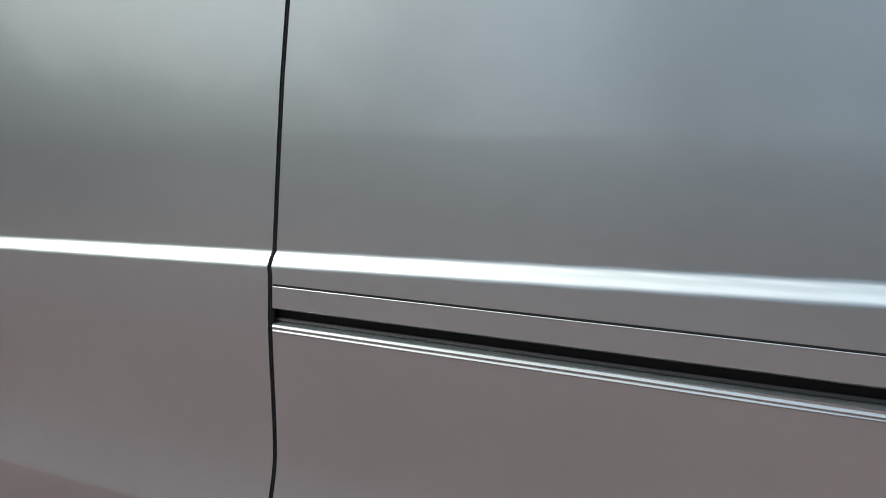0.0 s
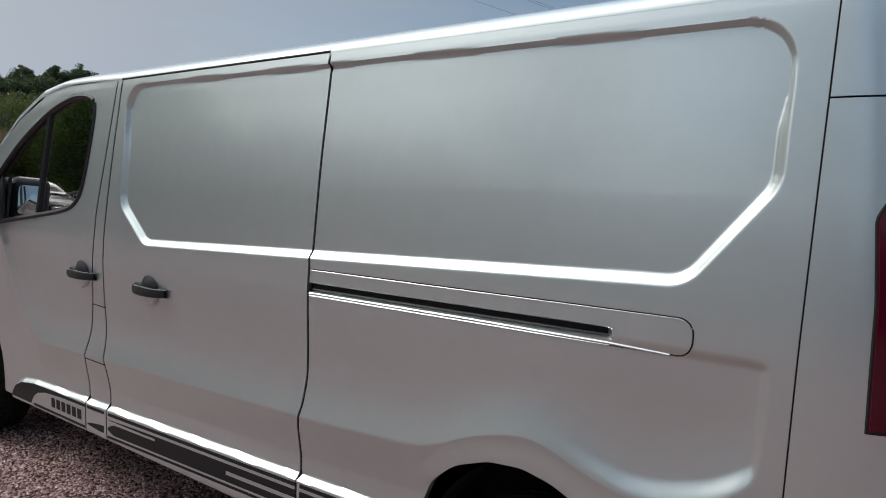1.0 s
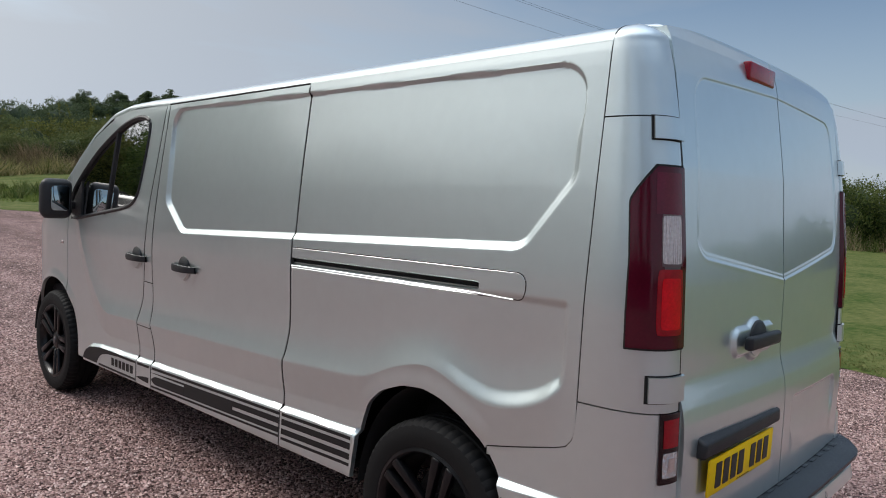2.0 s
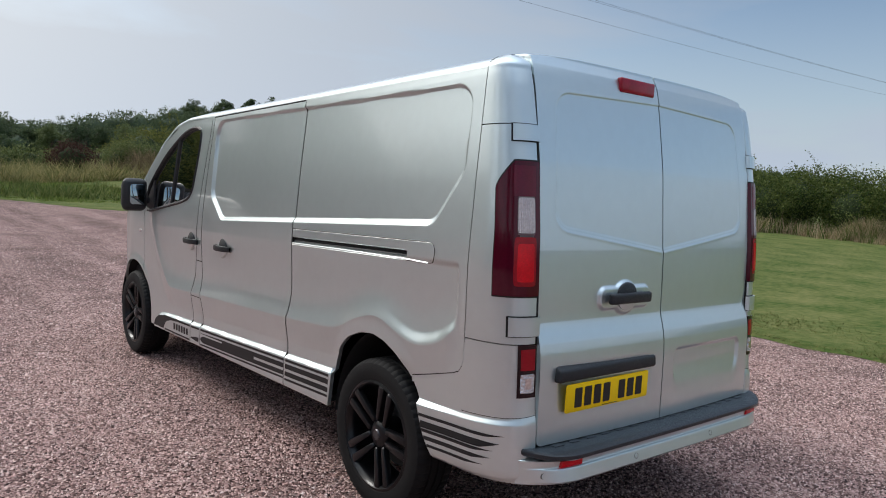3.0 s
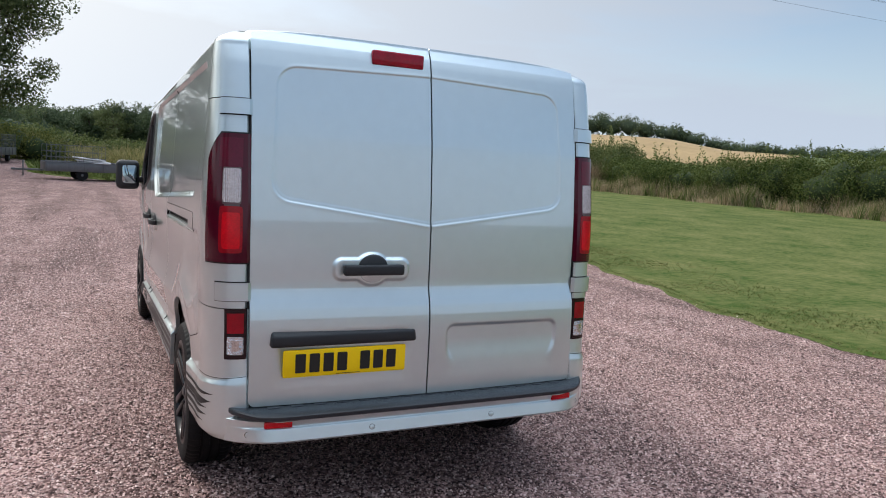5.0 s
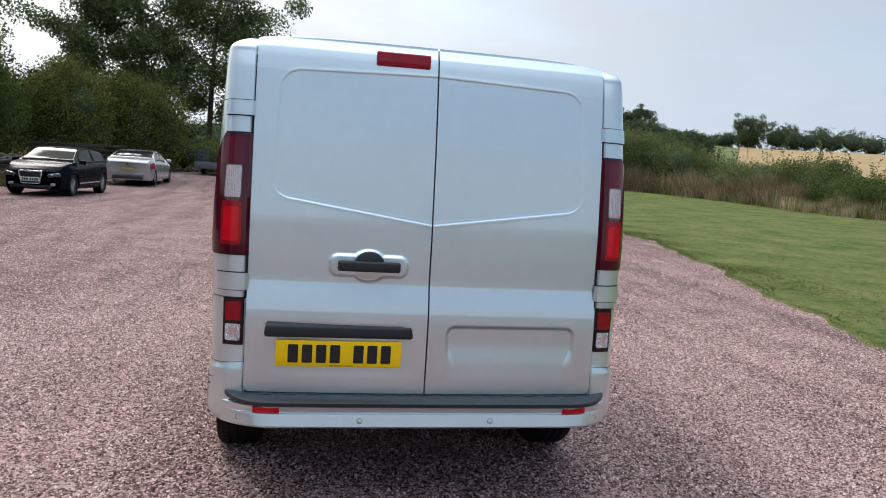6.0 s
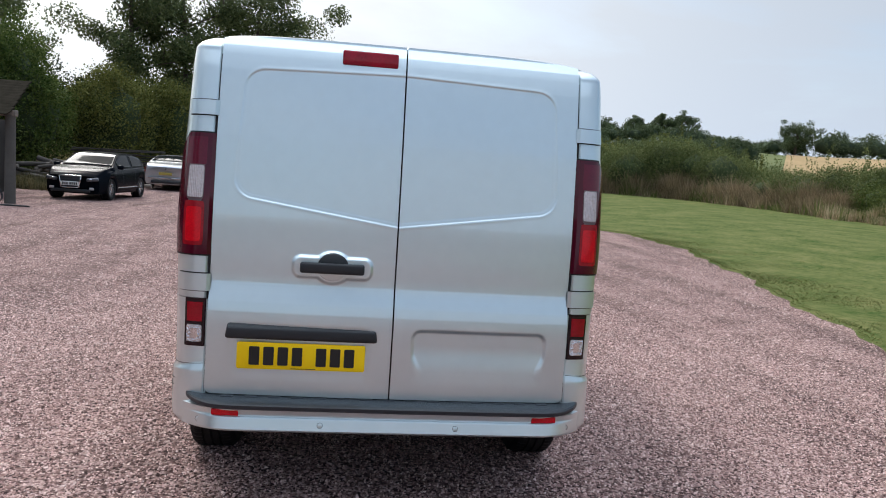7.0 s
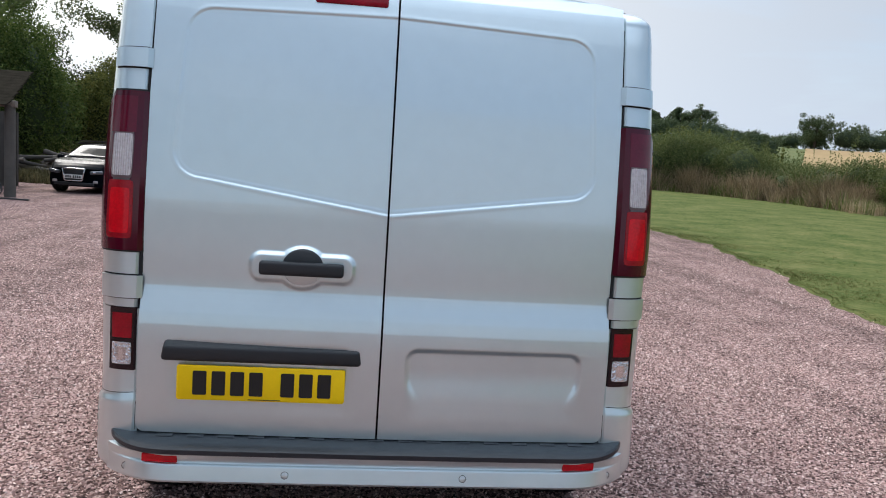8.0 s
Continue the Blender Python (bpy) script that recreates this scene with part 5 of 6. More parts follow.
def tree(name, x, y, tall, spread, seed, mat, leaves=9000, size=0.16, label="", trunk=0.22, bare=0.28, category="tree", group=""):
    """A tapered trunk with limbs that fork, and leaf masses round the limb ends."""
    rng = np.random.default_rng(seed)
    g = float(height(x, y))
    base = empty_thing(name, label, category, group, at=(x, y, g))
    V, F, ends = [], [], []

    def limb(points, r0, r1):
        v, f = tube(points, np.linspace(r0, r1, len(points)), 6)
        k = sum(len(q) for q in V)
        V.append(v)
        F.extend(tuple(i + k for i in q) for q in f)

    k = np.linspace(0, 1, 8)
    stem = np.stack([rng.normal() * 0.04 * tall * k ** 2, rng.normal() * 0.04 * tall * k ** 2, k * tall * 0.86], -1)
    limb(stem, trunk, trunk * 0.18)
    for j in range(13):
        t = bare + (0.95 - bare) * (j + rng.random()) / 13
        o = np.array([np.interp(t, k, stem[:, m]) for m in range(3)])
        a = j * 2.4 + rng.uniform(-0.5, 0.5)
        ln = spread * (1.0 - 0.55 * abs(t - 0.55) / 0.45) * rng.uniform(0.75, 1.15)
        e = o + np.array([math.cos(a) * ln, math.sin(a) * ln, ln * rng.uniform(0.25, 0.7)])
        mid = (o + e) / 2 + rng.normal(size=3) * 0.08 * ln
        limb(np.array([o, mid, e]), trunk * 0.34 * (1 - 0.5 * t), 0.015)
        ends += [e, mid + (e - mid) * 0.4, mid]
        for q in range(2):
            e2 = mid + rng.normal(size=3) * ln * 0.38 + np.array([0, 0, ln * 0.15])
            limb(np.array([mid, (mid + e2) / 2 + rng.normal(size=3) * 0.05, e2]), 0.05, 0.012)
            ends.append(e2)
    ends.append(stem[-1] + np.array([0, 0, 0.2]))
    v = np.concatenate(V)
    mesh_part("trunk", v, F, BARK, base)
    m = leaves // len(ends)
    pts = []
    for e in ends:
        r = spread * rng.uniform(0.20, 0.40)
        pts.append(blob_points(m, rng, e, (r, r, r * rng.uniform(0.6, 0.95)), 0.2))
    leaf_mesh("crown", np.concatenate(pts), size, mat, rng, base)
    return base


SPHERE = bmesh.new()
bmesh.ops.create_icosphere(SPHERE, subdivisions=1, radius=1.0)
SPHERE_V, SPHERE_F = np.array([v.co for v in SPHERE.verts]), np.array([[v.index for v in f.verts] for f in SPHERE.faces])
SPHERE.free()


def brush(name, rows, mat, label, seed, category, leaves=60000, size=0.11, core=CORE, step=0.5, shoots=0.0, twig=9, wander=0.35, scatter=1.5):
    """Bushes or crowns along rows of (x, y, height, radius): clumps of twigs round dark inner masses, ragged at the top."""
    rng = np.random.default_rng(seed)
    p = np.array(rows, float)
    cum = np.concatenate([[0], np.cumsum(np.hypot(*np.diff(p[:, :2], axis=0).T))])
    at, s = [], 0.0
    while s <= cum[-1]:
        q = np.array([np.interp(s, cum, p[:, k]) for k in range(4)])
        at.append(q)
        s += q[3] * step * rng.uniform(0.7, 1.3)
    at = np.array(at)
    n = len(at)
    h, r = at[:, 2] * rng.uniform(0.78, 1.10, n), at[:, 3] * rng.uniform(0.8, 1.2, n)
    x, y = at[:, 0] + rng.normal(size=n) * r * wander, at[:, 1] + rng.normal(size=n) * r * wander
    mid = np.stack([x, y, height(x, y) + h * 0.46], -1)
    rad = np.stack([r, r, h * 0.50], -1)
    # smaller heads on the shoulders of each mass
    k = 3
    d = rng.normal(size=(n, k, 3))
    d[..., 2] = np.abs(d[..., 2]) * 0.9 + 0.1
    d /= np.linalg.norm(d, axis=2)[..., None]
    mid2 = (mid[:, None] + d * rad[:, None] * 0.80).reshape(-1, 3)
    rad2 = np.repeat(np.minimum(rad, r[:, None]), k, 0) * rng.uniform(0.28, 0.50, (n * k, 1))
    mids, rads = np.vstack([mid, mid2]), np.vstack([rad, rad2])
    area = rads[:, 0] * rads[:, 2]
    which = rng.choice(len(mids), leaves // twig, p=area / area.sum())
    d = rng.normal(size=(len(which), 3))
    d /= np.linalg.norm(d, axis=1)[:, None]
    c = mids[which] + d * rads[which] * rng.uniform(0.72, 1.04, (len(which), 1))
    pts = np.repeat(c, twig, 0) + rng.normal(size=(len(c) * twig, 3)) * size * scatter
    if shoots > 0:
        tops = mids[rng.choice(len(mids), int(n * 3 * shoots))]
        tip = rng.uniform(0.5, 1.3, len(tops)) * 0.32 * np.mean(h)
        m = 34
        q = rng.random((len(tops), m))
        lean = rng.normal(size=(len(tops), 2)) * 0.25
        up = np.stack([q * lean[:, :1] * tip[:, None], q * lean[:, 1:] * tip[:, None], q * tip[:, None]], -1)
        base = tops + np.stack([0 * tip, 0 * tip, np.mean(r) * 0.45 + 0 * tip], -1)
        pts = np.vstack([pts, (base[:, None] + up + rng.normal(size=up.shape) * 0.05).reshape(-1, 3)])
    pts[:, 2] = np.maximum(pts[:, 2], height(pts[:, 0], pts[:, 1]) + 0.03)
    thing = empty_thing(name, label, category)
    leaf_mesh("leaves", pts, size, mat, rng, thing)
    # dark lumps added inside the leaves stand in for their inner shade
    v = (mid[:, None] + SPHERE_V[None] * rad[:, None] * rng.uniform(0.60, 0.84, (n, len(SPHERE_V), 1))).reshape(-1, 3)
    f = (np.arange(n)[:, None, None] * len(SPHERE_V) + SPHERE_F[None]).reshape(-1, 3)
    mesh_part("shade_core", v, f.tolist(), core, thing, sharp=0)
    return thing


# hedge and scrub along the far side of the lawn: x, y, height, radius
HEDGE = [(38.0, 4, 3.4, 1.6), (35.6, 10, 3.2, 1.6), (34.0, 15, 3.5, 1.7), (32.0, 18.5, 3.1, 1.6), (30.2, 22.5, 2.5, 1.5), (28.6, 29, 2.1, 1.4), (27.6, 34, 2.2, 1.4)]
brush("field_hedge", HEDGE, LEAF, "ragged green field hedge beyond the lawn", 3, "hedge", 230000, 0.10, shoots=0.5)
brush("field_hedge", [(62, -38, 3.4, 1.8), (46, -14, 3.4, 1.8), (38.2, 3, 3.4, 1.8)], LEAF, "green field hedge running on past the lawn", 4, "hedge", 40000, 0.2, step=0.8)
SCRUB = [(28.5, 34, 3.2, 1.7), (28.2, 38, 2.6, 1.5), (27.6, 43, 2.7, 1.5), (26.6, 46.5, 3.6, 1.8), (25.4, 49, 4.7, 2.2), (22.8, 50.5, 5.0, 2.3), (21.2, 51, 4.4, 2.2), (19.4, 52.5, 4.9, 2.0), (16.8, 54, 2.9, 1.6), (13, 56, 2.4, 1.4)]
brush("scrub_hedge", SCRUB, SCRUB_LEAF, "tangled willow scrub of uneven height at the lawn's end", 19, "scrub", 190000, 0.105, shoots=0.8)
brush("scrub_hedge", [(32, 52, 2.6, 2.0), (30, 57, 4.2, 2.4), (26, 60, 5.2, 2.6), (21, 62, 4.4, 2.4), (17, 64, 3.4, 2.2)], OLIVE, "olive-green willows behind the scrub", 20, "scrub", 50000, 0.16, shoots=0.6)


def verge(line, out, n, seed):
    """Points strewn along the foot of a hedge, in drifts."""
    rng = np.random.default_rng(seed)
    q = np.array(line)[:, :2]
    cum = np.concatenate([[0], np.cumsum(np.hypot(*np.diff(q, axis=0).T))])
    t = rng.random(n * 3) * cum[-1]
    keep = rng.random(len(t)) < np.clip(0.42 + 0.40 * np.sin(t * 0.9) + 0.30 * np.sin(t * 2.3 + 1), 0.04, 1)
    t = t[keep][:n]
    away = out + np.abs(rng.normal(size=len(t))) * 0.8
    x, y = np.interp(t, cum, q[:, 0]), np.interp(t, cum, q[:, 1])
    dx, dy = np.interp(t, cum, np.gradient(q[:, 0])), np.interp(t, cum, np.gradient(q[:, 1]))
    ln = np.hypot(dx, dy)
    x, y = x - away * dy / ln, y + away * dx / ln
    return np.stack([x, y, height(x, y)], -1)


tuft_field("dry_grass_strip", verge(HEDGE, 1.5, 5200, 5), 0.95, DRY, "tall straw-coloured dry grass in drifts along the hedge foot", 5, 6, 0.010)
tuft_field("brown_stalks", verge(SCRUB, 1.3, 6500, 12), 1.75, STALK, "tall brown dead docks and grasses before the scrub", 12, 6, 0.018, lean=0.42)
tuft_field("green_undergrowth", verge(HEDGE + SCRUB, 1.4, 3400, 13), 1.0, WEED, "green nettles and grass among the dry stalks", 13, 7, 0.022, lean=0.35)

# rough meadow ahead
rng = np.random.default_rng(11)
n = 12000
mx, my = rng.uniform(-26, 16, n), rng.uniform(50, 86, n)
tuft_field("rough_meadow", np.stack([mx, my, height(mx, my)], -1), 1.35, MEADOW, "rough overgrown meadow of brown and green weeds", 6, 7, 0.034, lean=0.6)
n = 15000
wx, wy = rng.uniform(-20, 9, n), rng.uniform(28, 54, n)
ok = (wx > edge_x(wy) + 0.05)
wx, wy = wx[ok], wy[ok]
tuft_field("weed_margin", np.stack([wx, wy, height(wx, wy)], -1), 0.17, VERGE, "lush green weeds along the gravel's far edge", 17, 6, 0.022, lean=0.5)
n = 700
wx = rng.uniform(-14, 9, n)
wy = 30 + np.abs(rng.normal(size=n)) * 6
ok = wx > edge_x(wy) + 0.3
tuft_field("weed_clumps", np.stack([wx[ok], wy[ok], height(wx[ok], wy[ok])], -1), 0.55, WEED, "knee-high clumps of green weeds on the rough verge", 18, 16, 0.03, lean=0.5)
brush("meadow_scrub", [(-16, 72, 2.0, 2.0), (-4, 68, 2.4, 2.2), (2, 70, 1.9, 2.0), (8, 66, 2.3, 2.0), (14, 64, 2.0, 2.0), (20, 62, 2.2, 2.0)], SCRUB_LEAF, "low green scrub in the meadow", 8, "scrub", 42000, 0.17, step=0.8)
brush("russet_bush", [(9.6, 58, 2.9, 1.1), (10.6, 58.5, 2.6, 1.1)], RUSSET, "dark russet bush among the weeds", 9, "bush", 5000, 0.14)


# woods and hills far off
def polar(az, d):
    return d * math.sin(radians(az)), d * math.cos(radians(az))


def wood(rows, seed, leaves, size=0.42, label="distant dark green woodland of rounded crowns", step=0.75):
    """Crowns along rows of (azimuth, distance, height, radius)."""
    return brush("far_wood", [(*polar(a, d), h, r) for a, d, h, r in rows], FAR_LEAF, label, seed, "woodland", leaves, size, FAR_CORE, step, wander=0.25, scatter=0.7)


wood([(-24, 150, 6, 5), (-12, 152, 6.2, 5), (-2, 155, 6.0, 5), (3, 155, 5.0, 5), (8, 158, 6.2, 5), (13, 160, 6.8, 5), (18, 162, 6.4, 5)], 21, 70000, 0.36)
wood([(-10, 140, 4.5, 3.5), (0, 142, 4.5, 3.5), (10, 145, 5.0, 3.5), (17, 148, 4.5, 3.5)], 27, 20000, 0.38)
wood([(-14, 200, 8, 6), (0, 202, 8.2, 6), (8, 205, 8.6, 6), (15, 205, 9, 6), (19, 205, 6, 4)], 22, 44000, 0.42)
wood([(-70, 130, 9, 6), (-46, 140, 10, 6), (-22, 150, 9, 6)], 25, 26000, 0.5)
# on the hill and along its field edges
wood([(26.2, 212, 3.6, 3.0), (29, 212, 3.2, 3.0), (31.6, 210, 3.4, 3.0)], 23, 12000)
wood([(30.8, 206, 3.6, 2.8), (33.6, 204, 6.2, 3.6), (36, 206, 6.8, 3.8), (39, 206, 6.4, 3.8), (42, 206, 5.0, 3.4), (45, 206, 3.4, 3.0), (50, 206, 3.2, 2.8), (58, 205, 3.2, 2.8), (68, 205, 3.2, 2.8)], 24, 34000)
wood([(18.5, 186, 4.2, 3.0), (21, 192, 3.6, 2.6), (23.5, 196, 4.4, 3.0), (26.5, 196, 4.6, 3.0)], 26, 14000)
wood([(18, 158, 4.6, 3.0), (22, 156, 4.2, 2.8), (27, 158, 4.6, 2.8), (30.5, 160, 4.4, 2.6)], 28, 22000, 0.36, "dark hedgerow on the lower slope")
STUBBLE = material("stubble_field", (0.33, 0.225, 0.10), 0.95, var=0.25, scale=0.1, bump=0.4, bump_scale=6)


def field_patch(name, az0, az1, d0, d1, mat, label):
    u, w = np.meshgrid(np.radians(np.linspace(az0, az1, 24)), np.linspace(d0, d1, 14), indexing="ij")
    x, y = w * np.sin(u), w * np.cos(u)
    ob = mesh_part(name, np.stack([x, y, height(x, y) + 0.4], -1).reshape(-1, 3), grid_faces(24, 14, True), mat, None, sharp=0)
    return tagged(ob, label, "field", kind="structure")


u, w = np.meshgrid(np.radians(np.linspace(-75, 100, 70)), np.geomspace(88, 1500, 40), indexing="ij")
x, y = w * np.sin(u), w * np.cos(u)
meadow = mesh_part("far_fields", np.stack([x, y, height(x, y) + 0.15], -1).reshape(-1, 3), grid_faces(70, 40, True), FIELD, None, sharp=0)
tagged(meadow, "distant green fields", "field", kind="structure")
field_patch("stubble_field", 32.6, 52, 128, 203, STUBBLE, "pale golden stubble field on the slope")
field_patch("stubble_field", 19.6, 22.0, 166, 177, STUBBLE, "pale golden strip of stubble below the hill trees")
field_patch("stubble_field", 25.0, 26.8, 172, 182, STUBBLE, "small pale strip of stubble on the hill")
field_patch("stubble_field", -3, 4, 118, 132, STUBBLE, "pale strip of stubble before the wood")
for k, (az, d, h, sp) in enumerate(((19.6, 205, 5.4, 3.4), (22.0, 206, 6.6, 3.2), (23.7, 206, 7.8, 3.3), (25.2, 206, 8.0, 3.6), (33.1, 198, 7.5, 4.4))):
    x, y = polar(az, d)
    tree("hill_tree", x, y, h, sp, 40 + k, FAR_LEAF, 9000, 0.34, "round-headed tree on the far hill", 0.4, 0.16, group="hill trees")

rng = np.random.default_rng(91)
for k in range(15):      # rounded crowns standing before the wood
    x, y = polar(-6 + 1.6 * k + rng.uniform(-0.5, 0.5), rng.uniform(136, 146))
    tree("wood_tree", x, y, rng.uniform(4.6, 6.4), rng.uniform(2.6, 3.8), 140 + k, (FAR_LEAF, FAR_LIGHT, FAR_DARK)[k * 7 % 3], 5200, 0.30, "round-crowned broadleaf tree at the wood's edge", 0.3, 0.10, group="wood edge trees")

# trees behind the parked cars
for k, (x, y, h, sp, lv) in enumerate(((-21.6, 44, 17, 3.6, 16000), (-15.0, 48.5, 19, 4.2, 34000), (-11.6, 49, 20, 4.8, 46000), (-8.0, 53, 17.5, 4.6, 40000))):
    tree("tree", x, y, h, sp, 60 + k, LEAF_LIGHT, lv, 0.19, "tall open-crowned poplar behind the parked cars", 0.24, 0.22)
brush("thicket", [(-36, 24, 7.0, 3.0), (-24, 32, 6.5, 3.0), (-18.5, 39, 6.2, 2.8), (-12.5, 44.5, 5.6, 2.8), (-8.5, 50, 4.6, 2.4)], LEAF_DARK, "dense dark thicket behind the cars", 31, "thicket", 120000, 0.15, step=0.6)
brush("bush", [(-18.6, 31.0, 7.6, 2.1), (-15.8, 33.4, 7.4, 2.0), (-14.4, 35.0, 5.4, 1.7)], BUSH_LEAF, "tall bright green bush before the thicket", 35, "bush", 90000, 0.115)
brush("bush", [(-13.2, 37.4, 5.6, 1.8), (-11.2, 40.2, 6.0, 1.9), (-9.6, 42.6, 4.6, 1.6)], OLIVE, "yellow-green shrub in front of the thicket", 32, "bush", 70000, 0.115)
brush("bush", [(-7.4, 43.5, 2.6, 1.3), (-5.6, 46, 1.9, 1.1), (-3.4, 50, 1.7, 1.1)], OLIVE, "low pale shrub beside the trailer", 36, "bush", 12000, 0.12)
n = 1500
wx, wy = rng.uniform(-13.5, -9.4, n), rng.uniform(23.0, 30, n)
ok = (wx < -9.9 - 0.10 * (wy - 23))
tuft_field("pile_weeds", np.stack([wx[ok], wy[ok], height(wx[ok], wy[ok])], -1), 0.42, PILE, "dull brown weeds grown through the woodpile", 37, 8, 0.016, lean=0.4)
# tall planting on the near side, behind the walk
for k, (x, y, h, sp) in enumerate(((-19, -8, 10, 2.6), (-20, 3, 11, 2.8), (-20, -17, 10, 2.6), (-25, 15, 12, 3.2))):
    tree("tree", x, y, h, sp, 80 + k, LEAF_DARK, 5000, 0.20, "thin leafy tree at the yard's edge", 0.16, 0.3)
brush("yard_thicket", [(-22, 17, 3.2, 1.8), (-18.5, 10, 2.8, 1.6), (-17.5, 0, 2.6, 1.6), (-18, -12, 2.8, 1.6), (-22, -24, 3.0, 1.8)], LEAF_DARK, "dark leafy thicket along the yard", 34, "thicket", 30000, 0.22, step=0.8)
brush("yard_hedge", [(-22, -34, 2.4, 1.6), (-8, -46, 2.4, 1.6), (14, -50, 2.5, 1.6), (38, -48, 2.4, 1.6), (62, -42, 2.4, 1.6)], LEAF_DARK, "dark green hedge behind the yard", 33, "hedge", 26000, 0.24, step=0.9)


# ---- parked cars ----
def car(name, x, y, heading, paint, size, top, belt, glass, label, front):
    """A parked car: one lofted shell; panes, lamps and trim lie on it. top, belt: (share of length from the tail, height)."""
    th = empty_thing(name, label, "car", at=(x, y, float(height(x, y))))
    th.rotation_euler[2] = radians(heading)
    L, W = size
    hubs = (-L / 2 + 0.80, L / 2 - 0.84)

    def shell(t, q, off=0.0):
        """A point of the right-hand side: t along from the tail, q from the sill (0) over the belt (0.5) to the roof's middle (1)."""
        t, q = np.asarray(t, float), np.asarray(q, float)
        ln = -L / 2 + t * L
        w = W / 2 * (1 - 0.16 * np.clip((t - 0.80) / 0.20, 0, 1) ** 2.2 - 0.14 * np.clip((0.14 - t) / 0.14, 0, 1) ** 2)
        zb, zt = np.interp(t, *zip(*belt)), np.interp(t, *zip(*top))
        low = 0.20 + 0 * t
        for h in hubs:
            low = np.maximum(low, np.where(np.abs(ln - h) < 0.345, 0.31 + np.sqrt(np.maximum(0.345 ** 2 - (ln - h) ** 2, 0)), 0))
        low = np.minimum(low, zb - 0.06)
        g = np.maximum(zt - zb, 0.02)
        wr = w * 0.93 - g * 0.40
        kq = np.array([0, 0.08, 0.20, 0.34, 0.44, 0.50, 0.60, 0.70, 0.78, 0.83, 0.87, 0.93, 1.0])
        hx = [0.93, 0.985, 1.0, 0.99, 0.965, 0.93]
        hz = [0, 0.15, 0.42, 0.72, 0.92, 1.0]
        xs = [w * k for k in hx] + [w * 0.93 + (wr - w * 0.93) * k for k in (0.36, 0.72, 0.93)] + [wr - 0.03, wr - 0.10, wr * 0.5, 0 * wr]
        zs = [low + (zb - low) * k for k in hz] + [zb + g * k for k in (0.36, 0.72, 0.91)] + [zb + g * 0.965, zb + g * 0.99, zb + g * 1.0 + 0.006, zb + g + 0.012]
        shape = np.broadcast(t, q).shape
        px, pz = np.zeros(shape), np.zeros(shape)
        qq = np.broadcast_to(q, shape)
        for a in range(12):
            m = (qq >= kq[a]) & (qq <= kq[a + 1])
            f = np.clip((qq - kq[a]) / (kq[a + 1] - kq[a]), 0, 1)
            px = np.where(m, xs[a] + (xs[a + 1] - xs[a]) * f, px)
            pz = np.where(m, zs[a] + (zs[a + 1] - zs[a]) * f, pz)
        bow = (np.clip(px / (W / 2), 0, 1.1)) ** 2.2
        py = ln - 0.30 * bow * ramp((t - 0.82) / 0.18) + 0.22 * bow * ramp((0.16 - t) / 0.16)
        side = np.clip((0.86 - qq) / 0.2, 0, 1)
        tip = np.clip((t - 0.9) / 0.1, 0, 1) - np.clip((0.1 - t) / 0.1, 0, 1)
        return np.stack([px + off * side, py + off * tip, pz + off * (1 - side)], -1)

    ts = np.unique(np.concatenate([np.linspace(0, 0.06, 8), np.linspace(0.06, 0.94, 90), np.linspace(0.94, 1, 10)]))
    qs = np.array([0, 0.04, 0.08, 0.14, 0.20, 0.27, 0.34, 0.39, 0.44, 0.47, 0.50, 0.55, 0.60, 0.65, 0.70, 0.74, 0.78, 0.805, 0.83, 0.85, 0.87, 0.90, 0.93, 0.965, 1.0])
    half = shell(ts[:, None], qs[None, :])
    whole = np.concatenate([half, (half * [-1, 1, 1])[:, -2::-1]], 1)
    v, f = sheet(whole, None)
    n, m = whole.shape[:2]
    f += [tuple(range(m)), tuple((n - 1) * m + k for k in reversed(range(m)))]
    mesh_part("body", v, f, paint, th, sharp=50)
    dark = bpy.data.materials["car_glass"]

    def patch(piece, t0, t1, q0, q1, mat, side, off=0.004, nt_=14, nq=8, lean=0.0, parent=th, note="", thick=0.004):
        u, w_ = np.meshgrid(np.linspace(0, 1, nt_), np.linspace(0, 1, nq), indexing="ij")
        P = shell(t0 + (t1 - t0) * u + lean * w_, q0 + (q1 - q0) * w_, off) * [side, 1, 1]
        return mesh_part(piece, *sheet(P, (-side * 0.6, 0, -0.4), thick, flip=side < 0), mat, parent, note, sharp=0)

    def across(piece, t0, t1, q0, mat, off=0.005, note=""):
        u, w_ = np.meshgrid(np.linspace(t0, t1, 12), np.concatenate([np.linspace(q0, 1, 10), np.linspace(1, q0, 10)[1:]]), indexing="ij")
        P = shell(u, w_, off)
        P[:, 10:, 0] *= -1
        return mesh_part(piece, *sheet(P, (0, 0, -1), 0.004), mat, th, note, sharp=0)

    (s0, s1), (f0, f1), (r0, r1) = glass
    across("windscreen", f0, f1, 0.845, dark, 0.016, note="sky-reflecting windscreen")
    across("rear_window", r0, r1, 0.845, dark, 0.014)
    for sx in (-1, 1):
        cut = s0 + (s1 - s0) * 0.45
        patch("side_window", cut + 0.012, s1, 0.525, 0.80, dark, sx)
        patch("side_window", s0, cut - 0.006, 0.525, 0.80, dark, sx)
        for tt in (cut - 0.045, f0 + 0.035):
            patch("door_seam", tt, tt + 0.0035, 0.06, 0.52, BLACK_GAP, sx, 0.002, 3, 14, 0.012, thick=0.001)
        patch("rub_strip", 0.27, 0.70, 0.115, 0.135, BADGE if front else paint, sx, 0.010, 20, 3)
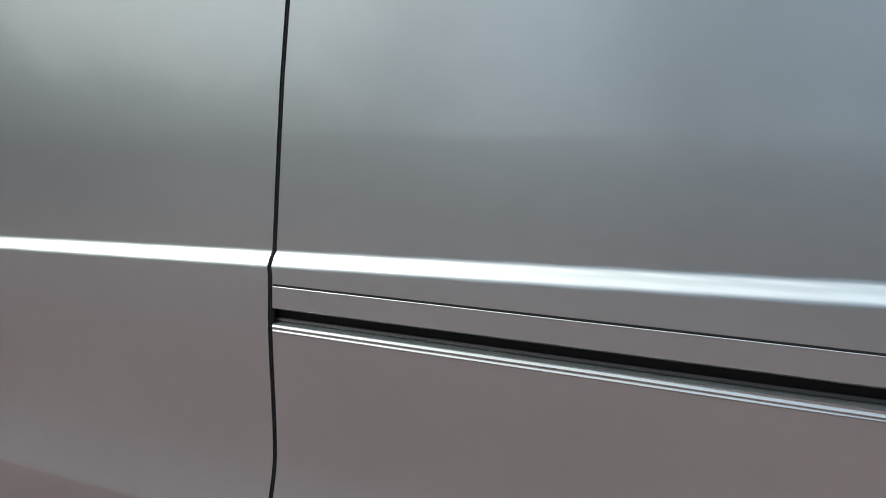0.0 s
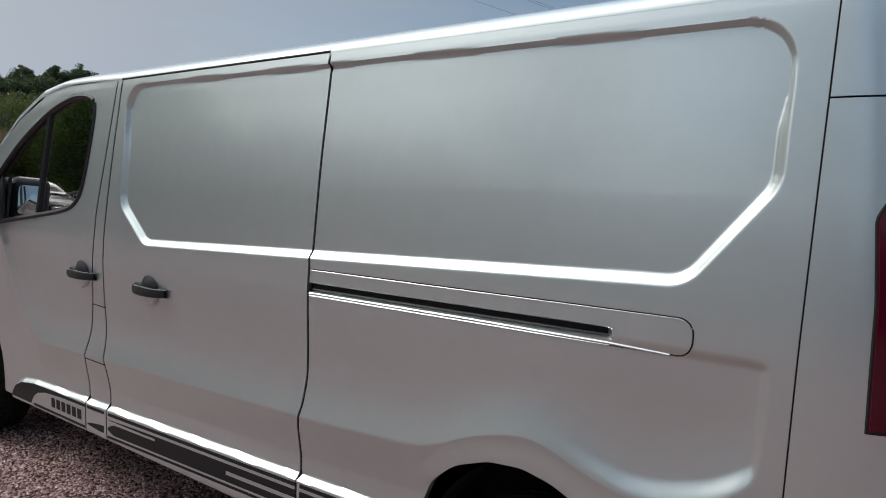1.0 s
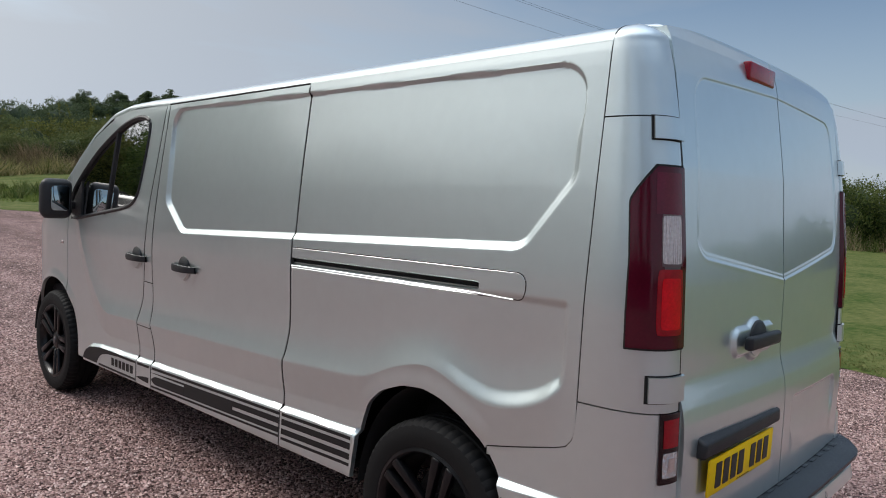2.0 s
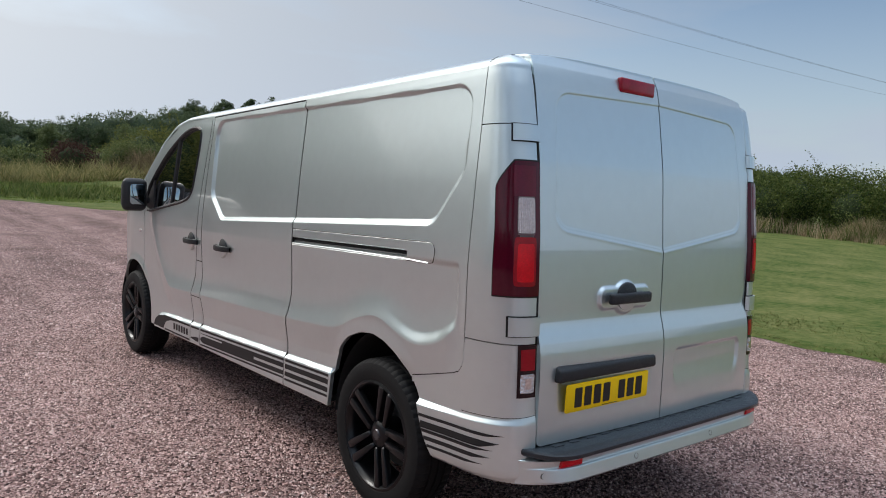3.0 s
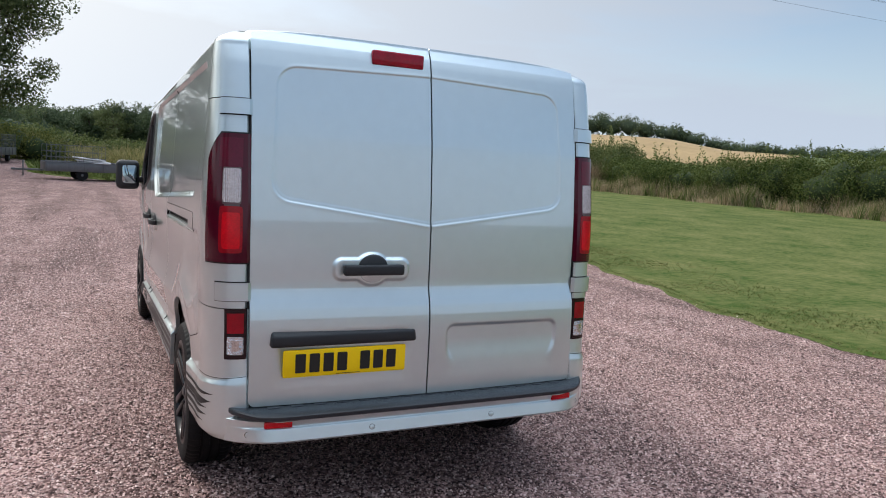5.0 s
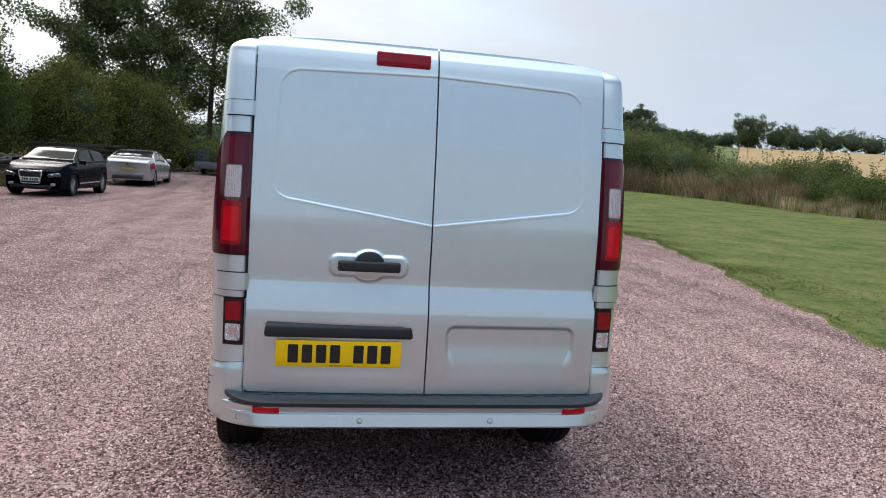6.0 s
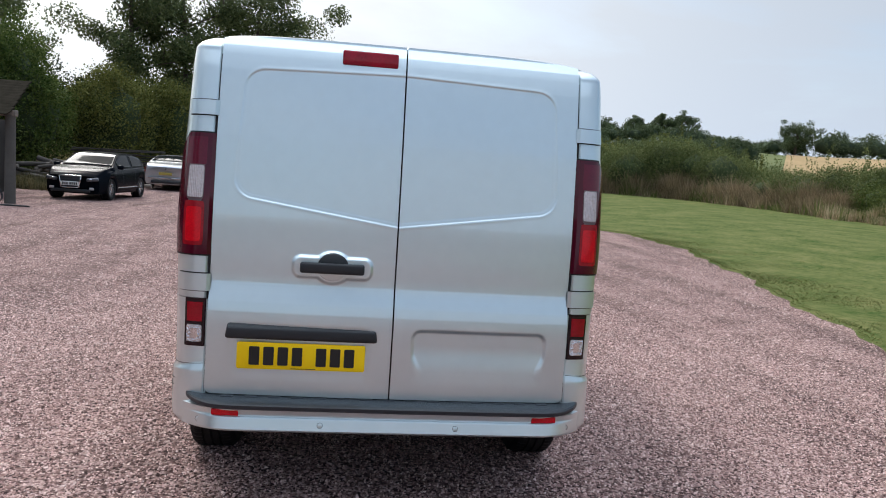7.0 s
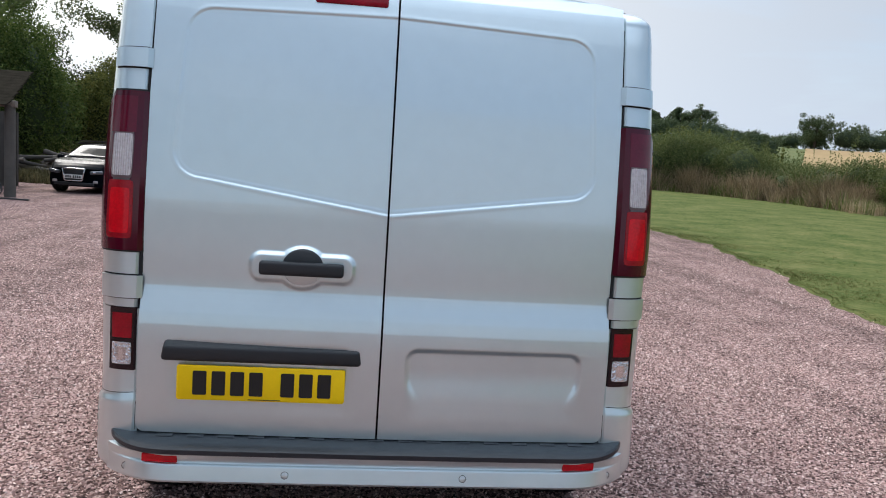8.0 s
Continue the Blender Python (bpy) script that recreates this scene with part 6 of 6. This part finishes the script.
        patch("window_trim", s0 - 0.01, s1 + 0.015, 0.500, 0.515, PLASTIC, sx, 0.004, 30, 3)
        patch("door_handle", cut - 0.030, cut + 0.012, 0.405, 0.425, paint, sx, 0.022, 6, 4, thick=0.02)
        mz = float(np.interp(f1 - 0.02, *zip(*belt)))
        mir = box_bm(sx * (W / 2 + 0.06), -L / 2 + (f1 - 0.035) * L, mz + 0.09, 0.20, 0.11, 0.13, 0.045, 3)
        part("door_mirror", mir, paint, th)
        for h in hubs:
            ty = lathe_bm([(0.215, -0.085), (0.235, -0.098), (0.295, -0.098), (0.318, -0.075), (0.318, 0.075), (0.295, 0.098), (0.215, 0.085)], 36, "x")
            wh = part("tyre", shift(ty, sx * (W / 2 - 0.115), h, 0.318), RUBBER, th)
            rim = lathe_bm([(0.218, -0.05), (0.222, -0.080), (0.205, -0.078), (0.200, 0.02), (0.0, 0.02)], 30, "x")
            for k in range(14):
                box_bm(-0.062, 0.0, 0.0, 0.020, 0.016, 0.20, 0.004, 1, turn=Matrix.Rotation(2 * math.pi * k / 14, 4, "X") @ Matrix.Translation((0, 0, 0.105)), bm=rim)
            if sx > 0:
                bmesh.ops.rotate(rim, cent=(0, 0, 0), matrix=Matrix.Rotation(math.pi, 3, "Z"), verts=rim.verts)
            part("rim", shift(rim, sx * (W / 2 - 0.115), h, 0.318), BADGE, wh, "many-spoked silver alloy rim")
            part("arch_lining", shift(lathe_bm([(0.0, -0.02), (0.335, -0.02), (0.335, 0.02), (0.0, 0.02)], 24, "x"), sx * (W / 2 - 0.24), h, 0.33), UNDER, th)
        if front:
            lens = box_bm(sx * 0.575, L / 2 - 0.135, 0.605, 0.34, 0.15, 0.115, 0.045, 3, turn=Matrix.Rotation(-sx * 0.42, 4, "Z") @ Matrix.Rotation(-sx * 0.10, 4, "Y"))
            lamp = part("headlight", lens, HEADLAMP, th, "clear headlamp")
            part("lamp_bowl", box_bm(sx * 0.54, L / 2 - 0.062, 0.612, 0.09, 0.06, 0.07, 0.03, 2, turn=Matrix.Rotation(-sx * 0.42, 4, "Z")), CHROME, lamp)
            part("fog_lamp", box_bm(sx * 0.56, L / 2 - 0.10, 0.34, 0.13, 0.06, 0.08, 0.025), LENS_CLEAR, th)
        else:
            patch("rear_light", 0.010, 0.105, 0.28, 0.45, LENS_DEEP, sx, 0.006, 10, 6, 0.0, note="red wraparound tail lamp")
            part("exhaust", shift(lathe_bm([(0.035, -0.06), (0.040, -0.06), (0.040, 0.05), (0.0, 0.05)], 16, "y"), sx * 0.55, -L / 2 + 0.10, 0.26), CHROME, th)
    part("sill_shadow", box_bm(0, 0, 0.24, W * 0.78, L * 0.86, 0.12), UNDER, th)
    if front:
        e = L / 2
        bm = bmesh.new()
        for cx, cz, sx_, sz_ in ((0, 0.70, 0.62, 0.035), (0, 0.36, 0.46, 0.035)):
            box_bm(cx, e + 0.008, cz, sx_, 0.05, sz_, 0.012, bm=bm)
        for sx in (-1, 1):
            box_bm(sx * 0.275, e + 0.004, 0.53, 0.035, 0.05, 0.34, 0.012, turn=Matrix.Rotation(sx * 0.20, 4, "Y"), bm=bm)
        gr = part("grille", bm, CHROME, th, "chrome grille frame")
        part("grille_mesh", box_bm(0, e - 0.006, 0.53, 0.54, 0.05, 0.32, 0.02), PLASTIC, gr, "black grille mesh")
        for k in range(5):
            part("grille_slat", box_bm(0, e + 0.018, 0.40 + k * 0.058, 0.50 - 0.02 * (4 - k), 0.008, 0.008), UNDER, gr)
        part("number_plate", box_bm(0, e + 0.032, 0.475, 0.50, 0.016, 0.11, 0.004), material("plate_white", (0.7, 0.7, 0.68), 0.4), gr, "white number plate with plain bars")
        for k in range(7):
            part("plate_bar", box_bm(-0.19 + k * 0.058 + (0.03 if k > 3 else 0), e + 0.041, 0.475, 0.040, 0.004, 0.072), PLATE_K, gr)
        part("lower_grille", box_bm(0, e - 0.03, 0.27, W * 0.62, 0.08, 0.09, 0.02), PLASTIC, th)
    else:
        e = -L / 2
        part("number_plate", box_bm(0, e - 0.012, 0.62, 0.50, 0.02, 0.11, 0.004), material("dull_plate", (0.36, 0.27, 0.05), 0.5), th, "dull yellow number plate")
        part("bumper_strip", box_bm(0, e + 0.03, 0.45, W * 0.72, 0.07, 0.05, 0.015), BADGE, th, "bright strip across the bumper")
        part("lower_bumper", box_bm(0, e + 0.05, 0.29, W * 0.60, 0.08, 0.12, 0.03), PLASTIC, th)
        part("boot_badge", shift(lathe_bm([(0.0, -0.008), (0.036, -0.006), (0.04, 0.004), (0.0, 0.004)], 20, "y"), 0, e - 0.002, 0.82), BADGE, th)
    return th


DARK_PAINT = material("dark_blue_paint", (0.004, 0.006, 0.009), 0.25, 0.0, 0.0, 0.1, 3, spec=0.03)
HEADLAMP = material("headlamp_glass", (0.11, 0.115, 0.125), 0.2, 0.3, 0.0, 0.6, 16)
GREY_PAINT = material("light_silver_paint", (0.5, 0.51, 0.53), 0.3, 0.7, 1.0, 0.05, 3)
material("car_glass", (0.012, 0.014, 0.016), 0.05, spec=0.06)
HATCH_TOP = [(0, 0.80), (0.012, 0.94), (0.04, 1.06), (0.10, 1.24), (0.16, 1.345), (0.24, 1.395), (0.34, 1.42), (0.46, 1.415), (0.53, 1.385), (0.59, 1.30), (0.70, 1.06), (0.735, 0.99), (0.80, 0.965), (0.88, 0.91), (0.94, 0.84), (0.98, 0.76), (1, 0.70)]
HATCH_BELT = [(0, 0.72), (0.012, 0.88), (0.04, 0.97), (0.10, 0.985), (0.30, 0.955), (0.60, 0.915), (0.735, 0.90), (0.80, 0.875), (0.88, 0.82), (0.94, 0.75), (0.98, 0.68), (1, 0.62)]
COUPE_TOP = [(0, 0.86), (0.012, 0.94), (0.06, 1.00), (0.13, 1.03), (0.17, 1.07), (0.25, 1.22), (0.34, 1.335), (0.43, 1.37), (0.51, 1.355), (0.58, 1.27), (0.69, 1.02), (0.72, 0.97), (0.84, 0.92), (0.94, 0.80), (1, 0.66)]
COUPE_BELT = [(0, 0.80), (0.012, 0.88), (0.06, 0.93), (0.13, 0.95), (0.30, 0.945), (0.60, 0.905), (0.72, 0.89), (0.84, 0.83), (0.94, 0.72), (1, 0.58)]
car("parked_hatchback", -8.15, 21.4, 177, DARK_PAINT, (4.2, 1.77), HATCH_TOP, HATCH_BELT, ((0.13, 0.655), (0.54, 0.725), (0.045, 0.15)), "dark blue three-door hatchback parked facing the yard", True)
car("parked_coupe", -7.55, 29.4, 1, GREY_PAINT, (4.82, 1.855), COUPE_TOP, COUPE_BELT, ((0.20, 0.645), (0.52, 0.705), (0.185, 0.33)), "pale silver coupe parked with its tail to the yard", False)

# ---- shelter with a round post ----
WOOD = material("weathered_wood", (0.16, 0.135, 0.11), 0.85, var=0.35, scale=4, bump=0.5, bump_scale=40)
# weathered wood with shade in its colour; dark logs and boards share it
DARK_WOOD = material("shaded_wood", (0.05, 0.042, 0.035), 0.9, var=0.4, scale=4, bump=0.5, bump_scale=40)
SHINGLE = material("mossy_shingle", (0.030, 0.026, 0.020), 1.0, var=0.5, scale=5, bump=0.8, bump_scale=30, spec=0.0)
STONE = material("post_stone", (0.085, 0.078, 0.068), 0.9, var=0.25, scale=6, bump=0.5, bump_scale=40)
shed = empty_thing("open_shelter", "open-fronted shelter with round posts and a low mossy shingle roof", "shelter", at=(-8.66, 16.5, 0))
for k in range(3):
    part("post", shift(lathe_bm([(0.0, 0.0), (0.130, 0.0), (0.122, 0.6), (0.116, 2.2), (0.0, 2.2)], 20, "z"), -3.0 * k, 0, 0), STONE, shed, "round grey post")
part("eave_beam", box_bm(-3.65, 0, 2.24, 7.6, 0.18, 0.16, 0.02), WOOD, shed)
part("back_wall", box_bm(-5.6, 4.6, 1.1, 7.4, 0.12, 2.2), DARK_WOOD, shed)
part("end_wall", box_bm(-2.2, 3.2, 1.1, 0.12, 2.8, 2.2), DARK_WOOD, shed)
for r in range(12):
    y = -0.35 + r * 0.24
    part("shingle_course", box_bm(-3.98 + 0.02 * (r % 2), y, 2.24 + r * 0.085, 8.2 - 0.12 * r, 0.34, 0.035, 0.008, turn=Matrix.Rotation(radians(19), 4, "X")), SHINGLE, shed)
HOSE = [(-9.60, 16.05, 1.10), (-9.20, 15.98, 0.88), (-8.80, 15.95, 0.58), (-8.56, 15.95, 0.26), (-8.62, 15.90, 0.05), (-8.95, 15.84, 0.03), (-9.20, 15.74, 0.03), (-8.90, 15.64, 0.03), (-8.30, 15.60, 0.03), (-7.70, 15.50, 0.03)]
bend_at = np.linspace(0, 9, 60)
cable = tube(list(zip(*[sum(np.interp(bend_at + o, range(10), c) for o in (-0.5, -0.25, 0, 0.25, 0.5)) / 5 for c in zip(*HOSE)])), 0.022, 6)
tagged(mesh_part("hose", *cable, PLASTIC, None), "dark hose hanging and coiled by the post", "hose")


# ---- trailers, stacked wood and scrap by the thicket ----
STEEL = material("galvanised_steel", (0.15, 0.153, 0.157), 0.5, 0.7, var=0.2, scale=5)
def trailer(x, y, turn, label, cage, length=2.8):
    """A low flat trailer; cage: from where to where its mesh sides stand along the bed."""
    th = empty_thing("trailer", label, "trailer", at=(x, y, float(height(x, y))))
    th.rotation_euler[2] = radians(turn)
    h = length / 2
    part("bed", box_bm(0, 0, 0.40, length, 1.5, 0.08, 0.01), WOOD, th)
    for sy in (-1, 1):
        part("side_board", box_bm(0, sy * 0.74, 0.53, length, 0.04, 0.36, 0.008), STEEL, th)
        part("top_rail", box_bm(0, sy * 0.75, 0.72, length, 0.06, 0.025, 0.006), STEEL, th)
        for k in range(5):
            part("stake", box_bm(-h + 0.06 + k * (length - 0.12) / 4, sy * 0.77, 0.53, 0.05, 0.03, 0.37, 0.005), STEEL, th)
        wh = part("wheel", shift(lathe_bm([(0.0, -0.07), (0.12, -0.07), (0.20, -0.08), (0.22, -0.05), (0.22, 0.05), (0.20, 0.08), (0.0, 0.07)], 24, "y"), 0.1, sy * 0.66, 0.22), RUBBER, th)
        part("hub", shift(lathe_bm([(0.0, -0.085), (0.07, -0.085), (0.09, -0.06), (0.09, 0.06), (0.0, 0.085)], 16, "y"), 0.1, sy * 0.66, 0.22), STEEL, wh)
    for sx in (-1, 1):
        part("end_board", box_bm(sx * (h - 0.01), 0, 0.53, 0.04, 1.44, 0.36, 0.008), STEEL, th)
    part("drawbar", box_bm(h + 0.55, 0, 0.36, 1.1, 0.08, 0.08, 0.01), STEEL, th)
    part("jockey_post", box_bm(h + 0.70, 0.10, 0.42, 0.05, 0.05, 0.60, 0.012), STEEL, th)
    c0, c1 = cage
    n = int((c1 - c0) / 0.16)
    for sy in (-1, 1):
        for i in range(n + 1):
            part("cage_bar", box_bm(c0 + i * (c1 - c0) / n, sy * 0.74, 1.06, 0.012, 0.012, 0.66), STEEL, th)
        for zz in (0.90, 1.12, 1.38):
            part("cage_rail", box_bm((c0 + c1) / 2, sy * 0.74, zz, c1 - c0, 0.014, 0.018), STEEL, th)


trailer(-1.75, 30.5, 190, "low galvanised trailer loaded with pale sheets on the gravel edge", (-0.75, 1.35))
SHEET = material("pale_sheet", (0.55, 0.55, 0.55), 0.6, var=0.2, scale=3)
for k in range(3):
    sh = box_bm(0, 0, 0, 1.25 - 0.12 * k, 1.52, 0.05, 0.012, turn=Matrix.Rotation(0.08 * k, 4, "Z") @ Matrix.Rotation(0.04 * k, 4, "Y"))
    tagged(part("pale_sheet", shift(sh, -1.30 - 0.1 * k, 30.55, float(height(-1.3, 30.5)) + 0.72 + 0.056 * k + 0.01 * k * k), SHEET, None), "pale sheet lying on the low trailer", "sheet", "sheets on the trailer")
trailer(-6.0, 41.0, 82, "caged galvanised trailer beside the trees", (-1.38, 1.38))
rng = np.random.default_rng(77)
for k in range(26):
    ln = rng.uniform(1.2, 2.6)
    lg = lathe_bm([(0.0, -ln / 2), (rng.uniform(0.05, 0.11), -ln / 2), (0.07, ln / 2), (0.0, ln / 2)], 9, "x")
    m = Matrix.Translation((-11.6 + rng.normal() * 1.1, 26.4 + rng.normal() * 0.6, 0.12 + 0.75 * rng.random() ** 1.5)) @ Euler((0, rng.normal() * 0.15, rng.normal() * 0.6)).to_matrix().to_4x4()
    bmesh.ops.transform(lg, matrix=m, verts=lg.verts)
    tagged(part("log", lg, DARK_WOOD if k % 3 else WOOD, None), "weathered log in a loose woodpile", "log", "woodpile")
for k in range(9):
    bd = box_bm(0, 0, 0, 3.4 + rng.uniform(-0.4, 0.4), 0.8, 0.05, 0.005, turn=Matrix.Rotation(rng.normal() * 0.13, 4, "Z") @ Matrix.Rotation(rng.normal() * 0.03, 4, "Y"))
    tagged(part("board", shift(bd, -10.2 + rng.normal() * 0.1, 30.0, 0.95 + k * 0.075), DARK_WOOD, None), "weathered board in a tall timber stack", "board", "timber stack")
for k in range(4):
    tagged(part("bearer", box_bm(-11.4 + k * 0.85, 30.0, 0.46, 0.14, 0.8, 0.92, 0.01), WOOD, None), "timber block under the stacked boards", "timber", "timber stack")
for k in range(4):
    cr = box_bm(0, 0, 0, 1.1, 0.9, 0.10, 0.005)
    for i in range(5):
        box_bm(-0.46 + i * 0.23, 0, 0.09, 0.12, 0.9, 0.03, bm=cr)
    tagged(part("pallet", shift(cr, -12.6 + 0.1 * k, 28.6, 0.06 + 0.17 * k), WOOD, None), "grey wooden pallet stacked by the woodpile", "pallet", "pallets")

# overhead wires
for k, (y0, dz) in enumerate(((19.6, 0), (17.3, 0.0), (18.4, 0.35))):
    t = np.linspace(0, 1, 30)
    x = -10 + 90 * t
    tagged(mesh_part("overhead_wire", *tube(np.stack([x, y0 + 1.6 - 0.085 * (x - 0), 9.15 + dz - 1.0 * 4 * t * (1 - t) + 0.75], -1), 0.005, 4), PLASTIC, None), "thin dark overhead wire", "wire", "overhead wires")


# ---- loose stones and grass blades near the walk ----
def stones(name, boxes, seed, label, size=1.0, start=2.2, fade=5.0):
    """Small angular stones strewn over rectangles (x0, x1, y0, y1, per square metre), as one mesh."""
    rng = np.random.default_rng(seed)
    xy = np.concatenate([np.stack([rng.uniform(a, b, int((b - a) * (d - c) * k)), rng.uniform(c, d, int((b - a) * (d - c) * k))], -1) for a, b, c, d, k in boxes])
    far = np.hypot(xy[:, 0] + 0.6, xy[:, 1] - 0.6)
    xy = xy[(xy[:, 0] < edge_x(xy[:, 1]) + 0.05) & (rng.random(len(xy)) < 1 - ramp((far - start) / fade))]
    n = len(xy)
    r = size * rng.uniform(0.0030, 0.0064, n) * (1 + 0.5 * (rng.random(n) < 0.08))
    base = np.array([[1, 0, -0.3], [-1, 0, -0.3], [0, 1, -0.3], [0, -1, -0.3], [0, 0, 1]], float)
    v = base[None] * (rng.uniform(0.65, 1.3, (n, 5, 1)) * r[:, None, None])
    v[..., 0] *= rng.uniform(1.0, 1.6, n)[:, None]
    v[..., 2] *= 0.95
    v += rng.normal(size=v.shape) * 0.18 * r[:, None, None]
    a, t = rng.uniform(0, 2 * math.pi, n), rng.normal(size=n) * 0.4
    c, s = np.cos(a)[:, None], np.sin(a)[:, None]
    x, y, z = v[..., 0] + t[:, None] * v[..., 2], v[..., 1], v[..., 2] - t[:, None] * v[..., 0] * 0.5
    v = np.stack([c * x - s * y + xy[:, :1], s * x + c * y + xy[:, 1:], z + (0.35 * r)[:, None] + height(xy[:, 0], xy[:, 1])[:, None]], -1).reshape(-1, 3)
    tri = np.array([[0, 2, 4], [2, 1, 4], [1, 3, 4], [3, 0, 4]])
    f = (np.arange(n)[:, None, None] * 5 + tri[None]).reshape(-1, 3)
    me = bpy.data.meshes.new(name)
    me.vertices.add(len(v)), me.vertices.foreach_set("co", v.ravel().astype(np.float32))
    me.loops.add(f.size), me.loops.foreach_set("vertex_index", f.ravel().astype(np.int32))
    me.polygons.add(len(f)), me.polygons.foreach_set("loop_start", np.arange(0, f.size, 3, dtype=np.int32))
    me.update(calc_edges=True)
    m = material("gravel_stone", (0.2, 0.13, 0.12), 0.9, spec=0.12)
    nt = m.node_tree
    geo, ra = nt.nodes.new("ShaderNodeNewGeometry"), nt.nodes.new("ShaderNodeValToRGB")
    ra.color_ramp.elements[0].color, ra.color_ramp.elements[1].color = (0.060, 0.036, 0.033, 1), (0.84, 0.68, 0.63, 1)
    for q, col in ((0.28, (0.35, 0.218, 0.198, 1)), (0.70, (0.61, 0.41, 0.372, 1)), (0.93, (0.73, 0.55, 0.50, 1))):
        ra.color_ramp.elements.new(q).color = col
    nt.links.new(geo.outputs["Random Per Island"], ra.inputs[0]), nt.links.new(ra.outputs[0], nt.nodes["Principled BSDF"].inputs["Base Color"])
    me.materials.append(m)
    return tagged(new(name, me), label, "gravel", kind="stuff")


stones("gravel_stones", [(-6.5, 6.6, -1.4, 7.0, 3900)], 91, "loose angular pink and grey gravel stones")
stones("gravel_clods", [(-11, 7.5, 2.5, 17, 260)], 94, "coarser pink gravel farther across the yard", 1.45, 8.0, 11.0)
rng = np.random.default_rng(92)
n = 14000
gy2 = rng.uniform(-1, 20, n) ** 1.0
gx2 = edge_x(gy2) + 0.02 + np.abs(rng.normal(size=n)) * 0.9
tuft_field("lawn_blades", np.stack([gx2, gy2, height(gx2, gy2) + 0.02], -1), 0.040, LAWN_BLADE, "short green grass blades along the lawn's edge", 93, 3, 0.005, lean=0.9)
